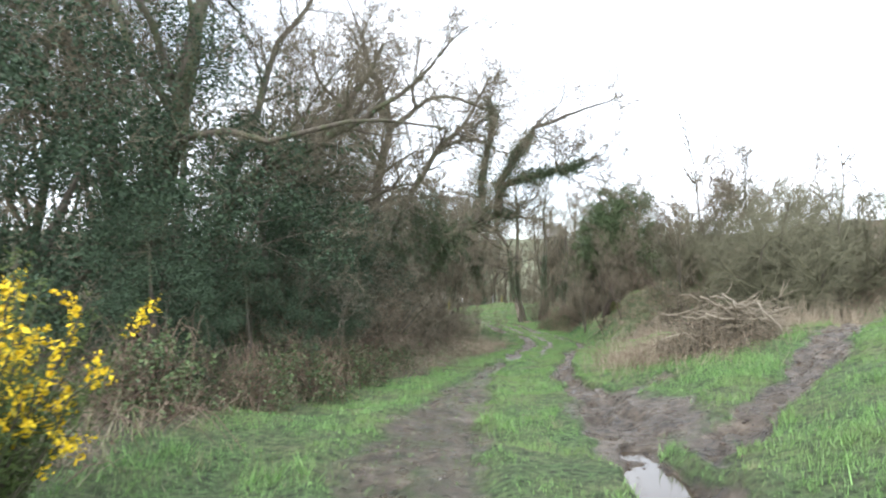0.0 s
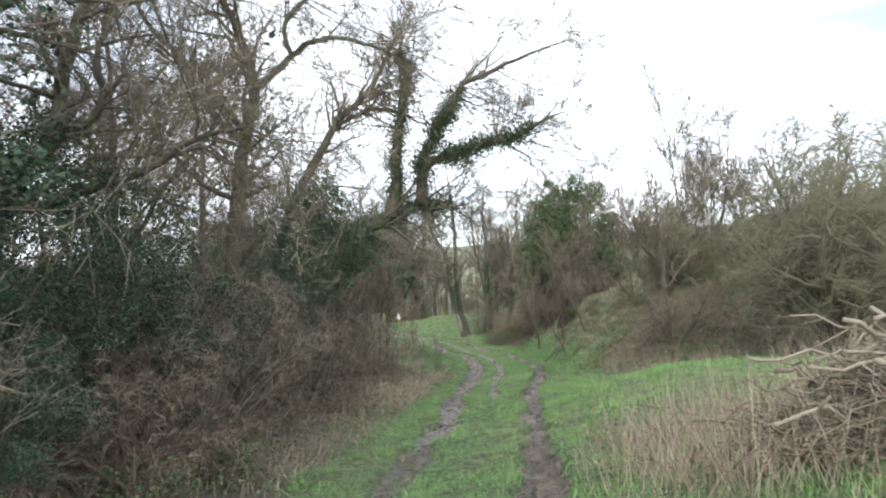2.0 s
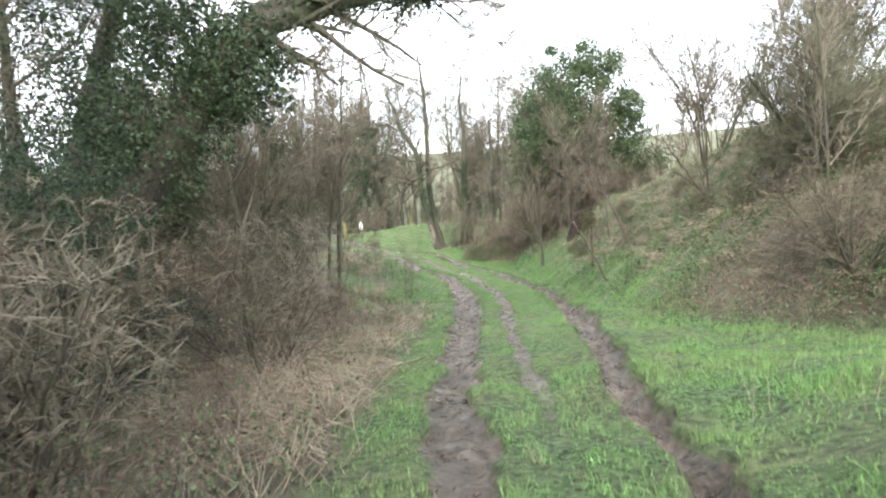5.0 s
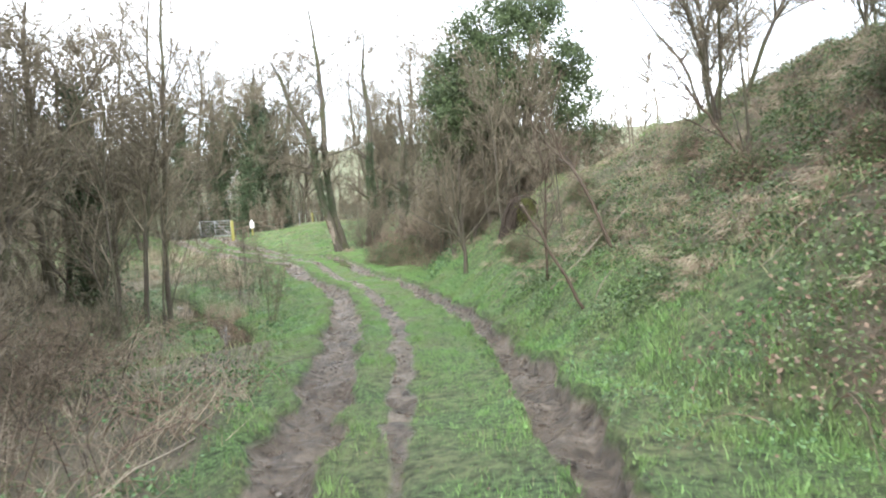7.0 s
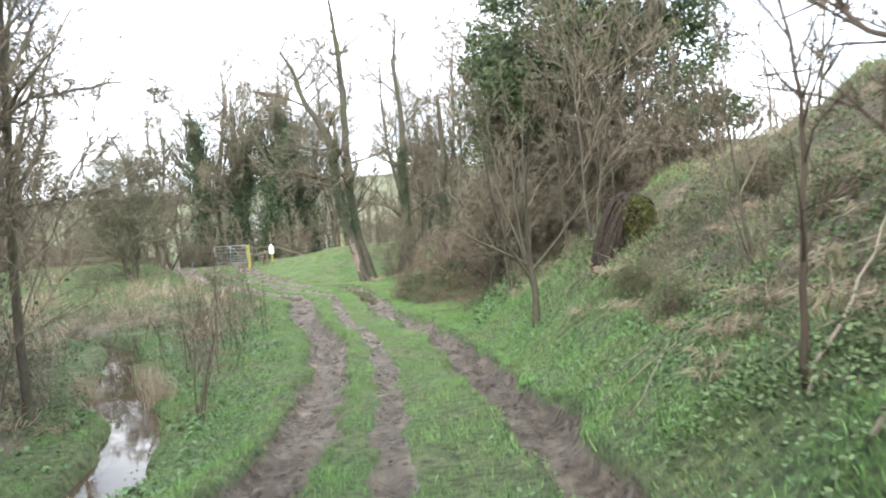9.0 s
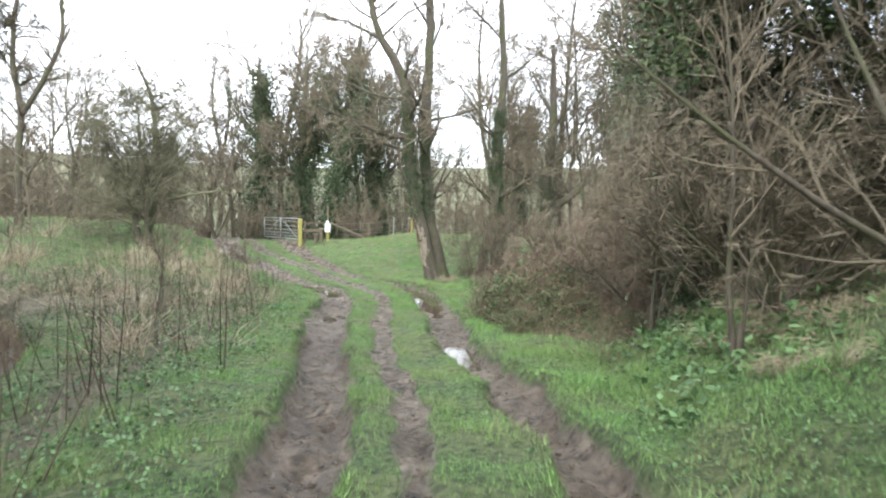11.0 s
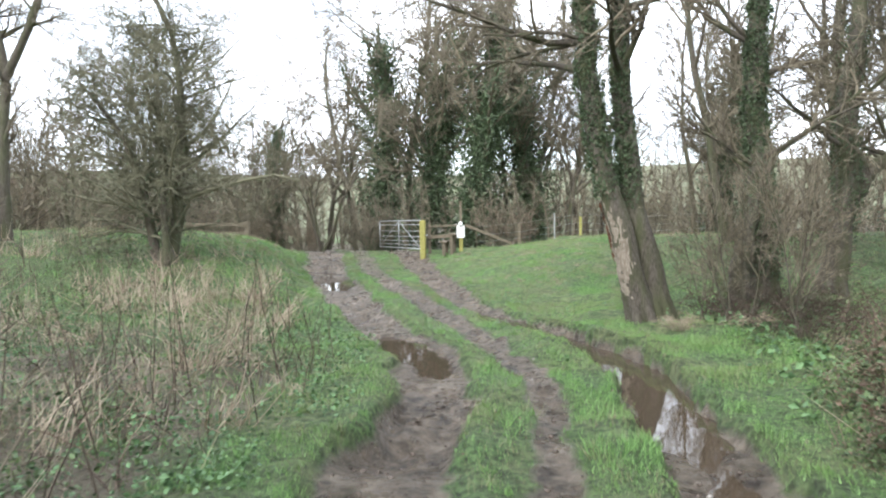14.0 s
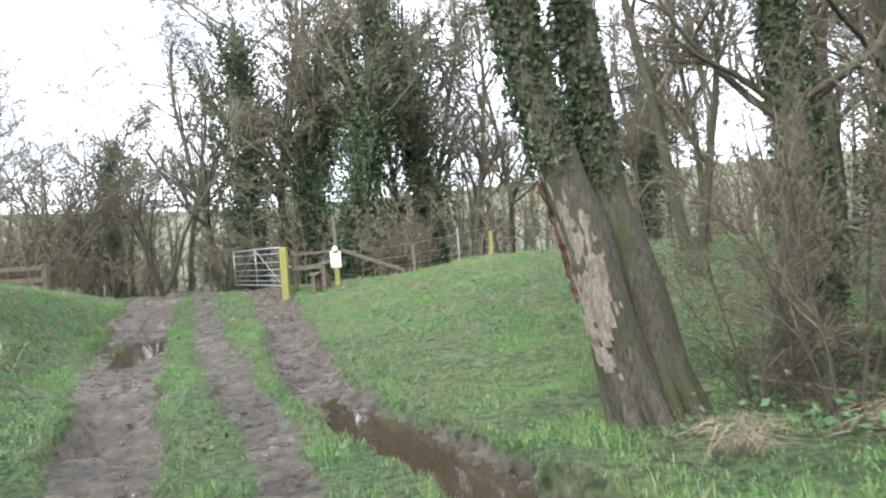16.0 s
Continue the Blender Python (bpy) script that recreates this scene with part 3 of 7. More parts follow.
def plant(name, meshes, label, category, group="", at=(0, 0), turn=0.0, scale=1.0, sink=0.05, lean=(0, 0)):
    """A thing that stands on the ground: an Empty at its base with parts. meshes: list of (part name, mesh, part label)."""
    e = new(name)
    tagged(e, label, category, group)
    stem = None
    for pn, me, lb in meshes:
        ob = part(pn, me, stem if stem and pn in ("ivy", "scar", "rotten_hollow") else e, lb)
        stem = ob if pn in ("trunk", "stem") and stem is None else stem
    z = float(ground_z(at[0], at[1])) - sink
    e.matrix_basis = Matrix.Translation((at[0], at[1], z)) @ Euler((radians(lean[0]), radians(lean[1]), radians(turn))).to_matrix().to_4x4() @ Matrix.Scale(scale, 4)
    return e


def again(ob, at, turn=0.0, scale=1.0, sink=0.05, lean=(0, 0), label=""):
    z = float(ground_z(at[0], at[1])) - sink
    c = copy_thing(ob, Matrix.Translation((at[0], at[1], z)))
    c.matrix_basis = Matrix.Translation((at[0], at[1], z)) @ Euler((radians(lean[0]), radians(lean[1]), radians(turn))).to_matrix().to_4x4() @ Matrix.Scale(scale, 4)
    if label:
        c["label"] = label
    return c


# ---------------------------------------------------------------- ground sheet
def ground_lines(fine_a, fine_b, step, mid_a, mid_b, mid_step, ends):
    v = list(np.arange(fine_a, fine_b, step))
    v += list(np.arange(fine_b, mid_b, mid_step)) + list(np.arange(mid_a, fine_a, mid_step))
    s, x = mid_step * 2, mid_b
    while x < ends:
        v.append(x)
        s *= 1.22
        x += s
    s, x = mid_step * 2, mid_a - mid_step
    while x > -ends:
        v.append(x)
        s *= 1.22
        x -= s
    return np.unique(np.round(v, 4))


def build_ground():
    gx = np.unique(np.round(np.concatenate([ground_lines(-2.6, 8.6, 0.075, -16, 20, 0.35, 900), np.arange(8.6, 14.4, 0.14)]), 3))
    gx = gx[np.append(np.diff(gx) > 0.02, True)]
    gy = ground_lines(2.0, 77.0, 0.12, -14, 104, 0.6, 900)
    X, Y = np.meshgrid(gx, gy)
    mud = rut_depth(X, Y)[1]
    Z = ground_z(X, Y)
    acc = Acc()
    nx, ny = len(gx), len(gy)
    i = np.arange(ny - 1)[:, None] * nx + np.arange(nx - 1)[None, :]
    acc.add(np.stack([X, Y, Z], -1).reshape(-1, 3), np.stack([i, i + 1, i + nx + 1, i + nx], -1).reshape(-1, 4))
    me = acc.mesh("ground", GROUND)
    for name, vals in (("mud", mud), ("litter", litter_at(X, Y))):
        me.attributes.new(name, "FLOAT", "POINT").data.foreach_set("value", vals.ravel().astype(np.float32))
    return tagged(new("ground", me), "grassy hillside ground with muddy wheel ruts and litter", "ground", kind="structure")


ground = build_ground()


def puddle(line, y0, y1, half, level, label):
    """A level water sheet in a hollow: only where the ground lies lower, with a hidden margin."""
    ys, us = np.arange(y0, y1 + 0.01, 0.12), np.linspace(-half, half, 13)
    Y, U = np.meshgrid(ys, us, indexing="ij")
    X = along(line, Y) + U
    level = np.interp(Y, *level) if isinstance(level, tuple) else np.full(X.shape, level)
    wet = ground_z(X, Y) < level
    i = (np.arange(len(ys) - 1)[:, None] * 13 + np.arange(12)[None, :]).ravel()
    keep = (wet[:-1, :-1] | wet[1:, :-1] | wet[:-1, 1:] | wet[1:, 1:]).ravel()
    i = i[keep]
    acc = Acc()
    acc.add(np.stack([X, Y, level], -1).reshape(-1, 3), np.stack([i, i + 1, i + 14, i + 13], -1))
    return tagged(new("puddle", acc.mesh("puddle", WATER)), label, "water", kind="structure")


puddle(LINE_R, 53.2, 65.2, 0.8, -3.09, "long channel of brown rainwater in a muddy rut")
for pool in POOLS:
    if pool[4] != -3.09:
        puddle(pool[0], pool[1] - pool[2] * 1.42, pool[1] + pool[2] * 1.42, 0.8, pool[4], "brown rainwater standing in a muddy wheel rut")
puddle(STREAM, 35.0, 54.0, 0.75, ((35, 36.5, 43, 44.5, 50, 54), (-2.78, -2.83, -2.85, -2.95, -3.05, -3.12)), "narrow stream in a weedy ditch")

# ---------------------------------------------------------------- trees and shrubs, built once each
def bare_tree(seed, height, rad, k, stems=1, spread=0.0, ivy=0.0, ivy_top=0.6, leaf=0.07, bark=None, twig=None, lean=(0, 0), dome=None, cones=0):
    """Trunk and limbs, twigs and, where wanted, ivy on trunk and limbs. Returns parts for plant()."""
    rng = np.random.default_rng(seed)
    wood, fine, nodes = Acc(), Acc(), []
    apart = 1 < stems < 8
    stem_accs = []
    for s in range(stems):
        if apart:
            stem_accs.append(wood)
            wood = Acc()
        a = rng.uniform(0, 6.283)
        d = np.array([math.cos(a) * spread + lean[0], math.sin(a) * spread + lean[1], 1.0])
        h = height * (1 if s == 0 else rng.uniform(0.6, 1.0))
        grow(rng, wood, fine, np.array([math.cos(a), math.sin(a), 0]) * (rad * 1.2 if stems > 1 else 0), d, h, rad * (1 if s == 0 else rng.uniform(0.5, 0.9)), 0, k, nodes)
    if cones:
        pool = np.concatenate(fine.v)
        leaves(fine, pool[rng.integers(0, len(pool), cones)] + rng.normal(0, 0.02, (cones, 3)), 0.020, rng)
    # root flare
    stem_accs = stem_accs[1:] + [wood]
    tube(stem_accs[0], [(0, 0, -0.25), (0, 0, 0.1), (0, 0, 0.35)], [rad * 1.7, rad * 1.35, rad * 0.9], 9)
    if dome:
        for acc in (*stem_accs, fine):
            for v in acc.v:
                q = v - np.array([0, 0, dome[2] * 0.42])
                rho = np.sqrt((q[:, 0] / dome[0]) ** 2 + (q[:, 1] / dome[1]) ** 2 + (q[:, 2] / (dome[2] * 0.58)) ** 2) + 1e-6
                q *= np.where(rho > 0.9, (0.9 + 0.10 * (rho - 0.9)) / rho, 1)[:, None]
                v[:] = q + np.array([0, 0, dome[2] * 0.42])
    out = [("stem" if apart else "trunk", w.mesh("trunk", bark or BARK), "") for w in stem_accs] + [("crown", fine.mesh("crown", twig or TWIG), "bare twigs")]
    if ivy > 0:
        lf = Acc()
        nd = np.array([q for q in nodes if q[2] < height * ivy_top])
        cnt = int(ivy * 1000)
        w = (nd[:, 3] + 0.03) * np.where(nd[:, 4] == 0, 3.0, 0.6)
        pick = rng.choice(len(nd), cnt, p=w / w.sum())
        c = nd[pick]
        off = rng.normal(0, 1, (cnt, 3))
        off /= np.linalg.norm(off, axis=1)[:, None]
        pos = c[:, :3] + off * (c[:, 3:4] + np.abs(rng.normal(0, 0.30, (cnt, 1))) * np.where(c[:, 4:5] == 0, 0.5 + 2.4 * np.abs(np.sin(c[:, 2:3] * 1.1 + off[:, :1] * 2)), 0.9) + 0.03) + np.stack([np.zeros(cnt), np.zeros(cnt), rng.uniform(-0.35, 0.35, cnt)], -1)
        leaves(lf, pos, leaf, rng)
        out.append(("ivy", lf.mesh("ivy", IVY, False), "dark green climbing ivy"))
    return out


ALDER = habit(levels=5, kids=(16, 7, 6, 6), ratio=(0.30, 0.52, 0.55, 0.6), angle=(0.5, 1.05), up=(0.03, 0.05, 0.02, 0.02), wob=0.06, start=(0.25, 0.2, 0.2, 0.1), twig=0.011)
OAKISH = habit(levels=5, kids=(12, 7, 6, 7), ratio=(0.5, 0.5, 0.48, 0.5), angle=(0.6, 1.2), wob=0.13, start=(0.3, 0.2, 0.2, 0.1), up=(0.0, 0.02, 0.01, 0.0), twig=0.011)
IVIED = habit(levels=5, kids=(10, 7, 6, 7), ratio=(0.36, 0.5, 0.48, 0.6), angle=(0.5, 1.1), wob=0.06, start=(0.35, 0.2, 0.2, 0.1), up=(0.02, 0.03, 0.02, 0.0), twig=0.012)
HEDGE = habit(levels=4, split=1, kids=(18, 10, 15), ratio=(0.44, 0.50, 0.70), angle=(0.5, 1.3), wob=0.13, start=(0.12, 0.15, 0.1), up=(0.0, 0.0, 0.0), lift=0.0, twig=0.0045, tip=0.2, thin=0.8)
SCRUB = habit(levels=4, split=1, kids=(6, 6, 9), ratio=(0.5, 0.55, 0.6), angle=(0.4, 1.2), wob=0.12, start=(0.15, 0.15, 0.1), up=(-0.01, -0.01, 0.0), lift=0.05, twig=0.0048, tip=0.25)
WAND = habit(levels=4, split=1, kids=(9, 5, 4), ratio=(0.30, 0.45, 0.5), angle=(0.35, 0.9), wob=0.05, start=(0.25, 0.2, 0.1), up=(0.02, 0.04, 0.02), twig=0.006, tip=0.2)

LAB_ALDER = "tall bare alder tree with fine brown twigs"
LAB_SCRUB = "leafless brown scrub bush with tangled stems"
LAB_IVY = "bare tree thickly clad in dark ivy"
LAB_WAND = "slender leafless sapling with upright twigs"

alder_a = plant("tree", bare_tree(11, 12, 0.17, ALDER, cones=1600), LAB_ALDER, "tree", "trees behind the fence", (-8.0, 90.5), 20, 0.95)
alder_b = plant("tree", bare_tree(12, 11, 0.14, habit(levels=5, kids=(12, 6, 5, 6), ratio=(0.30, 0.52, 0.55, 0.6), angle=(0.5, 1.05), up=(0.03, 0.05, 0.02, 0.02), wob=0.06, start=(0.25, 0.2, 0.2, 0.1), twig=0.010, split=1), stems=2, spread=0.15, cones=1600), LAB_ALDER, "tree", "trees behind the fence", (12.6, 84), 80, 1.0)
alder_c = plant("tree", bare_tree(13, 9, 0.12, OAKISH), "spreading bare tree with crooked grey limbs", "tree", "trees behind the fence", (20, 78), 0, 1.0)
coppice = plant("coppiced_tree", bare_tree(14, 6.5, 0.06, habit(levels=4, kids=(15, 8, 8), ratio=(0.30, 0.5, 0.5), angle=(0.5, 1.1), wob=0.09, start=(0.25, 0.2, 0.1), up=(0.02, 0.03, 0.02), twig=0.008, split=1), stems=5, spread=0.30),
                "leafless coppiced tree with several thin stems", "tree", "leafless coppiced trees", (11.4, 34.0), 40, 0.85)
ivy_a = plant("ivy_clad_tree", bare_tree(15, 11, 0.24, IVIED, ivy=24, ivy_top=0.9, leaf=0.068), LAB_IVY, "tree", "ivy-clad trees behind the gate", (-3.6, 86), 0, 1.15)
ivy_b = plant("ivy_clad_tree", bare_tree(16, 12, 0.30, dict(IVIED, split=1), stems=2, spread=0.12, ivy=24, ivy_top=0.8, leaf=0.068), LAB_IVY, "tree", "ivy-clad trees behind the gate", (1.6, 83.5), 60, 1.12)
scrub_a = plant("scrub_bush", bare_tree(17, 2.6, 0.03, SCRUB, stems=11, spread=0.65, dome=(1.7, 1.7, 2.5)), LAB_SCRUB, "bush", "scrub bushes", (-1.8, 18.0), 10, 1.2)
scrub_b = plant("scrub_bush", bare_tree(18, 2.4, 0.025, SCRUB, stems=11, spread=0.8, twig=TWIG_RED, dome=(1.7, 1.7, 2.2)), "leafless reddish-brown scrub bush", "bush", "scrub bushes", (-2.6, 21.5), 70, 1.3)
wand = plant("sapling", bare_tree(19, 3.4, 0.024, dict(WAND, kids=(13, 6, 5), wob=0.08), stems=2, spread=0.14), LAB_WAND, "sapling", "bank saplings", (10.0, 42.2), 0, 1.45)
plant("hawthorn", bare_tree(20, 6.4, 0.16, habit(levels=5, split=1, kids=(36, 7, 6, 6), ratio=(0.36, 0.5, 0.5, 0.6), angle=(0.85, 1.5), wob=0.09, start=(0.08, 0.15, 0.15, 0.1), up=(0.0, 0.012, 0.0, 0.0), lift=0.16, twig=0.0055, tip=0.22, thin=0.7), stems=3, spread=0.10, ivy=3.0, ivy_top=0.8, leaf=0.032, twig=TWIG_GREEN), "dense leafless hawthorn tree on a grassy mound", "tree", "hawthorns", (-3.4, 64.6), 0, 1.08)
haw_bush = plant("hawthorn", bare_tree(21, 4.2, 0.09, HEDGE, stems=7, spread=0.55, twig=TWIG_GREEN, dome=(1.8, 1.8, 4.1)), "rounded leafless hawthorn with lichen-green twigs", "bush", "hawthorns", (9.1, 18.6), 0, 1.25)

thin_alder = plant("tree", bare_tree(23, 9.5, 0.075, habit(levels=5, split=1, kids=(24, 6, 5, 5), ratio=(0.20, 0.5, 0.55, 0.6), angle=(0.5, 1.1), wob=0.05, start=(0.18, 0.2, 0.2, 0.1), up=(0.02, 0.03, 0.02, 0.0), twig=0.006), cones=900), "slim bare alder with short twiggy side branches", "tree", "slim alders by the stream", (0.85, 41.0), 0, 1.0)
for x, y, t, s in [(0.5, 40.0, 70, 0.85), (-0.25, 40.9, 130, 0.8), (-3.4, 47.2, 200, 1.0), (-2.9, 41.2, 260, 1.0), (-4.6, 52.0, 320, 0.9), (-0.9, 44.0, 40, 0.9), (-6.0, 46.0, 110, 1.1), (-2.2, 37.6, 15, 1.0), (11.6, 72.6, 160, 1.1), (13.8, 67.4, 250, 1.1)]:
    again(thin_alder, (x, y), t, s)
# --- behind the gate and along the stream
for x, y, t, s in [(-5.6, 88, 200, 1.0), (0.3, 85.6, 140, 1.12), (3.0, 86.5, 260, 0.95), (6.2, 84.6, 330, 0.9), (-2.2, 87.5, 80, 1.35), (4.5, 90, 30, 1.25), (8.4, 92, 250, 1.0), (-15, 84, 75, 0.85), (16, 92, 170, 1.05)]:
    again(alder_a, (x, y), t, s)
for x, y, t, s in [(13.2, 69.6, 20, 1.1), (10.7, 70.9, 120, 1.0), (16.5, 72, 220, 1.05), (15.6, 68.4, 280, 1.05), (18.5, 64, 90, 1.0), (-7.5, 47, 45, 0.9), (-8.6, 19.5, 120, 1.0), (-8.2, 13.2, 200, 1.05), (-10.5, 58, 310, 0.85), (-13, 66, 80, 0.9), (-4.4, 41.5, 10, 0.8), (-2.3, 43.4, 60, 0.8), (-1.6, 37.0, 190, 0.75)]:
    again(alder_b, (x, y), t, s)
for x, y, t, s in [(14.6, 62, 140, 0.9), (13.0, 65.2, 10, 0.85), (17.4, 66.6, 190, 1.0), (-11.9, 76.5, 220, 0.95), (-9, 38, 100, 0.85), (-2.5, 44.6, 250, 0.8), (-16.3, 86.0, 60, 1.1), (24, 70, 60, 1.0)]:
    again(alder_c, (x, y), t, s)
for x, y, t, s in [(-1.2, 84.6, 120, 1.0), (4.3, 84.5, 200, 1.1), (13.8, 88, 75, 0.9), (18.6, 76.5, 10, 0.9)]:
    again(ivy_b, (x, y), t, s)
again(ivy_a, (12.9, 58.2), 310, 0.95)
again(ivy_a, (15.6, 66.2), 150, 0.8)
again(ivy_a, (-9.5, 86.5), 240, 0.7)
again(ivy_a, (-1.75, 44.6), 30, 0.66)

# --- scrub along the left of the way, the stream and behind the fence
for i, (x, y, s) in enumerate([(-1.9, 15.2, 0.8), (-3.6, 17.0, 1.3), (-0.9, 20.6, 1.0), (-1.6, 24.2, 1.25), (-3.8, 25.6, 1.4), (-0.6, 27.4, 1.15), (-3.0, 29.6, 1.3), (0.2, 24.4, 0.8), (-1.2, 31.6, 0.8), (-4.2, 33.5, 1.3),
                               (-2.2, 36.5, 1.1), (-3.2, 44.0, 1.1), (-6.5, 52.0, 1.0), (-9.0, 80.5, 1.1), (-3.0, 81.0, 1.05), (3.4, 80.8, 1.1), (9.6, 80.2, 1.1), (-2.3, 16.8, 1.3), (-2.8, 19.2, 1.5), (-1.8, 22.4, 0.9), (-4.8, 20.8, 1.8), (-5.6, 17.4, 1.9), (-3.6, 27.6, 1.6), (-0.6, 29.8, 1.2), (0.4, 32.2, 0.7), (-1.0, 34.6, 0.85), (0.1, 36.6, 0.6), (-8.0, 79.0, 0.8), (-11.2, 80.0, 1.2), (-14.2, 78.0, 1.5), (-6.2, 81.0, 0.8), (-10.0, 64.0, 1.3), (-13.0, 59.0, 1.5), (-1.7, 13.4, 0.85), (-1.4, 15.0, 0.9), (-2.4, 12.2, 0.8), (-13.0, 82.5, 1.7), (-10.6, 84.5, 1.9), (-16.2, 80.5, 1.8), (-12.0, 70.0, 1.2), (-14.5, 73.0, 1.5)]):
    again(scrub_b if i % 3 == 0 else scrub_a, (x, y), i * 77, s)
# thicket beside the way, past the end of the bank
for i, (x, y, s) in enumerate([(9.9, 53.0, 1.2), (10.6, 51.0, 1.3), (10.2, 55.4, 1.2), (10.2, 47.6, 1.2), (10.6, 49.2, 1.25), (12.6, 58.0, 1.1), (11.8, 45.0, 1.2), (16.4, 66.6, 1.0), (17.4, 70.2, 1.0)]):
    again(scrub_b if i % 3 else scrub_a, (x, y), i * 53 + 20, s)


def creeper_thicket(seed, rx, ry, rz, n):
    """A mound of hanging climber strands over hidden stems."""
    rng = np.random.default_rng(seed)
    wood, fine = Acc(), Acc()
    stem_accs = []
    for _ in range(9):
        wood = Acc()
        stem_accs.append(wood)
        a = rng.uniform(0, 6.283)
        r = rng.uniform(0.1, 0.7)
        p = np.array([math.cos(a) * rx * r, math.sin(a) * ry * r, -0.1])
        s = np.linspace(0, 1, 7)[:, None]
        tube(wood, p + s * np.array([math.cos(a) * 0.5, math.sin(a) * 0.5, rz * (1.05 - 0.5 * r)]) + np.cumsum(rng.normal(0, 0.05, (7, 3)), axis=0) * s, np.linspace(0.05, 0.012, 7), 5)
    u = rng.normal(0, 1, (n, 3))
    u[:, 2] = np.abs(u[:, 2])
    u /= np.linalg.norm(u, axis=1)[:, None]
    lump = 0.50 + 0.52 * value_noise(np.arctan2(u[:, 1], u[:, 0]) * 2, u[:, 2] * 3, 0.55, seed) + 0.14 * np.sin(u[:, 0] * 9 + u[:, 1] * 7)
    q = u * np.array([rx, ry, rz]) * (lump * rng.uniform(0.45, 1.0, n) ** 0.45)[:, None]
    w = rng.normal(0, 0.45, (n, 3)) + np.array([0, 0, -1.0]) * rng.uniform(0.0, 2.0, (n, 1)) + u * [0.4, 0.4, 0.0]
    w /= np.linalg.norm(w, axis=1)[:, None]
    tip = q + w * rng.uniform(0.25, 1.3, (n, 1))
    tip[:, 2] = np.maximum(tip[:, 2], 0.0)
    spikes(fine, q, tip, rng.uniform(0.0018, 0.0042, n), 0.10, rng)
    m = n // 3
    k = rng.integers(0, n, m)
    v = rng.normal(0, 1, (m, 3)) + u[k] * 0.9 + [0, 0, 0.2]
    v /= np.linalg.norm(v, axis=1)[:, None]
    spikes(fine, q[k], q[k] + v * rng.uniform(0.2, 0.75, (m, 1)), np.full(m, 0.0032))
    lf = Acc()
    k = rng.integers(0, n, 1600)
    k = k[value_noise(q[k, 0], q[k, 1] + q[k, 2], 0.9, seed + 3) > 0.58]
    leaves(lf, q[k] + rng.normal(0, 0.08, (len(k), 3)), 0.035, rng)
    return [("stem", w.mesh("stem", BARK), "") for w in stem_accs] + [("curtain", fine.mesh("curtain", TWIG, False), "hanging brown climber strands"), ("ivy", lf.mesh("ivy", IVY, False), "scattered ivy leaves")]


for i, (x, y, s) in enumerate([(10.9, 44.2, 1.0), (12.0, 44.4, 1.05), (9.9, 45.6, 1.1), (13.0, 43.4, 1.0), (10.2, 47.4, 1.3)]):
    again(scrub_b if i % 2 else scrub_a, (x, y), i * 71 + 5, s)
creeper = plant("creeper_thicket", creeper_thicket(33, 1.9, 2.5, 6.2, 9000), "tall brown curtain of dead climber strands over shrubs", "thicket", "climber-hung thickets", (11.7, 52.2), 0, 1.0)
for x, y, t, s in [(11.9, 56.2, 150, 0.95), (12.2, 48.6, 60, 0.95), (13.6, 53.6, 200, 1.4)]:
    again(creeper, (x, y), t, s)
# behind the first bend on the right
for i, (x, y, s) in enumerate([(8.6, 24.8, 0.9), (10.4, 22.6, 1.0), (12.5, 24.5, 1.3)]):
    again(scrub_a, (x, y), i * 99, s)
for x, y, t, s in [(11.2, 19.6, 60, 1.0), (10.0, 27.5, 120, 0.9)]:
    again(haw_bush, (x, y), t, s)
for x, y, t, s in [(12.8, 30.8, 90, 0.72), (13.6, 37.6, 170, 0.7), (-0.4, 39.5, 250, 0.6), (17, 36, 20, 0.9), (-2.6, 39.0, 40, 1.05), (-4.8, 79.8, 75, 1.15), (-9.5, 81.5, 200, 1.2), (-11.5, 72.0, 20, 1.0)]:
    again(coppice, (x, y), t, s)
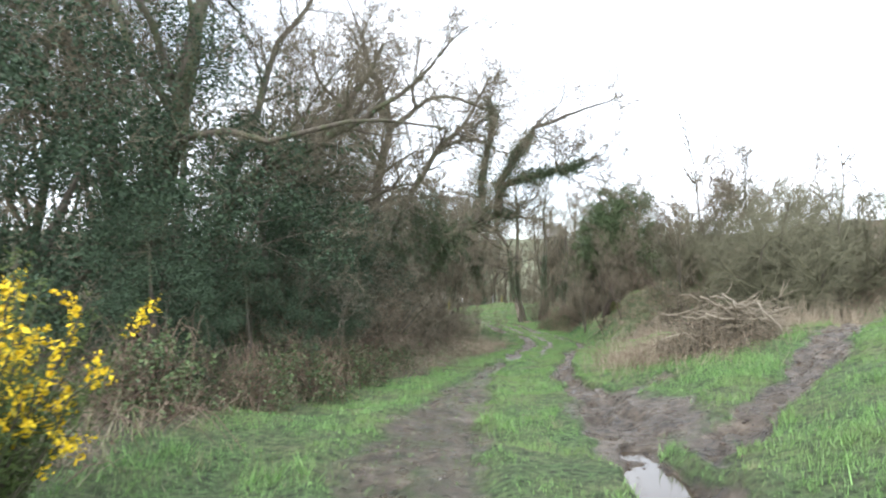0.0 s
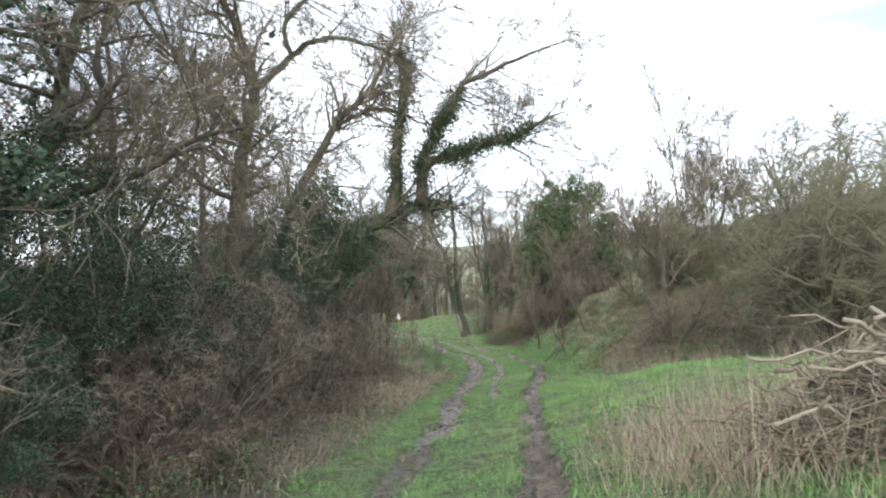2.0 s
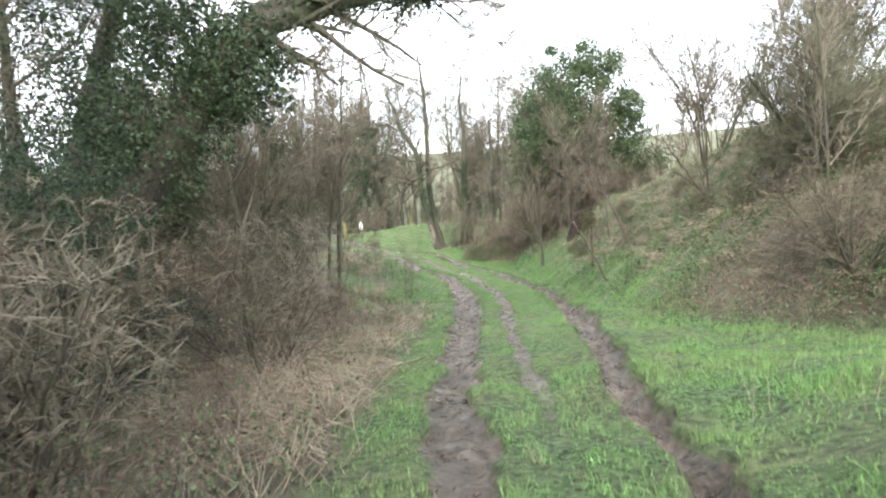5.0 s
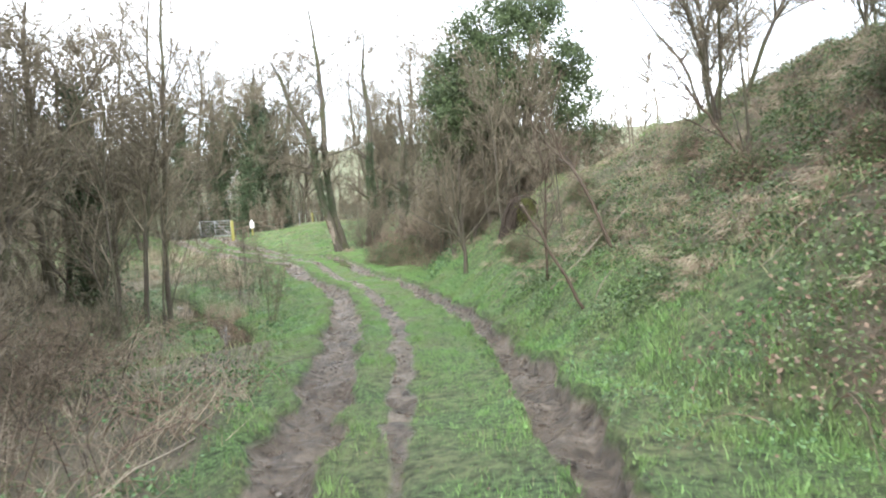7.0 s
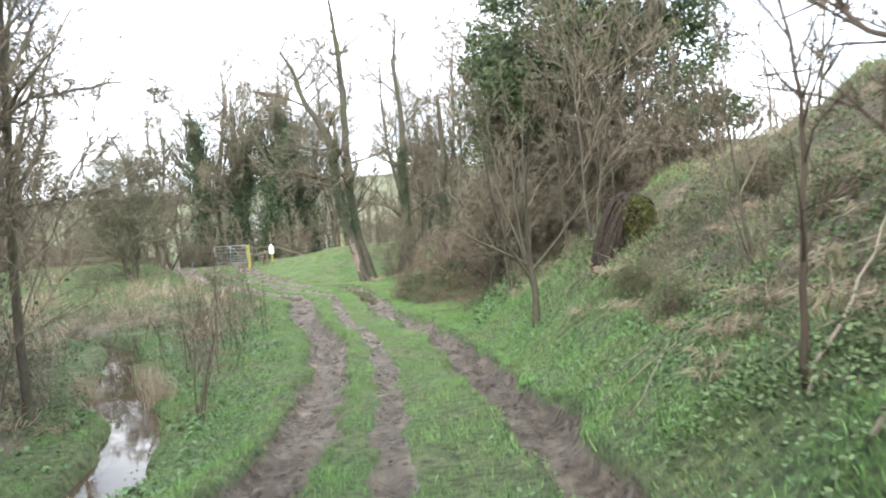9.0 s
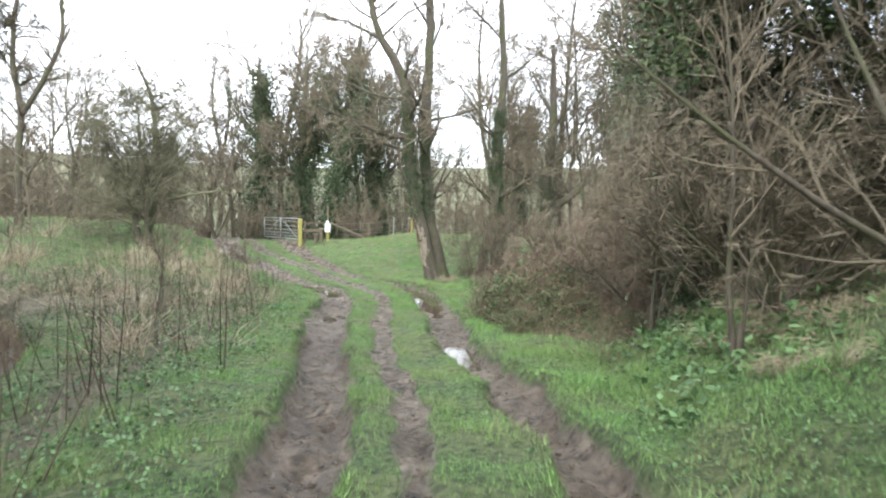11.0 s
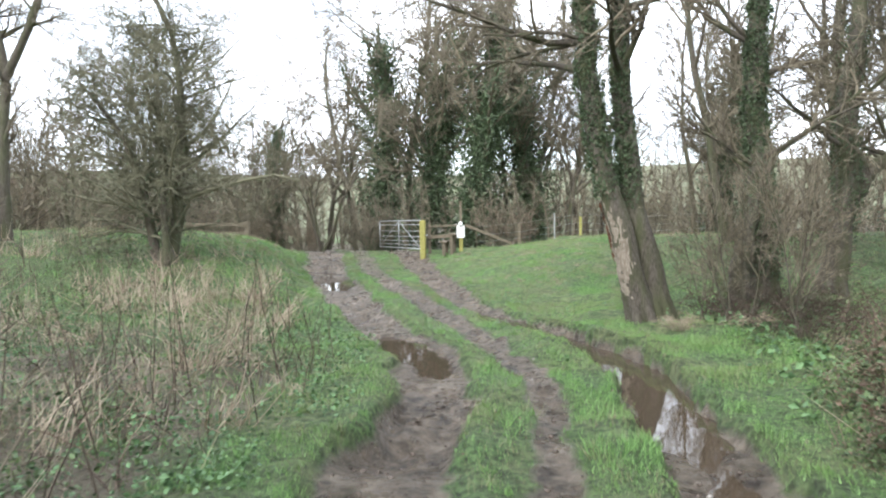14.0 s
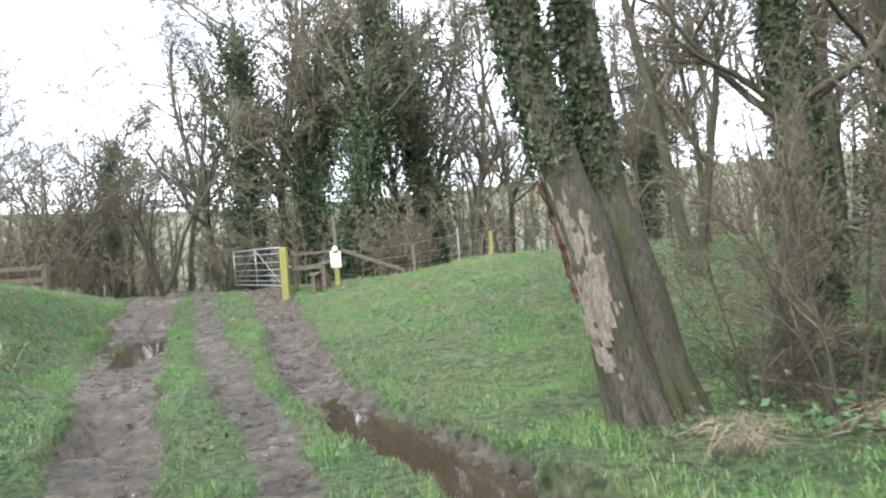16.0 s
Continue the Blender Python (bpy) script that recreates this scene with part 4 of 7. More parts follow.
for x, y, t, s, l in [(10.7, 28.3, 40, 1.7, (0, 0)), (9.6, 37.0, 90, 0.8, (0, 8)), (10.0, 31.5, 130, 1.0, (-4, 3)), (8.9, 25.6, 70, 1.3, (0, 4)),
                      (0.9, 39.7, 0, 1.3, (0, 6)), (0.2, 38.2, 200, 1.5, (5, 0)), (3.2, 40.6, 20, 0.55, (0, 5)), (2.4, 48.5, 90, 0.6, (6, 6)), (3.0, 52.4, 150, 0.55, (0, 10)), (9.0, 60.2, 44, 0.6, (0, 25)), (8.25, 60.8, 190, 0.75, (6, 8)), (8.65, 61.2, 280, 0.85, (-6, 0)), (9.1, 60.6, 120, 0.8, (0, -10)), (8.0, 61.5, 330, 0.6, (4, 14)), (8.4, 61.4, 10, 0.5, (14, -20)), (8.1, 61.9, 140, 0.55, (-8, 12)), (8.7, 61.9, 250, 0.7, (5, -10)), (7.9, 61.2, 80, 0.4, (10, 22)), (9.3, 61.2, 310, 0.8, (0, 12)), (8.9, 59.6, 20, 0.7, (0, -8)), (9.2, 45.0, 12, 1.35, (0, 0)), (10.2, 44.0, 60, 1.35, (0, 2)), (11.0, 43.6, 160, 1.2, (2, 0)), (11.7, 43.8, 250, 1.4, (0, -3)), (10.6, 44.6, 330, 1.5, (0, 0)), (12.4, 43.6, 110, 1.2, (-2, 4)), (9.9, 46.4, 130, 1.5, (3, 0)), (11.2, 44.6, 220, 1.4, (0, 4)), (9.5, 48.2, 300, 1.3, (-3, 0)), (11.0, 28.6, 10, 1.15, (0, 3)), (11.8, 29.2, 80, 1.0, (3, 0)), (10.3, 28.2, 200, 0.9, (0, -4))]:
    again(wand, (x, y), t, s, lean=l)


def forked_sapling(at, seed):
    """A short trunk that opens into a fan of long thin stems."""
    rng = np.random.default_rng(seed)
    trunk, fine, stems = Acc(), Acc(), []
    tube(trunk, [(0, 0, -0.2), (0.0, 0, 0.1), (0.02, 0, 0.5), (-0.03, 0, 1.0)], [0.085, 0.065, 0.055, 0.05], 9)
    k = dict(WAND, levels=4, kids=(6, 4, 3), ratio=(0.25, 0.5, 0.5), wob=0.12, twig=0.0042, up=(0.03, 0.03, 0.0), thin=0.6)
    for a, t, ln in ((3.3, 0.45, 2.9), (2.6, 0.20, 3.3), (0.2, 0.22, 3.2), (-0.2, 0.55, 2.8), (1.5, 0.35, 2.6), (4.6, 0.32, 2.9), (3.0, 0.75, 2.0)):
        acc = Acc()
        grow(rng, acc, fine, np.array([-0.03, 0, rng.uniform(0.6, 1.0)]), np.array([math.cos(a) * math.sin(t), math.sin(a) * math.sin(t), math.cos(t)]), ln, 0.028, 0, k)
        stems.append(("stem", acc.mesh("stem", BARK), ""))
    return plant("sapling", [("trunk", trunk.mesh("trunk", BARK), "")] + stems + [("crown", fine.mesh("crown", TWIG), "bare twigs")], "bare sapling forking low into a fan of stems", "sapling", "", at, sink=0.0)


forked_sapling((8.45, 41.1), 22)


# --- the evergreen mass by the far end of the bank
def evergreen(seed, blobs, count, size, mat):
    """A crown made of overlapping uneven leaf clumps on real limbs."""
    rng = np.random.default_rng(seed)
    wood, lf = Acc(), Acc()
    total = sum(b[3] ** 2 for b in blobs)
    for x, y, z, r, squash in blobs:
        tube(wood, [(x * 0.15, y * 0.15, 0), (x * 0.5, y * 0.5, z * 0.5), (x, y, z)], [0.12, 0.07, 0.02], 5)
        n = int(count * r * r / total)
        m = max(4, int(r * r * 14))
        c = rng.normal(0, 1, (m, 3))
        c /= np.linalg.norm(c, axis=1)[:, None]
        c *= (rng.uniform(0.35, 1.05, (m, 1)) ** 0.6) * r
        c[:, 2] *= squash
        sz = rng.uniform(0.30, 0.62, m) * (0.5 + 0.3 * r)
        pick = rng.integers(0, m, n)
        o = rng.normal(0, 1, (n, 3))
        o /= np.linalg.norm(o, axis=1)[:, None]
        o *= (rng.uniform(0, 1, (n, 1)) ** 0.4) * sz[pick][:, None]
        o[:, 2] *= 0.75
        leaves(lf, np.array([x, y, z]) + c[pick] + o, size, rng, 0.2)
        for ck in c[:: max(1, m // 14)]:
            spikes(wood, np.array([[x, y, z]]), np.array([[x, y, z]]) + ck[None] * 0.7, np.array([0.008]), 0.15, rng)
    return [("stem", wood.mesh("stem", BARK), ""), ("foliage", lf.mesh("foliage", mat, False), "")]


ever = plant("ivy_clad_tree", evergreen(31, [(-0.2, 0, 5.2, 1.7, 1.0), (0.9, 0.1, 5.0, 1.6, 1.0), (-1.3, 0.2, 4.1, 1.35, 1.1), (0.2, -0.5, 3.6, 1.9, 1.0), (1.9, 0.3, 3.5, 1.4, 1.0), (-1.5, 0.2, 2.7, 1.3, 1.0), (0.6, 0.4, 1.9, 1.9, 0.9), (0.1, 0.2, 6.5, 1.05, 1.1), (0.9, 0.2, 6.3, 0.95, 1.0), (-0.8, 0.1, 5.9, 0.8, 1.1), (2.3, 0.2, 2.2, 1.2, 0.9)], 64000, 0.042, EVER),
             "broad tree smothered in green ivy above brown scrub", "tree", "", (11.9, 46.0), 0, 1.18)
again(ivy_a, (10.5, 48.2), 200, 0.62, label="slim tree trunk clad in ivy beside an evergreen mass")

again(ever, (-4.7, 37.0), 60, 0.92, label="tall tree smothered in dark green ivy by the stream")
again(ever, (-6.8, 43.0), 0, 1.15, label="tall tree smothered in dark green ivy by the stream")

# --- the big spreading tree, its evergreen understorey and the leaning ivy-clad tree on the left
big = plant("spreading_tree", bare_tree(41, 8.5, 0.28, habit(levels=6, kids=(13, 8, 6, 6, 5), ratio=(0.62, 0.55, 0.55, 0.58, 0.7), angle=(0.5, 1.15), wob=0.19, thin=0.72, tip=0.2, start=(0.22, 0.2, 0.2, 0.15, 0.1), up=(0.0, 0.015, 0.01, 0.0), lift=0.12, twig=0.0032, split=3), ivy=6, ivy_top=0.9, leaf=0.035),
            "big spreading bare tree with ivy on trunk and limbs", "tree", "", (-5.3, 12.6), 130, 1.0)
big_2 = plant("spreading_tree", bare_tree(42, 8.4, 0.20, habit(levels=6, kids=(14, 8, 6, 6, 5), ratio=(0.60, 0.55, 0.55, 0.58, 0.7), angle=(0.5, 1.15), wob=0.19, thin=0.75, tip=0.2, start=(0.25, 0.2, 0.2, 0.15, 0.1), up=(0.0, 0.015, 0.01, 0.0), lift=0.12, twig=0.006, split=3)),
              "bare spreading tree with crooked lichened limbs", "tree", "", (-6.0, 22.4), 150, 1.0)
bramble_bush = plant("bramble_bush", bare_tree(44, 1.5, 0.009, habit(levels=4, split=1, kids=(5, 6, 7), ratio=(0.5, 0.55, 0.6), angle=(0.4, 1.3), wob=0.16, start=(0.15, 0.15, 0.1), up=(-0.05, -0.03, 0.0), lift=0.0, twig=0.0024, tip=0.3), stems=8, spread=1.0, twig=TWIG_RED, dome=(1.2, 1.2, 1.15)),
                     "low tangle of leafless brown brambles", "bush", "low brambles", (-2.7, 8.2), 0, 0.7)
for i, (x, y, s) in enumerate([(-3.6, 6.6, 0.75), (-2.4, 9.9, 0.65), (-1.9, 11.8, 0.7), (-1.5, 13.6, 0.75), (-1.0, 15.6, 0.75), (-0.9, 17.6, 0.75), (-0.2, 19.6, 0.7), (0.3, 21.6, 0.75), (0.6, 26.0, 0.9), (1.0, 28.4, 0.8), (0.8, 30.8, 0.9), (-0.2, 33.4, 1.0), (0.9, 33.4, 0.6), (8.3, 53.0, 0.5), (8.5, 51.2, 0.55), (8.2, 55.0, 0.45), (8.9, 56.5, 0.55), (8.9, 53.8, 0.6),
                               (10.6, 59.2, 0.5), (12.6, 62.6, 0.7), (9.8, 56.6, 0.7), (9.1, 54.6, 0.6), (8.6, 47.6, 0.6), (9.8, 49.2, 0.9), (8.4, 61.7, 0.4), (8.9, 62.4, 0.4)]):
    again(bramble_bush, (x, y), i * 61, s)


def dead_limbs():
    """Pale leafless low boughs that stand out before the evergreens, as parts of the big tree."""
    rng = np.random.default_rng(45)
    k = habit(levels=4, kids=(6, 4, 3), ratio=(0.36, 0.5, 0.55), angle=(0.3, 0.9), wob=0.15, start=(0.3, 0.2, 0.1), up=(0.0, 0.0, 0.0), lift=0.03, twig=0.0024, split=4, tip=0.2)
    inv = big.matrix_basis.inverted()
    for p, d, ln in (((-3.6, 11.1, 1.75), (1.0, -0.12, 0.34), 1.9), ((-3.6, 11.2, 2.3), (1.0, -0.15, 0.03), 2.0), ((-3.6, 11.4, 2.75), (1.0, -0.2, 0.02), 2.0), ((-3.7, 11.0, 2.2), (0.9, 0.1, -0.16), 1.5), ((-3.6, 13.6, 3.2), (1.0, 0.1, 0.25), 3.0)):
        acc = Acc()
        a, b = inv @ Vector(p), inv.to_3x3() @ Vector(d)
        grow(rng, acc, acc, np.array(a), np.array(b), ln, 0.019, 0, k)
        part("dead_limb", acc.mesh("dead_limb", PALE_LIMB), big, "pale leafless low bough")


dead_limbs()
again(big_2, (-5.2, 29.0), 260, 1.1)
again(big_2, (-6.4, 15.8), 330, 1.05)
holly = plant("holly_bush", evergreen(43, [(0, 0, 2.4, 1.6, 1.1), (1.1, -0.4, 1.4, 1.2, 1.0), (-1.2, 0.2, 1.6, 1.3, 1.1), (0.2, 0.3, 3.6, 1.2, 1.1), (1.4, 0.5, 2.6, 1.1, 1.0), (-0.6, -0.6, 0.8, 1.1, 0.8)], 30000, 0.025, HOLLY),
              "dense dark evergreen holly under bare trees", "bush", "dark evergreen bushes", (-4.3, 10.8), 0, 1.2)
for x, y, t, s in [(-5.6, 8.6, 60, 1.25), (-3.0, 12.6, 120, 0.92), (-2.2, 14.5, 250, 0.70), (-2.9, 15.4, 190, 0.85), (-4.0, 18.4, 20, 0.8), (-6.0, 14.5, 100, 0.95), (-1.5, 23.0, 240, 0.62), (-2.7, 9.9, 200, 0.45), (-2.1, 11.8, 310, 0.44), (-3.4, 8.3, 80, 0.5)]:
    again(holly, (x, y), t, s)


def leaning_tree():
    rng = np.random.default_rng(51)
    wood, fine, lf = Acc(), Acc(), Acc()
    k = habit(levels=4, kids=(7, 6, 6), ratio=(0.42, 0.5, 0.5), angle=(0.4, 1.1), wob=0.12, start=(0.3, 0.2, 0.1), up=(0.02, 0.02, 0.0), twig=0.0045, split=1)
    limbs = [  # world places of the limb lines
        ([(-2.2, 24.6, -1.3), (-1.2, 24.2, 0.9), (0.1, 23.9, 2.5), (0.8, 23.9, 3.15), (2.1, 24.6, 3.7), (2.9, 25.2, 3.8)], [0.30, 0.26, 0.22, 0.20, 0.14, 0.06]),
        ([(1.2, 24.1, 3.3), (1.5, 24.2, 4.4), (1.6, 24.2, 5.4), (1.9, 24.1, 6.7), (1.8, 24.0, 7.3)], [0.16, 0.14, 0.12, 0.08, 0.05]),
        ([(2.0, 24.5, 3.7), (2.2, 24.1, 4.9), (2.9, 23.8, 5.9), (3.4, 23.6, 6.5), (4.6, 23.4, 7.0), (6.0, 23.2, 7.3)], [0.15, 0.13, 0.10, 0.08, 0.05, 0.015]),
        ([(2.2, 24.1, 4.6), (3.2, 23.5, 5.0), (4.3, 23.1, 5.15), (5.3, 22.9, 5.7)], [0.12, 0.10, 0.07, 0.02]),
    ]
    o = np.array([-2.2, 24.6, float(ground_z(-2.2, 24.6))])
    for (pts, rad), reach in zip(limbs, (1.0, 0.95, 0.55, 0.85)):
        p = np.array(pts) - o
        f = np.linspace(0, len(p) - 1, 4 * len(p))
        pp = np.stack([np.interp(f, range(len(p)), p[:, a]) for a in range(3)], -1) + np.cumsum(rng.normal(0, 0.035, (len(f), 3)), axis=0) * np.minimum(f, 1)[:, None]
        rr = np.interp(f, range(len(p)), rad)
        tube(wood, pp, rr, 8)
        for _ in range(24):
            i = rng.integers(len(pp) // 2, len(pp))
            grow(rng, wood, fine, pp[i], tilt_from(rng, unit(pp[-1] - pp[-3]), rng.uniform(0.3, 1.2)), rng.uniform(0.8, 2.2), max(rr[i] * 0.26, 0.009), 0, k)
        n = 7600
        i = rng.integers(int(len(pp) * 0.15), int(len(pp) * reach), n)
        off = rng.normal(0, 1, (n, 3))
        off /= np.linalg.norm(off, axis=1)[:, None]
        clump = 0.5 + 0.9 * np.abs(np.sin(i * 0.9))
        leaves(lf, pp[i] + off * (rr[i][:, None] + np.abs(rng.normal(0, 0.17, (n, 1))) * clump[:, None]), 0.029, rng)
    for c, r in (((0.3, 24.0, 2.6), 0.75), ((-0.6, 24.2, 2.2), 1.0), ((-1.3, 24.5, 3.2), 1.15), ((-1.9, 24.4, 1.6), 1.1), ((-0.4, 23.9, 3.6), 0.8)):
        m = 6600
        u = rng.normal(0, 1, (m, 3))
        u /= np.linalg.norm(u, axis=1)[:, None]
        lump = 0.6 + 0.5 * np.abs(np.sin(u[:, 0] * 5 + u[:, 2] * 4))
        leaves(lf, np.array(c) - o + u * (rng.uniform(0.3, 1, (m, 1)) ** 0.5) * r * lump[:, None], 0.026, rng)
    pool = np.concatenate(fine.v)
    leaves(fine, pool[rng.integers(0, len(pool), 5000)] + rng.normal(0, 0.02, (5000, 3)), 0.013, rng)
    return plant("leaning_tree", [("trunk", wood.mesh("trunk", BARK), ""), ("crown", fine.mesh("crown", TWIG), "bare twigs"), ("ivy", lf.mesh("ivy", IVY, False), "dark green climbing ivy")],
                 "leaning tree with ivy-wrapped limbs reaching over the track", "tree", "", (o[0], o[1]), sink=0.0)


leaning_tree()


def crooked_tree(limbs, label, seed, bark, reach=1.5):
    """A tree whose main limbs follow given crooked lines: (points in the world, radius at the start, at the end)."""
    rng = np.random.default_rng(seed)
    wood, fine = Acc(), Acc()
    k = habit(levels=4, kids=(7, 6, 6), ratio=(0.48, 0.5, 0.55), angle=(0.4, 1.15), wob=0.17, start=(0.2, 0.15, 0.1), up=(0.0, -0.01, -0.02), lift=0.06, twig=0.0032, split=1, tip=0.2, thin=0.8, seg=0.35)
    x0, y0 = limbs[0][0][0][:2]
    o = np.array([x0, y0, float(ground_z(x0, y0))])
    for pts, r0, r1 in limbs:
        p = np.array(pts, float) - o
        for _ in range(2):
            q = np.empty((2 * len(p), 3))
            q[0::2], q[1::2] = p * 0.75 + np.roll(p, -1, axis=0) * 0.25, p * 0.25 + np.roll(p, -1, axis=0) * 0.75
            p = np.concatenate([p[:1], q[:-2], p[-1:]])
        p[1:, 1] += np.cumsum(rng.normal(0, 0.05, len(p) - 1))
        p[1:-1] += rng.normal(0, 0.012, (len(p) - 2, 3))
        rr = np.linspace(r0, r1, len(p))
        tube(wood, p, rr, 9)
        ln = np.linalg.norm(np.diff(p, axis=0), axis=1).sum()
        for _ in range(int(4 + ln * 3.6)):
            i = rng.integers(int(len(p) * 0.25), len(p))
            way = tilt_from(rng, unit(p[min(i + 1, len(p) - 1)] - p[max(i - 1, 0)]), rng.uniform(0.4, 1.2))
            grow(rng, wood, fine, p[i], way, reach * rng.uniform(0.4, 1.25), max(rr[i] * 0.42, 0.012), 0, k)
    pool = np.concatenate(fine.v)
    n = len(pool) // 14
    leaves(fine, pool[rng.integers(0, len(pool), n)] + rng.normal(0, 0.02, (n, 3)), 0.012, rng)
    return plant("crooked_tree", [("trunk", wood.mesh("trunk", bark), ""), ("crown", fine.mesh("crown", TWIG), "bare twigs with small dark cones")], label, "tree", "crooked bare trees", (o[0], o[1]), sink=0.0)


crooked_tree([([(-3.7, 14.9, 0.0), (-3.55, 14.9, 1.4), (-3.38, 14.9, 2.66), (-3.13, 14.9, 3.01), (-2.61, 14.9, 3.62), (-2.57, 14.9, 4.03), (-2.41, 14.8, 4.55), (-1.99, 14.7, 5.22), (-1.58, 14.6, 5.6), (-1.2, 14.5, 6.4)], 0.15, 0.03),
              ([(-2.61, 14.9, 3.66), (-2.29, 14.8, 3.69), (-2.1, 14.8, 3.98), (-2.16, 14.7, 4.47), (-1.93, 14.7, 5.07), (-1.7, 14.6, 5.9)], 0.06, 0.02),
              ([(-3.35, 14.9, 2.69), (-2.6, 14.8, 2.78), (-1.95, 14.7, 2.94), (-1.44, 14.6, 3.11), (-0.92, 14.5, 3.35), (-0.4, 14.4, 3.4)], 0.07, 0.015),
              ([(-3.24, 14.9, 2.76), (-2.51, 15.2, 3.29), (-2.22, 15.3, 3.43), (-1.57, 15.4, 3.33), (-1.0, 15.5, 3.5)], 0.06, 0.015)],
             "crooked bare tree with dark sinuous limbs above scrub", 46, BARK, 1.3)
crooked_tree([([(-4.2, 12.5, 0.2), (-4.0, 12.5, 2.2), (-3.32, 12.5, 3.24), (-2.84, 12.5, 3.45), (-2.41, 12.5, 3.71), (-1.92, 12.4, 4.04), (-1.48, 12.3, 4.23), (-0.97, 12.2, 4.51), (-0.3, 12.0, 4.9)], 0.14, 0.025),
              ([(-4.0, 12.5, 2.2), (-3.9, 12.6, 3.6), (-3.4, 12.6, 4.6), (-3.2, 12.7, 5.8), (-2.4, 12.8, 6.8)], 0.11, 0.03)],
             "crooked bare tree with dark sinuous limbs above scrub", 47, BARK, 1.4)
crooked_tree([([(-2.5, 22.0, -0.9), (-2.35, 22.0, 2.0), (-2.1, 22.0, 4.09), (-1.94, 22.0, 4.99), (-1.65, 22.0, 6.02), (-1.70, 22.0, 6.68), (-1.98, 22.0, 7.6), (-2.34, 22.0, 8.39), (-2.57, 22.0, 9.4)], 0.20, 0.05),
              ([(-1.65, 22.0, 6.1), (-0.86, 21.9, 6.72), (-0.46, 21.8, 7.11), (0.32, 21.7, 7.16), (1.09, 21.6, 6.81), (1.6, 21.6, 6.6)], 0.10, 0.015),
              ([(-2.0, 22.0, 5.0), (-2.56, 22.1, 5.59), (-3.04, 22.2, 6.45), (-3.15, 22.2, 6.97), (-3.88, 22.3, 7.63), (-4.11, 22.3, 8.42)], 0.10, 0.03),
              ([(-0.79, 21.9, 6.85), (-0.96, 21.9, 7.58), (-0.16, 21.8, 8.23), (0.25, 21.8, 8.88), (0.9, 21.7, 9.3)], 0.07, 0.02)],
             "tall crooked bare tree with a spreading twiggy crown", 48, OAK_BARK, 1.9)
crooked_tree([([(-2.7, 26.0, -1.3), (-2.3, 26.0, 1.5), (-1.52, 26.0, 3.85), (-0.68, 26.0, 5.27), (-0.01, 26.0, 6.38), (0.5, 26.0, 6.75), (0.95, 25.9, 7.2), (1.43, 25.8, 8.2), (1.9, 25.7, 9.0)], 0.17, 0.03),
              ([(-0.17, 26.0, 6.1), (0.72, 25.9, 6.53), (1.6, 25.8, 6.42), (2.39, 25.7, 5.91), (3.2, 25.5, 6.2)], 0.07, 0.012)],
             "slanting bare tree beside an ivy-wrapped leaning tree", 49, BARK, 1.7)

crooked_tree([([(-8.3, 65.4, -1.4), (-8.35, 65.4, 0.6), (-8.2, 65.4, 2.9), (-8.6, 65.4, 5.1), (-7.95, 65.4, 7.8), (-7.8, 65.4, 9.2)], 0.17, 0.04),
              ([(-8.2, 65.4, 2.7), (-7.2, 65.4, 4.1), (-6.6, 65.4, 5.6), (-6.75, 65.4, 7.3), (-5.9, 65.4, 9.3)], 0.12, 0.03)],
             "crooked forked bare tree beyond the weeds by the stream", 50, BARK, 1.3)
crooked_tree([([(-2.0, 45.6, -2.4), (-1.9, 45.7, -0.6), (-1.6, 45.9, 1.6), (-0.9, 46.0, 2.8), (-0.05, 46.0, 3.03), (0.67, 46.0, 3.1), (1.42, 46.0, 3.22), (2.0, 46.0, 2.96)], 0.07, 0.008),
              ([(-1.85, 45.7, -0.2), (-1.1, 45.9, 0.75), (-0.28, 46.0, 0.88), (0.4, 46.0, 0.92), (1.04, 46.0, 1.08), (1.6, 46.0, 1.3)], 0.035, 0.006)],
             "slender tree reaching thin bare boughs over the stream", 51, BARK, 0.55)


# --- the oak pair and the ivy trunks by the bend
def trunk_line(rng, wood, pts, rad, steps=22, rough=0.02, sides=26):
    """A gnarled trunk with furrowed bark; returns its centre line and radii."""
    p = np.array(pts, float)
    f = np.linspace(0, len(p) - 1, steps)
    pp = np.stack([np.interp(f, range(len(p)), p[:, a]) for a in range(3)], -1)
    pp[1:-1] = (pp[:-2] + pp[1:-1] * 2 + pp[2:]) / 4 + rng.normal(0, rough, (steps - 2, 3))
    rr = np.interp(f, range(len(p)), rad)
    g = np.linspace(0, steps - 1, steps * 5)
    c = np.stack([np.interp(g, range(steps), pp[:, a]) for a in range(3)], -1)
    r = np.interp(g, range(steps), rr)
    acc = Acc()
    tube(acc, c, r, sides)
    v = acc.v[0].reshape(len(g), sides, 3)
    ang = np.arange(sides)[None, :] + 0.0 * g[:, None]
    z = c[:, 2:3] + 0.0 * ang
    wrap = np.minimum(ang, sides - ang)
    seed = int(rng.integers(1, 999))
    ridge = (value_noise(wrap, z * 5, 1.3, seed) - 0.5) * 0.16 + (value_noise(wrap, z * 1.6, 3.0, seed + 1) - 0.5) * 0.22
    v += (v - c[:, None, :]) * ridge[..., None]
    wood.add(v.reshape(-1, 3), acc.q[0])
    return pp, rr


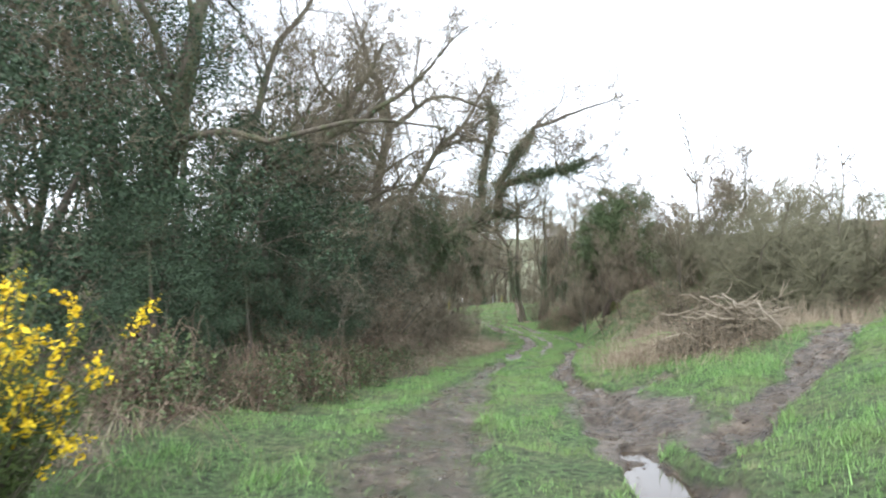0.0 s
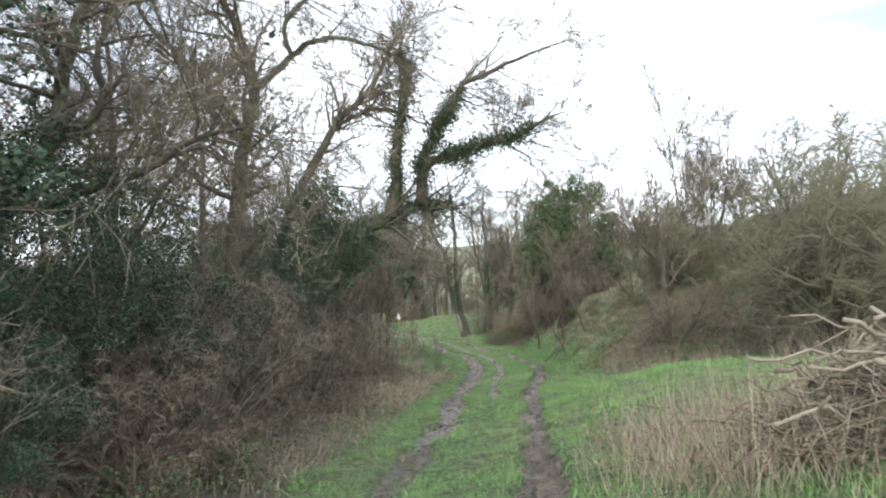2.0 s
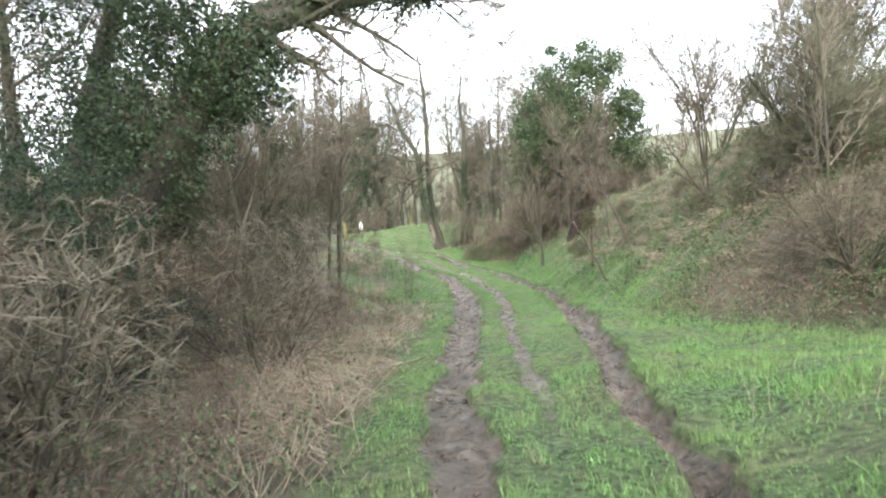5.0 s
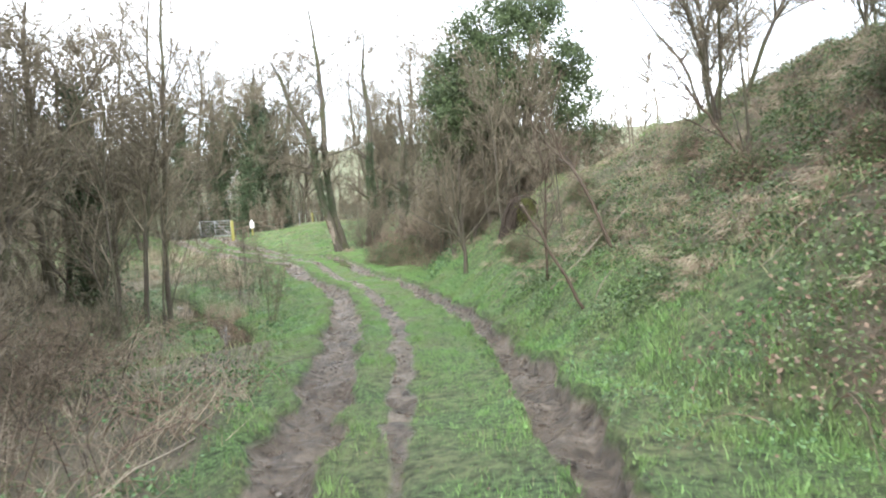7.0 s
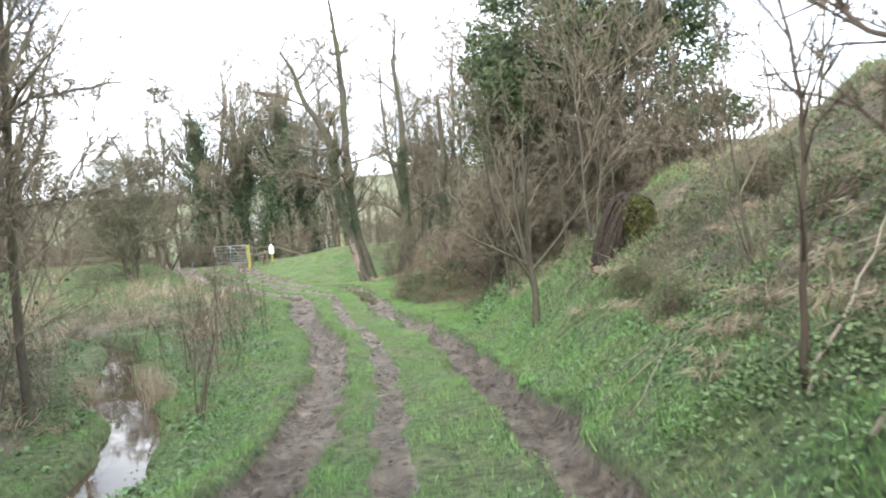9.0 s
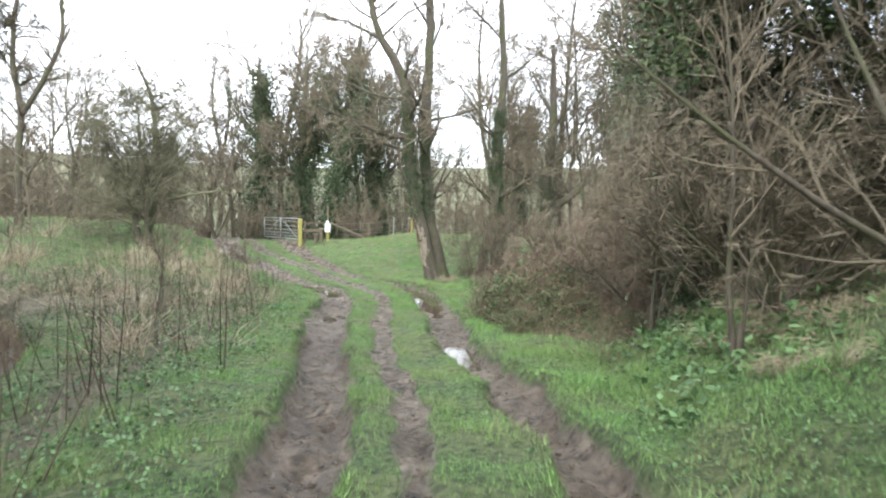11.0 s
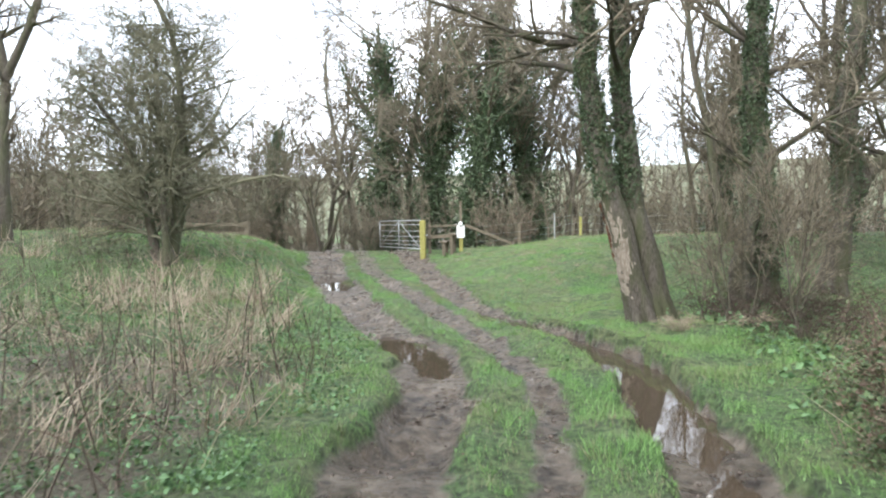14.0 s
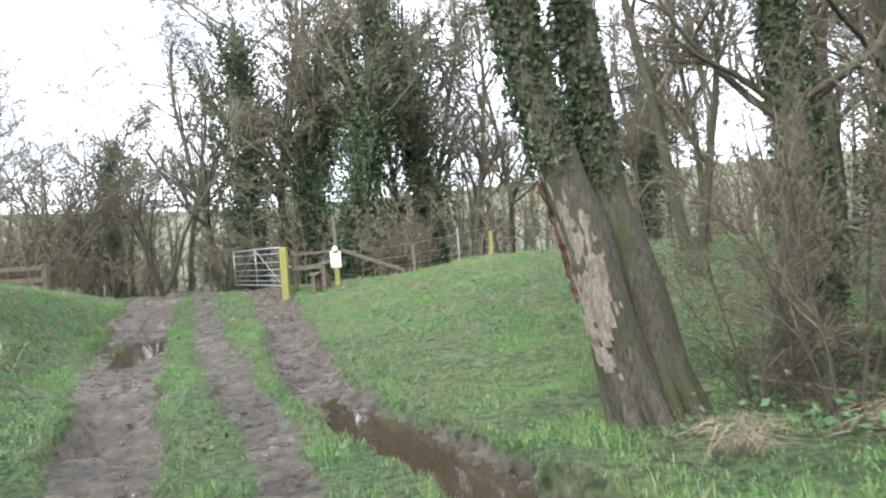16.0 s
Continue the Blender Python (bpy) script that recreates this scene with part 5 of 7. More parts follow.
def ivy_on(lf, rng, pp, rr, lo, hi, n, size, out=0.06, side=None):
    i = rng.integers(int(lo * len(pp)), max(int(hi * len(pp)), int(lo * len(pp)) + 1), n)
    a = rng.uniform(0, 6.283, n) if side is None else rng.normal(side, 0.9, n)
    off = np.stack([np.cos(a), np.sin(a), rng.normal(0, 0.3, n)], -1)
    clump = 0.4 + np.abs(np.sin(pp[i, 2] * 3.1 + a * 2)) * 1.2
    pos = pp[i] + off * (rr[i][:, None] + np.abs(rng.normal(0.02, out, (n, 1))) * clump[:, None])
    pos[:, 2] += rng.uniform(-0.3, 0.3, n)
    leaves(lf, pos, size, rng)


def big_trunk(name, at, lines, ivy, label, group, seed, branches, bark=None, scars=(), more=9):
    """lines: trunk lines from the base; ivy: (line, lo, hi, count, out, side); branches: (line, share up, way, length)."""
    rng = np.random.default_rng(seed)
    wood, fine, lf, bare = Acc(), Acc(), Acc(), Acc()
    got = [trunk_line(rng, wood, p, r) for p, r in lines]
    for pp, rr in got:
        # buttress roots
        for a in np.arange(0, 6.28, 1.05):
            b = a + rng.uniform(-0.3, 0.3)
            o = np.array([math.cos(b), math.sin(b), 0])
            tube(wood, [pp[0] + o * rr[0] * 1.5 + [0, 0, -0.12], pp[0] + o * rr[0] * 0.9 + [0, 0, 0.12], pp[2] + o * rr[2] * 0.6], [rr[0] * 0.35, rr[0] * 0.38, rr[0] * 0.3], 6)
    k = habit(levels=4, kids=(8, 6, 6), ratio=(0.45, 0.5, 0.5), angle=(0.4, 1.1), wob=0.16, start=(0.25, 0.2, 0.1), up=(0.02, 0.02, 0.0), twig=0.0085, split=1)
    for li, s, way, ln, br in branches:
        pp, rr = got[li]
        i = min(int(s * len(pp)), len(pp) - 1)
        grow(rng, wood, fine, pp[i], unit(way), ln, br, 0, k)
    for pp, rr in got:
        for _ in range(more):
            i = rng.integers(len(pp) * 2 // 5, len(pp))
            a = rng.uniform(0, 6.283)
            grow(rng, wood, fine, pp[i], unit((math.cos(a), math.sin(a), rng.uniform(0.1, 0.9))), rng.uniform(1.2, 2.8), max(rr[i] * 0.42, 0.022), 0, k)
    for li, lo, hi, n, out, side in ivy:
        ivy_on(lf, rng, *got[li], lo, hi, int(n * 2.1), 0.029, out * 0.6, side)
    rot = Acc()

    def patch_on(acc, li, s0, s1, side, half, proud, seed_p, rough):
        """A ragged sheet of wood that follows the trunk's round."""
        pp, rr = got[li]
        f = np.linspace(s0 * (len(pp) - 1), s1 * (len(pp) - 1), 44)
        ang = np.linspace(-half, half, 22)
        c = np.stack([np.interp(f, range(len(pp)), pp[:, a]) for a in range(3)], -1)
        r = np.interp(f, range(len(pp)), rr)
        gi, ga = np.arange(44)[:, None] + 0.0 * ang[None], ang[None] * 9 + np.zeros((44, 1))
        R = r[:, None] * (proud + rough * (value_noise(gi, ga, 1.6, seed_p) - 0.4)) + rng.normal(0, 0.004, (44, 22))
        v = c[:, None, :] + np.stack([np.cos(side + ang)[None] * R, np.sin(side + ang)[None] * R, np.zeros((44, 22))], -1)
        u = np.linspace(-1, 1, 44)[:, None]
        ragged = np.abs(ang)[None] / half + 0.8 * u ** 4 + value_noise(gi, ga, 3.0, seed_p + 1) * 0.75 + value_noise(gi, ga, 1.2, seed_p + 2) * 0.35
        i = np.arange(43)[:, None] * 22 + np.arange(21)[None]
        ok = (ragged[:-1, :-1] < 1.12).ravel()
        acc.add(v.reshape(-1, 3), np.stack([i, i + 1, i + 23, i + 22], -1).reshape(-1, 4)[ok])

    for li, s0, s1, side, half in scars:
        patch_on(bare, li, s0, s1, side, half, 1.09, 78, 0.10)
        patch_on(rot, li, s0 + (s1 - s0) * 0.25, s0 + (s1 - s0) * 0.75, side - 0.75, 0.42, 1.13, 88, 0.22)
    parts = [("trunk", wood.mesh("trunk", bark or OAK_BARK), ""), ("crown", fine.mesh("crown", TWIG), "bare twigs"), ("ivy", lf.mesh("ivy", IVY, False), "climbing ivy leaves")]
    if scars:
        parts.append(("scar", bare.mesh("scar", BARE_WOOD), "pale bare wood where the bark is stripped"))
        parts.append(("rotten_hollow", rot.mesh("rotten_hollow", ROT), "crumbling reddish rotten wood"))
    return plant(name, parts, label, "tree", group, at, sink=0.0)


big_trunk("oak_tree", (7.2, 61.5),
          [([(-0.12, 0, -0.2), (-0.36, 0, 0.8), (-0.66, 0, 1.8), (-0.86, 0, 2.8), (-1.0, 0.1, 3.9), (-1.08, 0.1, 5.0), (-1.15, 0.2, 6.6), (-2.2, 0.2, 8.1), (-2.4, 0.2, 9.4), (-2.95, 0.2, 10.3)], [0.27, 0.21, 0.19, 0.175, 0.16, 0.155, 0.15, 0.11, 0.08, 0.03]),
           ([(0.14, 0.12, -0.2), (-0.10, 0.15, 1.0), (-0.34, 0.2, 2.2), (-0.48, 0.2, 3.6), (-0.52, 0.2, 5.2), (-0.42, 0.25, 7.4), (-0.40, 0.2, 10.0), (-0.7, 0.2, 13.0)], [0.26, 0.20, 0.175, 0.16, 0.15, 0.14, 0.115, 0.05])],
          [(0, 0.28, 0.68, 3600, 0.03, None), (1, 0.30, 0.60, 1300, 0.02, 4.2)],
          "twin-trunked oak with ivy and a stripped hollow scar", "", 61,
          [(0, 0.52, (-1, -0.1, -0.04), 3.2, 0.07), (0, 0.53, (-1, 0.3, 0.1), 2.4, 0.05), (0, 0.63, (-1, 0.1, 0.08), 2.6, 0.06), (0, 0.74, (-1, 0.2, 0.15), 2.4, 0.06), (0, 0.85, (0.5, -0.4, 0.7), 2.0, 0.05), (1, 0.7, (0.6, 0.2, 0.7), 2.4, 0.05), (1, 0.75, (-0.6, -0.4, 0.7), 2.4, 0.05), (1, 0.82, (0.5, -0.5, 0.6), 2.4, 0.05), (1, 0.9, (-0.4, 0.5, 0.8), 2.4, 0.04), (1, 0.97, (0.4, 0.1, 0.8), 2.0, 0.03), (0, 0.5, (-0.9, -0.5, 0.1), 1.8, 0.04)],
          scars=[(0, 0.055, 0.31, 4.0, 1.15)], more=13)
big_trunk("ivy_clad_tree", (9.5, 63.4),
          [([(0, 0, -0.2), (-0.02, 0, 1.0), (-0.10, 0.1, 2.5), (-0.15, 0.2, 4.5), (0.1, 0.2, 7.0), (-0.1, 0.3, 9.5), (0.2, 0.3, 12.0)], [0.28, 0.22, 0.20, 0.17, 0.13, 0.09, 0.04]), ([(-0.75, -0.9, -0.2), (-0.6, -0.7, 0.8), (-0.35, -0.4, 1.9), (-0.1, 0, 3.0)], [0.22, 0.17, 0.15, 0.10])],
          [(0, 0.14, 0.62, 6400, 0.055, None), (1, 0.5, 1.0, 700, 0.03, None)], "straight tree trunk covered in climbing ivy", "ivy-clad trunks by the bend", 62,
          [(0, 0.36, (1, -0.3, 0.6), 3.0, 0.07), (0, 0.5, (-0.7, 0.2, 0.8), 2.6, 0.06), (0, 0.66, (0.6, 0.4, 0.8), 2.6, 0.06), (0, 0.75, (-0.6, -0.3, 0.8), 2.4, 0.05), (0, 0.85, (0.5, -0.2, 0.8), 2.2, 0.04), (0, 0.95, (-0.3, 0.2, 0.8), 1.8, 0.03)], more=4)
big_trunk("ivy_clad_tree", (11.1, 64.6),
          [([(0, 0, -0.2), (0.1, 0, 0.9), (0.35, 0.1, 2.0), (0.3, 0.1, 3.4), (0.6, 0.2, 5.5), (0.5, 0.2, 8.5)], [0.30, 0.24, 0.22, 0.20, 0.16, 0.07]), ([(0.3, 0.1, 1.7), (0.9, 0.2, 2.5), (1.7, 0.3, 3.0), (2.4, 0.3, 4.2)], [0.17, 0.14, 0.11, 0.06])],
          [(0, 0.3, 0.8, 1700, 0.12, None)], "crooked forked tree trunk with patches of ivy", "ivy-clad trunks by the bend", 63,
          [(0, 0.5, (-0.9, -0.3, 0.3), 2.6, 0.06), (0, 0.6, (0.6, -0.4, 0.6), 2.4, 0.06), (0, 0.8, (-0.5, 0.4, 0.8), 2.4, 0.05), (1, 0.8, (0.8, 0, 0.5), 2.2, 0.05), (0, 0.95, (0.3, 0.1, 0.9), 2.0, 0.04)], more=3)


# ---------------------------------------------------------------- far woods
def far_wood(name, seed, spots, height, label, mat, twigs=70, thick=0.02, slim=0.012):
    """Many bare trees that nobody could count, as one mesh. spots: arrays of x and y."""
    rng = np.random.default_rng(seed)
    acc = Acc()
    xs, ys = spots
    zs = ground_z(xs, ys)
    for x, y, z in zip(xs, ys, zs):
        h = height * rng.uniform(0.55, 1.2)
        p = np.array([x, y, z - 0.1])
        pts = [p]
        d = np.array([0, 0, 1.0])
        for i in range(5):
            d = unit(d + rng.normal(0, 0.10, 3))
            pts.append(pts[-1] + d * h / 5)
        pts = np.array(pts)
        tube(acc, pts, np.linspace(h * slim, 0.012, 6), 4)
        n = 9
        f = rng.uniform(0.8, 4.9, n)
        i = f.astype(int)
        b = pts[i] + (pts[np.minimum(i + 1, 5)] - pts[i]) * (f - i)[:, None]
        a = rng.uniform(0, 6.283, n)
        ln = h * rng.uniform(0.12, 0.32, n) * (1.25 - f / 6)
        t = b + np.stack([np.cos(a) * ln, np.sin(a) * ln, ln * rng.uniform(0.4, 1.2, n)], -1)
        spikes(acc, b, t, np.full(n, thick * 1.4))
        j = rng.integers(0, n, twigs)
        s = rng.uniform(0.2, 1.0, (twigs, 1))
        bb = b[j] + (t[j] - b[j]) * s
        w = rng.normal(0, 1, (twigs, 3)) + [0, 0, 0.5]
        w /= np.linalg.norm(w, axis=1)[:, None]
        slivers(acc, bb, bb + w * rng.uniform(0.3, 1.1, (twigs, 1)) * h * 0.09, np.full(twigs, thick * 0.75))
    return tagged(new(name, acc.mesh(name, mat, False)), label, "wood", kind="stuff")


def spots(seed, n, boxes):
    rng = np.random.default_rng(seed)
    xs, ys = [], []
    for x0, x1, y0, y1, share in boxes:
        m = int(n * share)
        xs.append(rng.uniform(x0, x1, m))
        ys.append(rng.uniform(y0, y1, m))
    return np.concatenate(xs), np.concatenate(ys)


far_wood("far_wood", 101, spots(101, 460, [(-34, 26, 88, 112, 0.55), (-40, -14, 45, 95, 0.45), (-34, -7.5, 8, 46, 0.40), (20, 40, 54, 96, 0.22)]), 8.5, "bare brown woodland beyond the fence and stream", TWIG, 120, 0.024)
far_wood("far_scrub", 102, spots(102, 820, [(-24, 24, 79.5, 94, 0.60), (-24, -6, 46, 80, 0.18), (-16, -6, 16, 46, 0.08), (15, 24, 54, 80, 0.06)]), 3.3, "leafless brown scrub along stream and wood", TWIG, 110, 0.016, 0.007)
far_wood("hedgerow", 103, spots(103, 150, [(-120, 160, 196, 200, 0.4), (14, 40, 24, 46, 0.25), (-90, -45, 10, 120, 0.35)]), 4.5, "distant bare hedgerow trees on the hill", TWIG, 50, 0.03)

# ---------------------------------------------------------------- gate, stile, fences
def box(acc, a, b, w, h=None, up=(0, 0, 1), taper=1.0):
    """A slightly chamfered bar from a to b, w wide and h deep."""
    a, b = np.array(a, float), np.array(b, float)
    h = h or w
    d = unit(b - a)
    s = unit(np.cross(d, up if abs(d @ np.array(up)) < 0.95 else (0, 1, 0)))
    t = np.cross(s, d)
    c = 0.18
    prof = [(-1 + c, -1), (1 - c, -1), (1, -1 + c), (1, 1 - c), (1 - c, 1), (-1 + c, 1), (-1, 1 - c), (-1, -1 + c)]
    v = []
    for p, k in ((a, 1.0), (b, taper)):
        v += [p + s * x * w / 2 * k + t * y * h / 2 * k for x, y in prof]
    v += [a, b]
    q = [(i, (i + 1) % 8, 8 + (i + 1) % 8, 8 + i) for i in range(8)]
    tr = [((i + 1) % 8, i, 16) for i in range(8)] + [(8 + i, 8 + (i + 1) % 8, 17) for i in range(8)]
    acc.add(np.array(v), q, tr)


def bar_mesh(name, mat, *bars):
    acc = Acc()
    for bar in bars:
        box(acc, *bar)
    return acc.mesh(name, mat, False)


def rod_mesh(name, mat, pts, r, sides=8):
    acc = Acc()
    tube(acc, pts, np.full(len(pts), r), sides, True)
    return acc.mesh(name, mat)


def thing(name, label, category, at, group="", dz=0.0):
    e = new(name)
    tagged(e, label, category, group)
    e.location = (at[0], at[1], float(ground_z(at[0], at[1])) + dz)
    return e


GATE_POST = (0.82, 74.7)
gz0 = -2.22
gp = thing("gate_post", "thick square gate post of yellow-green treated timber", "gate post", GATE_POST)
part("post", bar_mesh("post", POST_WOOD, ((0, 0, -0.3), (0, 0, gz0 + 1.12 - gp.location.z), 0.20)), gp)
part("cap", bar_mesh("cap", POST_WOOD, ((0, 0, gz0 + 1.12 - gp.location.z), (0, 0, gz0 + 1.16 - gp.location.z), 0.19, 0.19, (0, 0, 1), 0.7)), gp)
part("latch", bar_mesh("latch", GALV, ((0.11, -0.02, 0.85), (0.19, -0.02, 0.85), 0.05)), gp)

gate = thing("field_gate", "galvanised steel field gate standing ajar", "gate", (0.70, 74.85))
gate_dir = unit(np.array([-2.2 - 0.70, 78.8 - 74.85, 0]))
gl, gh, g0 = 3.95, 1.06, 0.10
P = lambda s, h: tuple(gate_dir * s * gl + np.array([0, 0, h]))
lift = gz0 - gate.location.z
for h in (0.0, 0.13, 0.28, 0.45, 0.66, 0.90, 1.06):
    if h in (0.0, 1.06):
        part("rail", rod_mesh("rail", GALV, [P(0.0, g0 + h + lift), P(1.0, g0 + h + lift)], 0.022), gate)
    else:
        part("rail", rod_mesh("rail", GALV, [P(0.0, g0 + h + lift), P(1.0, g0 + h + lift)], 0.014, 6), gate)
for s in (0.0, 1.0, 0.5):
    part("stile", rod_mesh("stile", GALV, [P(s, g0 + lift), P(s, g0 + 1.06 + lift)], 0.020), gate)
for a, b in ((0.5, 0.02), (0.5, 0.98)):
    part("brace", rod_mesh("brace", GALV, [P(a, g0 + 1.06 + lift), P(b, g0 + 0.05 + lift)], 0.013, 6), gate)
for s in (0.15, 0.9):
    part("hinge", rod_mesh("hinge", GALV, [tuple(np.array(P(0, g0 + s + lift)) + [0.09, -0.05, 0]), P(0.01, g0 + s + lift)], 0.02, 6), gate)

stile = thing("stile", "weathered wooden step stile beside the gate", "stile", (1.55, 75.0))
sz = gz0 - stile.location.z
part("rail", bar_mesh("rail", OLD_WOOD, ((-0.62, 0.05, 0.52 + sz), (0.62, 0.15, 0.58 + sz), 0.05, 0.13)), stile)
part("rail", bar_mesh("rail", OLD_WOOD, ((-0.62, 0.05, 0.92 + sz), (0.62, 0.15, 0.95 + sz), 0.04, 0.06)), stile)
part("step", bar_mesh("step", OLD_WOOD, ((0.05, -0.45, 0.34 + sz), (0.05, 0.55, 0.36 + sz), 0.26, 0.05)), stile)
part("step", bar_mesh("step", OLD_WOOD, ((0.33, -0.35, 0.62 + sz), (0.33, 0.55, 0.64 + sz), 0.26, 0.05)), stile)
for dx, dy, h in ((0.05, -0.35, 0.33), (0.05, 0.4, 0.33), (0.33, -0.25, 0.61), (0.33, 0.4, 0.61)):
    part("support", bar_mesh("support", OLD_WOOD, ((dx, dy, -0.25), (dx, dy, h + sz), 0.11)), stile)
part("post", bar_mesh("post", OLD_WOOD, ((0.62, 0.35, -0.25), (0.60, 0.37, 1.85 + sz), 0.085)), stile, "tall grey hand post")
part("post", bar_mesh("post", OLD_WOOD, ((-0.55, 0.12, -0.25), (-0.55, 0.12, 1.02 + sz), 0.10)), stile)

notice = thing("notice_post", "white notice board on a short yellow-green post", "sign", (2.18, 75.15))
nz = gz0 - notice.location.z
part("post", bar_mesh("post", POST_WOOD, ((0, 0, -0.3), (0, 0, 1.02 + nz), 0.13)), notice)
acc = Acc()
box(acc, (0.0, -0.085, 0.48 + nz), (0.0, -0.085, 0.94 + nz), 0.30, 0.012, (0, 1, 0))
part("board", acc.mesh("board", WHITE, False), notice, "plain white sheet")
acc = Acc()
tube(acc, [(0, -0.085, 0.93 + nz), (0, -0.085, 1.02 + nz), (0, -0.085, 1.08 + nz)], [0.09, 0.08, 0.03], 10, True)
part("cap", acc.mesh("cap", WHITE), notice, "white rounded top")

# fence to the right of the stile
fence = thing("wire_fence", "post and wire stock fence along the wood", "fence", (3.4, 76.0))
fz = fence.location
FENCE = [(2.6, 75.4, 0.0, 0.08, OLD_WOOD), (4.3, 76.0, 0.78, 0.09, OLD_WOOD), (5.62, 76.35, 1.0, 0.045, GALV), (6.6, 76.6, 0.72, 0.09, POST_WOOD), (8.6, 77.0, 0.85, 0.09, OLD_WOOD), (10.8, 77.2, 0.85, 0.09, OLD_WOOD), (13.2, 77.4, 0.9, 0.09, OLD_WOOD), (15.8, 77.6, 0.9, 0.09, OLD_WOOD)]
tops = []
for x, y, h, w, m in FENCE:
    z = float(ground_z(x, y)) - fz.z
    if h:
        part("post", bar_mesh("post", m, ((x - fz.x, y - fz.y, z - 0.3), (x - fz.x, y - fz.y, z + h), w)), fence)
    tops.append((x - fz.x, y - fz.y, z))
for h in (0.25, 0.5, 0.82):
    acc = Acc()
    pts = [np.array(p) + [0, -0.05, h] for p in tops]
    tube(acc, pts, np.full(len(pts), 0.003), 4)
    part("wire", acc.mesh("wire", GALV), fence)
part("strut", bar_mesh("strut", OLD_WOOD, ((2.3 - fz.x, 75.4 - fz.y, 0.95 + gz0 - fz.z), (4.0 - fz.x, 75.9 - fz.y, 0.1 + float(ground_z(4.0, 75.9)) - fz.z), 0.10)), fence, "slanting timber strut")

# rail fence on the mound to the left
old_fence = thing("rail_fence", "old wooden post and rail fence on the mound", "fence", (-11.7, 75.4))
oz = old_fence.location
RAIL_TOP = -1.0
for x, y, h in ((-11.7, 75.2, 0.28), (-9.0, 75.6, 0.06), (-6.6, 76.0, 0.02), (-14.4, 74.8, 0.10)):
    z = float(ground_z(x, y)) - oz.z
    part("post", bar_mesh("post", OLD_WOOD, ((x - oz.x, y - oz.y, z - 0.3), (x - oz.x, y - oz.y, RAIL_TOP - oz.z + h), 0.16)), old_fence)
for h in (-0.42, -0.06):
    for (xa, ya), (xb, yb) in (((-14.4, 74.7), (-11.7, 75.1)), ((-11.7, 75.1), (-9.0, 75.5)), ((-9.0, 75.5), (-6.6, 75.9))):
        part("rail", bar_mesh("rail", OLD_WOOD, ((xa - oz.x, ya - oz.y, RAIL_TOP - oz.z + h), (xb - oz.x, yb - oz.y, RAIL_TOP - oz.z + h - 0.03), 0.05, 0.14)), old_fence)
part("brace", bar_mesh("brace", OLD_WOOD, ((-11.75 - oz.x, 75.05 - oz.y, RAIL_TOP - oz.z + 0.05), (-13.0 - oz.x, 74.8 - oz.y, 0.05), 0.10)), old_fence)


# ---------------------------------------------------------------- brush pile, stump, fallen wood
def brush_pile():
    rng = np.random.default_rng(71)
    e = thing("brush_pile", "heap of cut branches with pale boughs on top", "brush pile", (4.6, 11.6), dz=-0.05)
    small = Acc()
    for i in range(150):
        top = i < 22
        a = rng.normal(-0.15, 0.45 if top else 0.9)
        ln = rng.uniform(0.6, 1.7) if top else rng.uniform(0.4, 1.2)
        c = np.array([rng.normal(0.35, 0.36), rng.normal(0, 0.22), 0.0]) if top else np.array([rng.normal(0.3, 0.46), rng.normal(0, 0.30), 0.0])
        hill = 0.74 * math.exp(-((c[0] - 0.3) / 0.95) ** 2 - (c[1] / 0.65) ** 2)
        c[2] = hill * rng.uniform(0.7, 1.08) if top else max(0.05, hill * rng.uniform(0.1, 0.85))
        d = np.array([math.cos(a), math.sin(a) * 0.9, rng.normal(0, 0.22 if top else 0.35)])
        pts = np.array([c + d * ln * (s - 0.5) for s in np.linspace(0, 1, 11)])
        pts[1:] += np.cumsum(rng.normal(0, 0.052, (10, 3)), axis=0)
        pts[:, 2] = np.maximum(pts[:, 2], 0.03)
        r = rng.uniform(0.007, 0.024) if top else rng.uniform(0.006, 0.018)
        acc = Acc()
        tube(acc, pts, np.linspace(r, r * 0.45, 11), 6, True)
        for _ in range(4 if top else 2):
            j = rng.integers(2, 10)
            w = tilt_from(rng, unit(d), rng.uniform(0.4, 0.9))
            tube(acc, [pts[j], pts[j] + w * ln * 0.16, pts[j] + w * ln * 0.30 + rng.normal(0, 0.03, 3)], [r * 0.55, r * 0.45, r * 0.2], 5, True)
        part("branch", acc.mesh("branch", CUT_WOOD if top else OLD_WOOD), e, "pale bare bough" if top else "")
    n = 4200
    base = np.stack([rng.normal(0.3, 0.48, n), rng.normal(0, 0.30, n), np.zeros(n)], -1)
    base[:, 2] = 0.74 * np.exp(-((base[:, 0] - 0.3) / 0.95) ** 2 - (base[:, 1] / 0.6) ** 2) * rng.uniform(0.05, 0.95, n)
    d = rng.normal(0, 1, (n, 3)) * [1, 0.7, 0.6]
    d /= np.linalg.norm(d, axis=1)[:, None]
    spikes(small, base, base + d * rng.uniform(0.15, 0.55, (n, 1)), rng.uniform(0.003, 0.008, n))
    tagged(part("brushwood", small.mesh("brushwood", TWIG), e, "tangled dark twigs"), kind="stuff")


brush_pile()


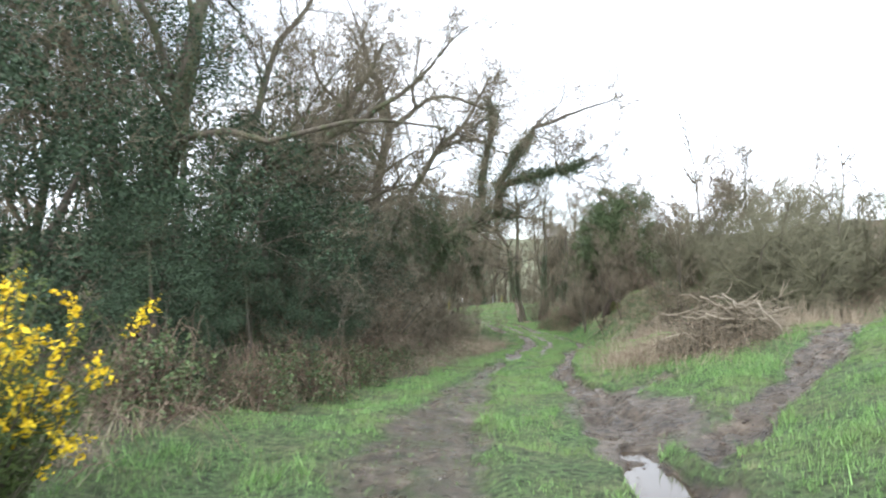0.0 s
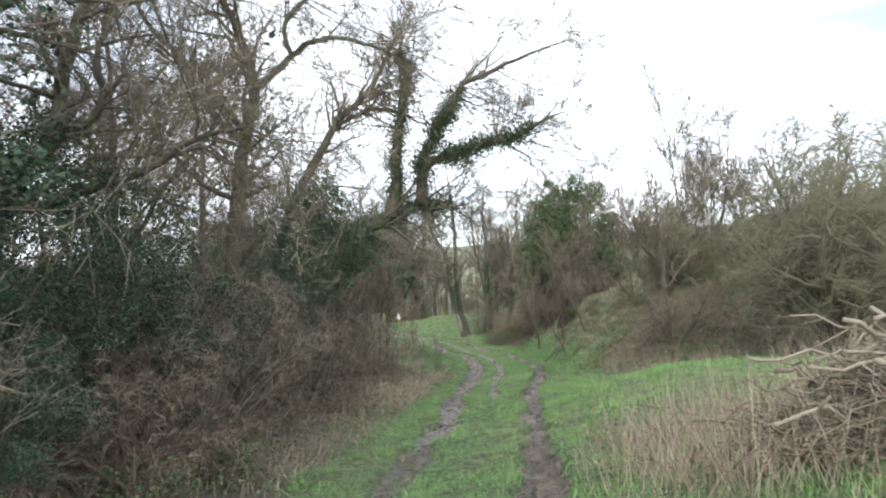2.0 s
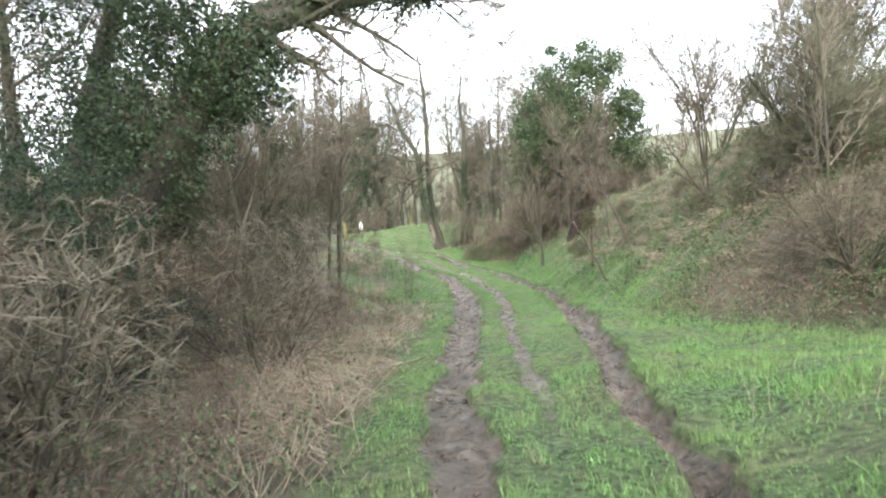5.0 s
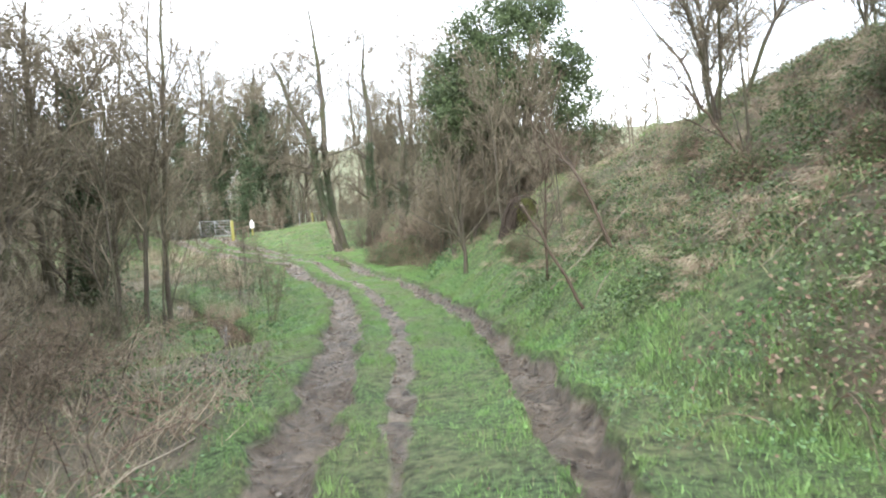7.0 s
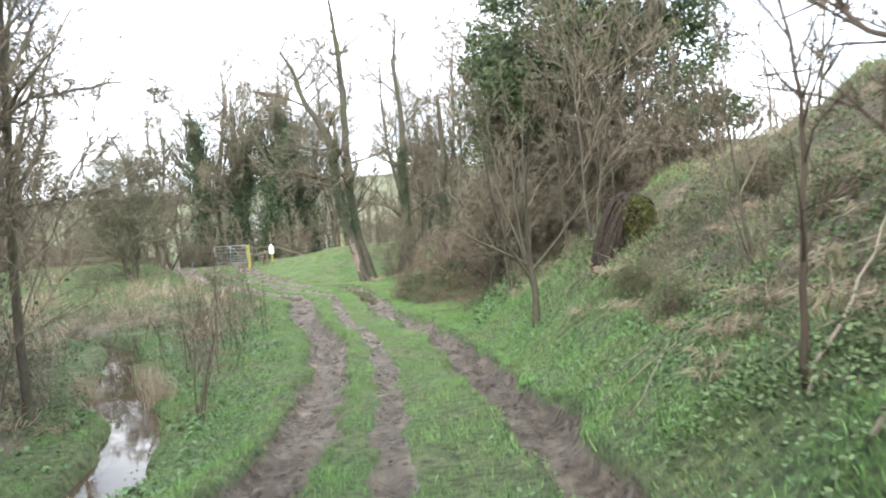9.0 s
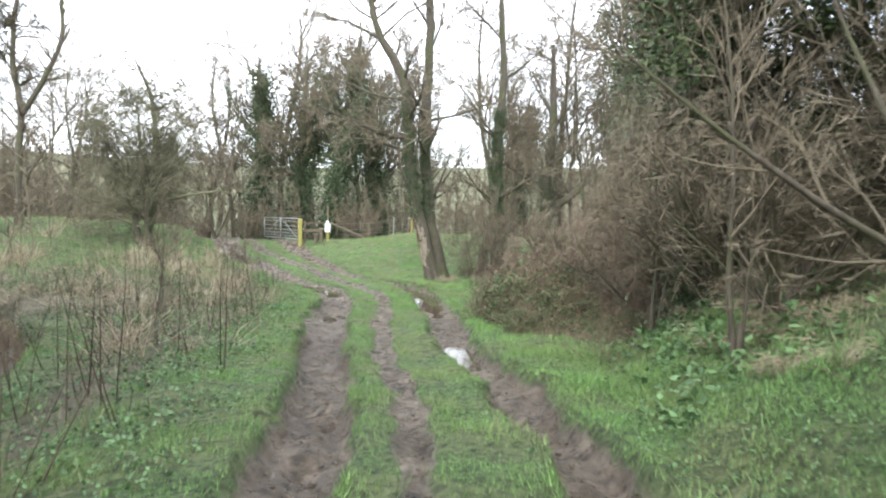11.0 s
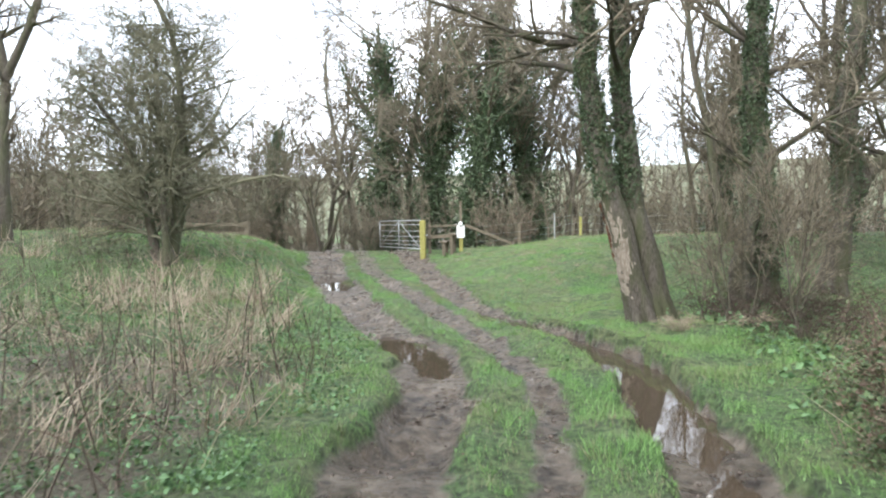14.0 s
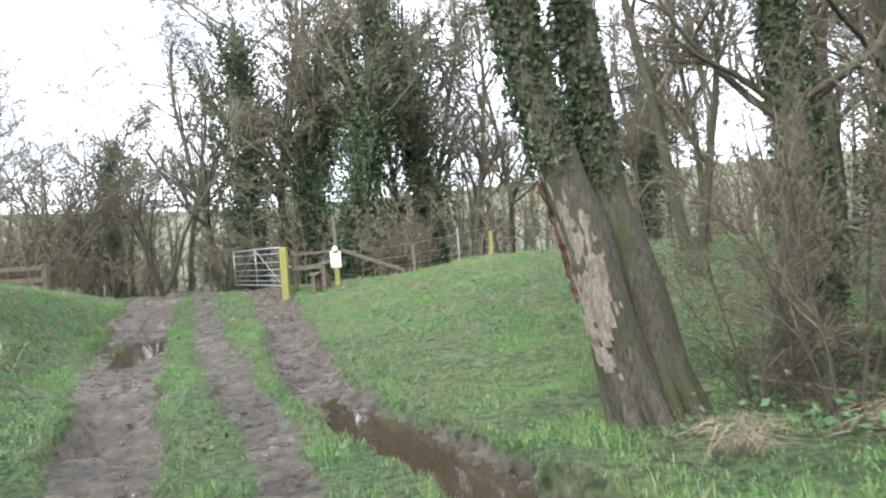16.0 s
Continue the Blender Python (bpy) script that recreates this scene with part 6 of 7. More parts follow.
def stump():
    """A leaning broken stump: ragged dark splinters, a mossy flank and a dark rotten lip along its top."""
    rng = np.random.default_rng(72)
    e = thing("tree_stump", "dark rotten tree stump with mossy flank on the bank", "stump", (9.6, 40.7))
    wood, moss, lip = Acc(), Acc(), Acc()
    for a in np.arange(0, 12.56, 0.5):
        o = np.array([math.cos(a) * 0.15, math.sin(a) * 0.15, 0]) * rng.uniform(0.45, 1.15)
        h = rng.uniform(0.55, 1.1)
        tube(wood, [o * 1.15 + [-0.10, 0, -0.4], o * 1.05 + [-0.04, 0, 0.1], o + [0.12, 0.02, h * 0.6], o * 0.9 + [0.24, 0.03, h * 0.85], o * 0.7 + [0.34, 0.03, h]], rng.uniform(0.8, 1.2) * np.array([0.07, 0.058, 0.05, 0.038, 0.008]), 7, True)
    tube(wood, [(0.48, 0.10, -0.2), (0.48, 0.10, 0.5), (0.52, 0.10, 0.82)], [0.27, 0.26, 0.16], 13, True)
    for dz, dy in ((0.0, 0.0), (0.05, 0.12), (-0.05, -0.06)):
        s = np.linspace(0, 1, 9)
        line = np.stack([0.22 + 0.7 * s, 0.12 + dy + 0.1 * s, 0.90 + dz + 0.10 * np.sin(s * 3.1) - 0.04 * s], -1) + rng.normal(0, 0.02, (9, 3))
        tube(lip, line, np.array([0.03, 0.04, 0.05, 0.04, 0.045, 0.035, 0.03, 0.02, 0.008]), 7, True)
    n = 6500
    u = rng.normal(0, 1, (n, 3))
    u /= np.linalg.norm(u, axis=1)[:, None]
    lump = 0.72 + 0.5 * value_noise(u[:, 0] * 3, u[:, 1] * 3 + u[:, 2] * 3, 0.7, 72)
    leaves(moss, u * np.array([0.33, 0.28, 0.44]) * (lump * rng.uniform(0.88, 1.04, n))[:, None] + [0.50, 0.02, 0.56], 0.020, rng)
    rotten = material("rotten_wood", (0.010, 0.008, 0.006), (0.070, 0.054, 0.040), 16, 0.95, 0.9)
    part("wood", wood.mesh("wood", rotten), e)
    part("lip", lip.mesh("lip", rotten), e, "crumbling dark rotten edge")
    part("moss", moss.mesh("moss", material("olive_moss", (0.040, 0.048, 0.014), (0.160, 0.165, 0.052), 8, 0.9, 0.0, island=0.6), False), e, "olive green moss cover")


stump()


def fallen_stick(at, to, r, label="pale fallen stick lying on the bank"):
    a = np.array([*at, float(ground_z(*at)) + r])
    b = np.array([*to, float(ground_z(*to)) + r])
    rng = np.random.default_rng(int(abs(a[0] * 100 + a[1] * 37)))
    e = new("fallen_stick")
    tagged(e, label, "stick", "fallen sticks")
    e.location = a
    acc = Acc()
    f = np.linspace(0, 1, 9)[:, None]
    pts = (b - a) * f + rng.normal(0, 0.03, (9, 3)) * [1, 1, 0.3]
    z = np.array([float(ground_z(a[0] + p[0], a[1] + p[1])) - a[2] for p in pts])
    pts[:, 2] = np.maximum(pts[:, 2], z + r)
    tube(acc, pts, np.linspace(r, r * 0.45, 9), 6, True)
    part("stem", acc.mesh("stem", CUT_WOOD), e)


for a, b, r in (((7.4, 31.3), (8.7, 32.2), 0.009), ((7.6, 33.2), (9.9, 33.8), 0.02), ((7.9, 34.0), (9.6, 35.1), 0.016), ((0.6, 24.0), (2.4, 25.8), 0.025), ((1.2, 26.5), (2.6, 29.2), 0.02), ((8.4, 50.2), (10.6, 51.0), 0.025), ((7.3, 36.2), (8.9, 36.0), 0.009), ((7.6, 36.6), (9.2, 35.8), 0.007), ((7.5, 35.7), (8.8, 36.6), 0.008), ((9.1, 61.0), (8.0, 60.4), 0.02), ((8.2, 62.2), (9.3, 61.2), 0.025)):
    fallen_stick(a, b, r)
stick_rng = np.random.default_rng(77)
for _ in range(26):
    a = np.array([stick_rng.uniform(8.2, 12.0), stick_rng.uniform(23.5, 37.0)])
    way, size = stick_rng.uniform(0, 6.283), stick_rng.uniform(0.5, 1.5)
    fallen_stick(tuple(a), (a[0] + math.cos(way) * size, a[1] + math.sin(way) * size), stick_rng.uniform(0.006, 0.014))


def leaning_sapling(line, r, seed, label, tip=False, mat=DARK_STEM):
    """A slender stem along a crooked line from its foot, with a few side twigs; tip: snapped off, with pale splintered wood."""
    rng = np.random.default_rng(seed)
    p = np.array(line, float)
    p[0, 2] = float(ground_z(p[0, 0], p[0, 1])) - 0.05
    e = new("leaning_sapling")
    tagged(e, label, "sapling", "leaning bank saplings")
    e.location = p[0]
    p = p - p[0]
    f = np.linspace(0, len(p) - 1, 14)
    pts = np.stack([np.interp(f, range(len(p)), p[:, a]) for a in range(3)], -1)
    pts[1:-1] = (pts[:-2] + 2 * pts[1:-1] + pts[2:]) / 4 + rng.normal(0, 0.012, (12, 3))
    stem, fine = Acc(), Acc()
    tube(stem, pts, np.linspace(r, r * (0.75 if tip else 0.3), 14), 8, True)
    k = habit(levels=3, kids=(5, 5), ratio=(0.45, 0.5), angle=(0.4, 1.1), wob=0.12, start=(0.25, 0.1), up=(0.02, 0.02), twig=0.004, split=4, tip=0.3, seg=0.2)
    for _ in range(4 if tip else 9):
        i = rng.integers(4, 14)
        grow(rng, fine, fine, pts[i], tilt_from(rng, unit(pts[-1] - pts[0]), rng.uniform(0.4, 1.0)), rng.uniform(0.4, 1.1), r * 0.35, 0, k)
    part("stem", stem.mesh("stem", mat), e)
    part("twig", fine.mesh("twig", mat), e, "thin bare twigs")
    if tip:
        end, sp = unit(pts[-1] - pts[-3]), Acc()
        for _ in range(7):
            o = rng.normal(0, r * 0.45, 3)
            tube(sp, [pts[-1] + o - end * 0.02, pts[-1] + o + end * rng.uniform(0.03, 0.10) + rng.normal(0, 0.012, 3)], [r * 0.4, r * 0.08], 4, True)
        part("break", sp.mesh("break", BARE_WOOD), e, "pale splintered break")


leaning_sapling([(7.36, 31.45, -1.4), (7.17, 31.68, -0.85), (6.97, 31.9, -0.33), (6.82, 32.11, 0.05)], 0.025, 73, "leaning snapped sapling with a pale broken top", True)
leaning_sapling([(8.48, 32.65, -0.8), (8.36, 32.95, -0.2), (8.21, 33.26, 0.43), (8.23, 33.9, 0.76), (8.1, 34.3, 1.5)], 0.033, 74, "crooked dark sapling leaning out from the bank")
leaning_sapling([(7.95, 34.1, -1.2), (7.9, 34.0, -0.5), (7.98, 34.0, 0.3), (7.9, 34.1, 1.1)], 0.026, 75, "thin upright dark sapling growing on the bank")
leaning_sapling([(9.99, 31.53, 0.2), (9.75, 31.7, 0.8), (9.5, 31.9, 1.3), (9.2, 32.2, 2.0)], 0.030, 76, "crooked dark sapling leaning out from the bank")
for line, seed in (([(-1.62, 11.0, 0), (-1.56, 11.0, 0.8), (-1.66, 11.0, 1.5)], 78), ([(-2.28, 11.0, 0), (-2.40, 11.0, 0.8), (-2.14, 11.0, 1.2)], 80)):
    leaning_sapling(line, 0.007, seed, "pale thin sapling rising from dead brambles", mat=PALE_LIMB)


def bramble_mound(seed, rx, rz, at):
    """A heap of bramble: arching canes under a skin of dark green and dead leaves, uneven, with gaps."""
    rng = np.random.default_rng(seed)
    canes, lf, dead = Acc(), Acc(), Acc()

    def skin(n, deep):
        u = rng.normal(0, 1, (n, 3))
        u[:, 2] = np.abs(u[:, 2])
        u /= np.linalg.norm(u, axis=1)[:, None]
        lump = 0.55 + 0.75 * value_noise(u[:, 0] * 3 + 5, u[:, 1] * 3 + u[:, 2] * 4, 0.8, seed)
        return u, u * np.array([rx, rx, rz]) * (lump * rng.uniform(deep, 1.0, n) ** 0.6)[:, None]

    for _ in range(46):
        a, r, reach, h = rng.uniform(0, 6.283), rng.uniform(0, 0.7) * rx, rng.uniform(0.4, 1.1) * rx, rng.uniform(0.6, 1.25) * rz
        p, d, s = np.array([math.cos(a * 3) * r, math.sin(a * 3) * r, -0.05]), np.array([math.cos(a), math.sin(a), 0]), np.linspace(0, 1, 8)[:, None]
        tube(canes, p + d * s * reach + np.array([0, 0, 1]) * h * 4 * s * (1 - s * rng.uniform(0.75, 0.98)) * 0.9 + np.cumsum(rng.normal(0, 0.015, (8, 3)), axis=0), np.linspace(0.006, 0.002, 8), 4)
    _, q = skin(1500, 0.2)
    d = rng.normal(0, 1, (1500, 3)) * [1, 1, 0.6]
    d /= np.linalg.norm(d, axis=1)[:, None]
    spikes(canes, q, q + d * rng.uniform(0.08, 0.4, (1500, 1)), rng.uniform(0.0015, 0.004, 1500))
    _, q = skin(3600, 0.5)
    keep = value_noise(q[:, 0] + 9, q[:, 1] + q[:, 2] * 0.8, 0.35, seed + 1) > 0.42
    leaves(lf, q[keep], 0.030, rng, 0.3)
    _, q = skin(1700, 0.35)
    leaves(dead, q, 0.026, rng, 0.2)
    return plant("bramble_mound", [("cane_tangle", canes.mesh("cane_tangle", CANE), "arching brown canes"), ("foliage", lf.mesh("foliage", BRAMBLE, False), "dark green leaves"), ("dead_foliage", dead.mesh("dead_foliage", BRACKEN, False), "pinkish-brown dead leaves")],
                 "heaped brambles with dark green and brown leaves", "bramble", "heaped brambles", at, 0, 1.0, sink=0.03)


mound = bramble_mound(91, 0.95, 1.1, (8.35, 51.6))
for i, (x, y, s) in enumerate([(8.1, 50.4, 0.5), (8.15, 53.0, 0.95), (8.9, 52.4, 1.25), (8.3, 54.5, 0.85), (9.0, 54.2, 1.15), (9.0, 50.9, 0.75), (8.7, 56.0, 0.8), (9.6, 49.8, 0.5), (9.3, 57.4, 0.7),
                               (8.9, 33.6, 0.42), (9.5, 31.0, 0.5), (9.2, 28.6, 0.45), (10.4, 33.4, 0.5), (10.4, 29.4, 0.5), (9.9, 36.0, 0.45), (8.6, 36.8, 0.4), (10.2, 26.4, 0.55), (9.2, 39.0, 0.4), (10.6, 38.2, 0.5), (-2.4, 8.6, 0.7), (-1.9, 9.9, 0.75), (-1.5, 11.3, 0.65), (-1.3, 12.8, 0.6), (-3.1, 7.4, 0.8), (-1.0, 14.6, 0.5), (-2.6, 10.8, 0.8)]):
    again(mound, (x, y), i * 67, s)


# ---------------------------------------------------------------- undergrowth
def scatter(rng, n, x0, x1, y0, y1, keep):
    x, y = rng.uniform(x0, x1, n), rng.uniform(y0, y1, n)
    k = rng.uniform(0, 1, n) < keep(x, y)
    return x[k], y[k]


def stuff(name, acc, mat, label, category, smooth=False):
    return tagged(new(name, acc.mesh(name, mat, smooth)), label, category, kind="stuff")


def arcs(acc, rng, x, y, length, r, sag=0.5, lift=0.9):
    """Arching canes that start on the ground."""
    for a, b in zip(x, y):
        z = float(ground_z(a, b))
        t = rng.uniform(0, 6.283)
        ln = length * rng.uniform(0.5, 1.3)
        d = np.array([math.cos(t), math.sin(t), 0])
        s = np.linspace(0, 1, 7)[:, None]
        pts = np.array([a, b, z]) + d * ln * s * 0.8 + np.array([0, 0, 1.0]) * ln * (lift * s - (lift * 0.5 + sag) * s ** 2) * rng.uniform(0.5, 1.1)
        tube(acc, pts + rng.normal(0, 0.012, pts.shape), np.linspace(r, r * 0.4, 7), 3)


def undergrowth():
    rng = np.random.default_rng(81)
    lf, br, st, cn = Acc(), Acc(), Acc(), Acc()

    def left_cover(x, y):
        dry = np.where((y > 35) & (y < 54), smoothstep(0.6, 1.2, np.abs(x - along(STREAM, y))) * np.where((x > along(STREAM, y)) & (y < 47), 0.15, 1), 1)
        low = 1 - 0.8 * smoothstep(31.5, 33, y) * smoothstep(40, 38, y) * smoothstep(0.8, 1.6, x)
        return litter_at(x, y) * np.where(x < along(LINE_M, y), 1, 0) * dry * low

    def right_cover(x, y):
        return litter_at(x, y) * np.where(x > along(LINE_M, y), 1, 0)

    patch = lambda x, y, s, seed: smoothstep(0.35, 0.65, value_noise(x, y, s, seed))
    # bramble canes and stems
    x, y = scatter(rng, 5200, -6, 5, 4, 58, lambda x, y: left_cover(x, y) * np.interp(y, [4, 14, 40, 48, 58], [0.7, 0.9, 0.9, 0.45, 0.3]))
    arcs(cn, rng, x, y, 1.15, 0.007)
    x, y = scatter(rng, 3600, 6.5, 13, 19, 48, lambda x, y: right_cover(x, y))
    arcs(cn, rng, x, y, 0.75, 0.0048)
    x, y = scatter(rng, 420, 3.0, 5.2, 10.6, 15.0, lambda x, y: smoothstep(1.8, 0.6, np.hypot((x - 4.2) / 1.2, (y - 12.6) / 1.6)))
    arcs(cn, rng, x, y, 0.9, 0.004, 0.2, 1.2)
    # leaves on them
    x, y = scatter(rng, 120000, -6, 5, 4, 62, lambda x, y: left_cover(x, y) * patch(x, y, 1.6, 4) * 0.9)
    z = ground_z(x, y) + rng.gamma(2.0, 0.14, len(x))
    leaves(lf, np.stack([x, y, z], -1), 0.024, rng, 0.35)
    x, y = scatter(rng, 130000, 6.3, 14, 22, 56, lambda x, y: (0.25 + right_cover(x, y)) * np.interp(y, [33, 38, 48, 52], [1, 0.3, 0.3, 1]) * smoothstep(0.35, 1.0, along(CREST, y) - land(x, y)) * (x > along(TOE, y) + 0.2) * patch(x, y, 1.3, 6) * 0.95)
    z = ground_z(x, y) + rng.gamma(2.0, 0.07, len(x))
    leaves(lf, np.stack([x, y, z], -1), 0.024, rng, 0.35)
    x, y = scatter(rng, 26000, -5, 5, 40, 64, lambda x, y: left_cover(x, y) * patch(x, y, 1.2, 8) * 0.8)
    z = ground_z(x, y) + rng.gamma(2.0, 0.06, len(x))
    leaves(lf, np.stack([x, y, z], -1), 0.028, rng, 0.5)
    # dead bracken
    x, y = scatter(rng, 26000, -6, 4, 4, 34, lambda x, y: left_cover(x, y) * patch(x, y, 1.9, 14))
    z = ground_z(x, y) + rng.gamma(1.6, 0.16, len(x))
    leaves(br, np.stack([x, y, z], -1), 0.022, rng, 0.2)
    x, y = scatter(rng, 40000, 6, 14, 19, 47, lambda x, y: right_cover(x, y) * patch(x, y, 1.5, 15))
    z = ground_z(x, y) + rng.gamma(1.6, 0.08, len(x))
    leaves(br, np.stack([x, y, z], -1), 0.022, rng, 0.2)
    x, y = scatter(rng, 36000, 6.5, 15, 16.5, 29, lambda x, y: right_cover(x, y))
    leaves(br, np.stack([x, y, ground_z(x, y) + rng.gamma(1.8, 0.10, len(x))], -1), 0.026, rng, 0.2)
    x, y = scatter(rng, 1100, 6.5, 14, 17, 28, lambda x, y: right_cover(x, y))
    arcs(cn, rng, x, y, 0.9, 0.005)
    # heap of dead fern and sticks by the thicket
    n = 16000
    u = np.clip(rng.normal(0, 1, (n, 3)), -2, 2) * [0.6, 0.85, 0.34]
    x, y = 9.3 + u[:, 0], 52.0 + u[:, 1]
    heap = 0.7 * np.exp(-(u[:, 0] / 0.9) ** 2 - (u[:, 1] / 1.4) ** 2) * (0.7 + 0.6 * value_noise(x, y, 0.5, 71))
    z = ground_z(x, y) + heap * rng.uniform(0.2, 1, n) + 0.02
    pos = np.stack([x, y, z], -1)
    leaves(br, pos[:9000], 0.024, rng, 0.2)
    d = rng.normal(0, 1, (4200, 3)) * [1, 1, 0.45]
    d /= np.linalg.norm(d, axis=1)[:, None]
    spikes(cn, pos[9000:13200], pos[9000:13200] + d * rng.uniform(0.12, 0.6, (4200, 1)), rng.uniform(0.003, 0.008, 4200))
    leaves(lf, pos[13200:] + [0, 0, 0.02], 0.03, rng, 0.3)
    d = rng.normal(0, 1, (2600, 3)) * [1, 1, 0.4]
    spikes(st, pos[:2600] + [0, 0, 0.03], pos[:2600] + d * rng.uniform(0.05, 0.25, (2600, 1)) + [0, 0, 0.03], rng.uniform(0.003, 0.008, 2600))
    # leafy mounds on the bank
    x, y = scatter(rng, 340, 7, 13.5, 22.5, 49, lambda x, y: (x > along(TOE, y) + 0.5) * 0.8 * np.interp(y, [32, 36], [1, 0.5]) * smoothstep(0.35, 1.0, along(CREST, y) - land(x, y)))
    for a, b in zip(x, y):
        m = rng.integers(140, 320)
        r = rng.uniform(0.22, 0.5)
        w = rng.normal(0, 1, (m, 3))
        w /= np.linalg.norm(w, axis=1)[:, None]
        w[:, 2] = np.abs(w[:, 2]) * 0.7
        px, py = a + w[:, 0] * r, b + w[:, 1] * r
        leaves(lf, np.stack([px, py, ground_z(px, py) + w[:, 2] * r * rng.uniform(0.5, 1, m) + 0.02], -1), 0.024, rng, 0.3)

    # dark bramble mounds by the thicket
    x, y = scatter(rng, 90, 7.7, 10.2, 49.6, 57.6, lambda x, y: right_cover(x, y))
    for a, b in zip(x, y):
        m = rng.integers(120, 300)
        r = rng.uniform(0.25, 0.55)
        w = rng.normal(0, 1, (m, 3))
        w /= np.linalg.norm(w, axis=1)[:, None]
        w[:, 2] = np.abs(w[:, 2]) * 0.85
        px, py = a + w[:, 0] * r, b + w[:, 1] * r
        leaves(lf, np.stack([px, py, ground_z(px, py) + w[:, 2] * r * rng.uniform(0.4, 1, m) + 0.02], -1), 0.026, rng, 0.2)
    x, y = scatter(rng, 1500, 7.7, 11.0, 49.4, 58.0, lambda x, y: right_cover(x, y))
    arcs(cn, rng, x, y, 0.8, 0.004)

    # straw-coloured dead grass tufts and stalks
    def stalks(n, x0, x1, y0, y1, keep, h, r=0.005, spread=0.5):
        x, y = scatter(rng, n, x0, x1, y0, y1, keep)
        m = len(x)
        base = np.stack([x, y, ground_z(x, y) - 0.02], -1)
        w = rng.normal(0, spread, (m, 2))
        ln = h * rng.uniform(0.4, 1.3, m)
        tip = base + np.stack([w[:, 0] * ln, w[:, 1] * ln, ln * rng.uniform(0.6, 1, m)], -1)
        spikes(st, base, tip, np.full(m, r))

    stalks(30000, -6, 5, 4, 64, lambda x, y: left_cover(x, y) * patch(x, y, 1.4, 24) * np.interp(y, [36, 42], [0.8, 0.25]), 0.5, 0.004)
    stalks(7000, -3, 3, 3, 16, lambda x, y: left_cover(x, y) * 0.8, 0.5, 0.004)
    stalks(9000, 2.6, 8, 9, 24, lambda x, y: smoothstep(2.5, 0.3, np.hypot((x - 4.6) / 1.6, y - 12.3)) * 0.9 + 0.45 * smoothstep(1.6, 0.2, np.hypot((x - 7.5) / 2.4, (y - 20.5) / 0.8)), 0.7, 0.0035, 0.28)
    stalks(800, 2.9, 4.6, 10.4, 13.6, lambda x, y: smoothstep(0.45, 0.7, value_noise(x, y, 0.4, 26)), 0.5, 0.0035, 0.4)
    stalks(420, 3.1, 4.5, 11.0, 14.5, lambda x, y: 0.8, 1.0, 0.004, 0.22)
    stalks(20000, 6, 15, 22, 50, lambda x, y: right_cover(x, y) * patch(x, y, 1.1, 25), 0.26, 0.0035, 1.0)
    stalks(2600, -5, 3.6, 44, 60, lambda x, y: left_cover(x, y) * smoothstep(0.6, 0.72, value_noise(x, y, 0.7, 28)), 0.75, 0.007, 0.30)
    stalks(2200, 5.2, 8.4, 11.6, 15.0, lambda x, y: smoothstep(1.6, 0.2, np.abs(y - 13.3)) * 0.8, 0.75, 0.004, 0.2)
    stalks(420, 0.2, 2.4, 20, 30, lambda x, y: left_cover(x, y), 0.9, 0.005, 0.6)
    stalks(5000, 7.6, 11, 47, 56, lambda x, y: right_cover(x, y) * 0.6, 0.5, 0.005, 0.9)
    def tussocks(n, x0, x1, y0, y1, keep, h, straws=26, drift=0.0):
        """Drooping tufts of dead grass."""
        x, y = scatter(rng, n, x0, x1, y0, y1, keep)
        m = len(x)
        c = np.repeat(np.stack([x, y, ground_z(x, y)], -1), straws, axis=0)
        k = len(c)
        a = rng.uniform(0, 6.283, k)
        ln = h * rng.uniform(0.5, 1.3, k) * np.repeat(rng.uniform(0.5, 1.3, m), straws)
        out = rng.uniform(0.3, 1.0, k) * ln
        base = c + np.stack([np.cos(a), np.sin(a), np.zeros(k)], -1) * rng.uniform(0, 0.09, (k, 1))
        mid = base + np.stack([np.cos(a) * out * 0.5, np.sin(a) * out * 0.5, ln * 0.62], -1)
        mid[:, 0] -= drift * ln * 0.35
        tip = base + np.stack([np.cos(a) * out * 1.25 - drift * ln, np.sin(a) * out * 1.25, ln * rng.uniform(0.0, 0.5, k) - drift * ln * 0.55], -1)
        mid += rng.normal(0, 0.02, (k, 3))
        slivers(st, base, mid + (mid - base) * 0.15, np.full(k, 0.0045))
        slivers(st, mid - (mid - base) * 0.2, tip, np.full(k, 0.0035))
        slivers(st, mid - (mid - base) * 0.4, tip + rng.normal(0, 0.06, (k, 3)), np.full(k, 0.003))

    tussocks(800, 7, 14, 22, 50, lambda x, y: (x > along(TOE, y) + 0.8) * smoothstep(0.3, 0.6, value_noise(x, y, 2.5, 29)), 0.32, 34)
    tussocks(360, 7.0, 13, 26, 50, lambda x, y: (x > along(TOE, y) + 0.8) * smoothstep(0.4, 0.58, value_noise(x, y, 1.4, 30)), 0.26, 40, 0.28)
    tussocks(6, 7.4, 9.2, 60.2, 61.4, lambda x, y: 0.9, 0.34, 40)
    tussocks(420, -10, 14, 60, 77, lambda x, y: (1 - litter_at(x, y)) * (rut_depth(x, y)[1] < 0.1) * smoothstep(1.0, 2.0, np.minimum(np.abs(x - along(LINE_L, y)), np.abs(x - along(LINE_R, y)))), 0.16, 16)
    x, y = scatter(rng, 5000, -8, 13, 4, 77, lambda x, y: 0.7 * (rut_depth(x, y)[1] < 0.3))
    leaves(br, np.stack([x, y, ground_z(x, y) + 0.03], -1), 0.016, rng, 0.6)
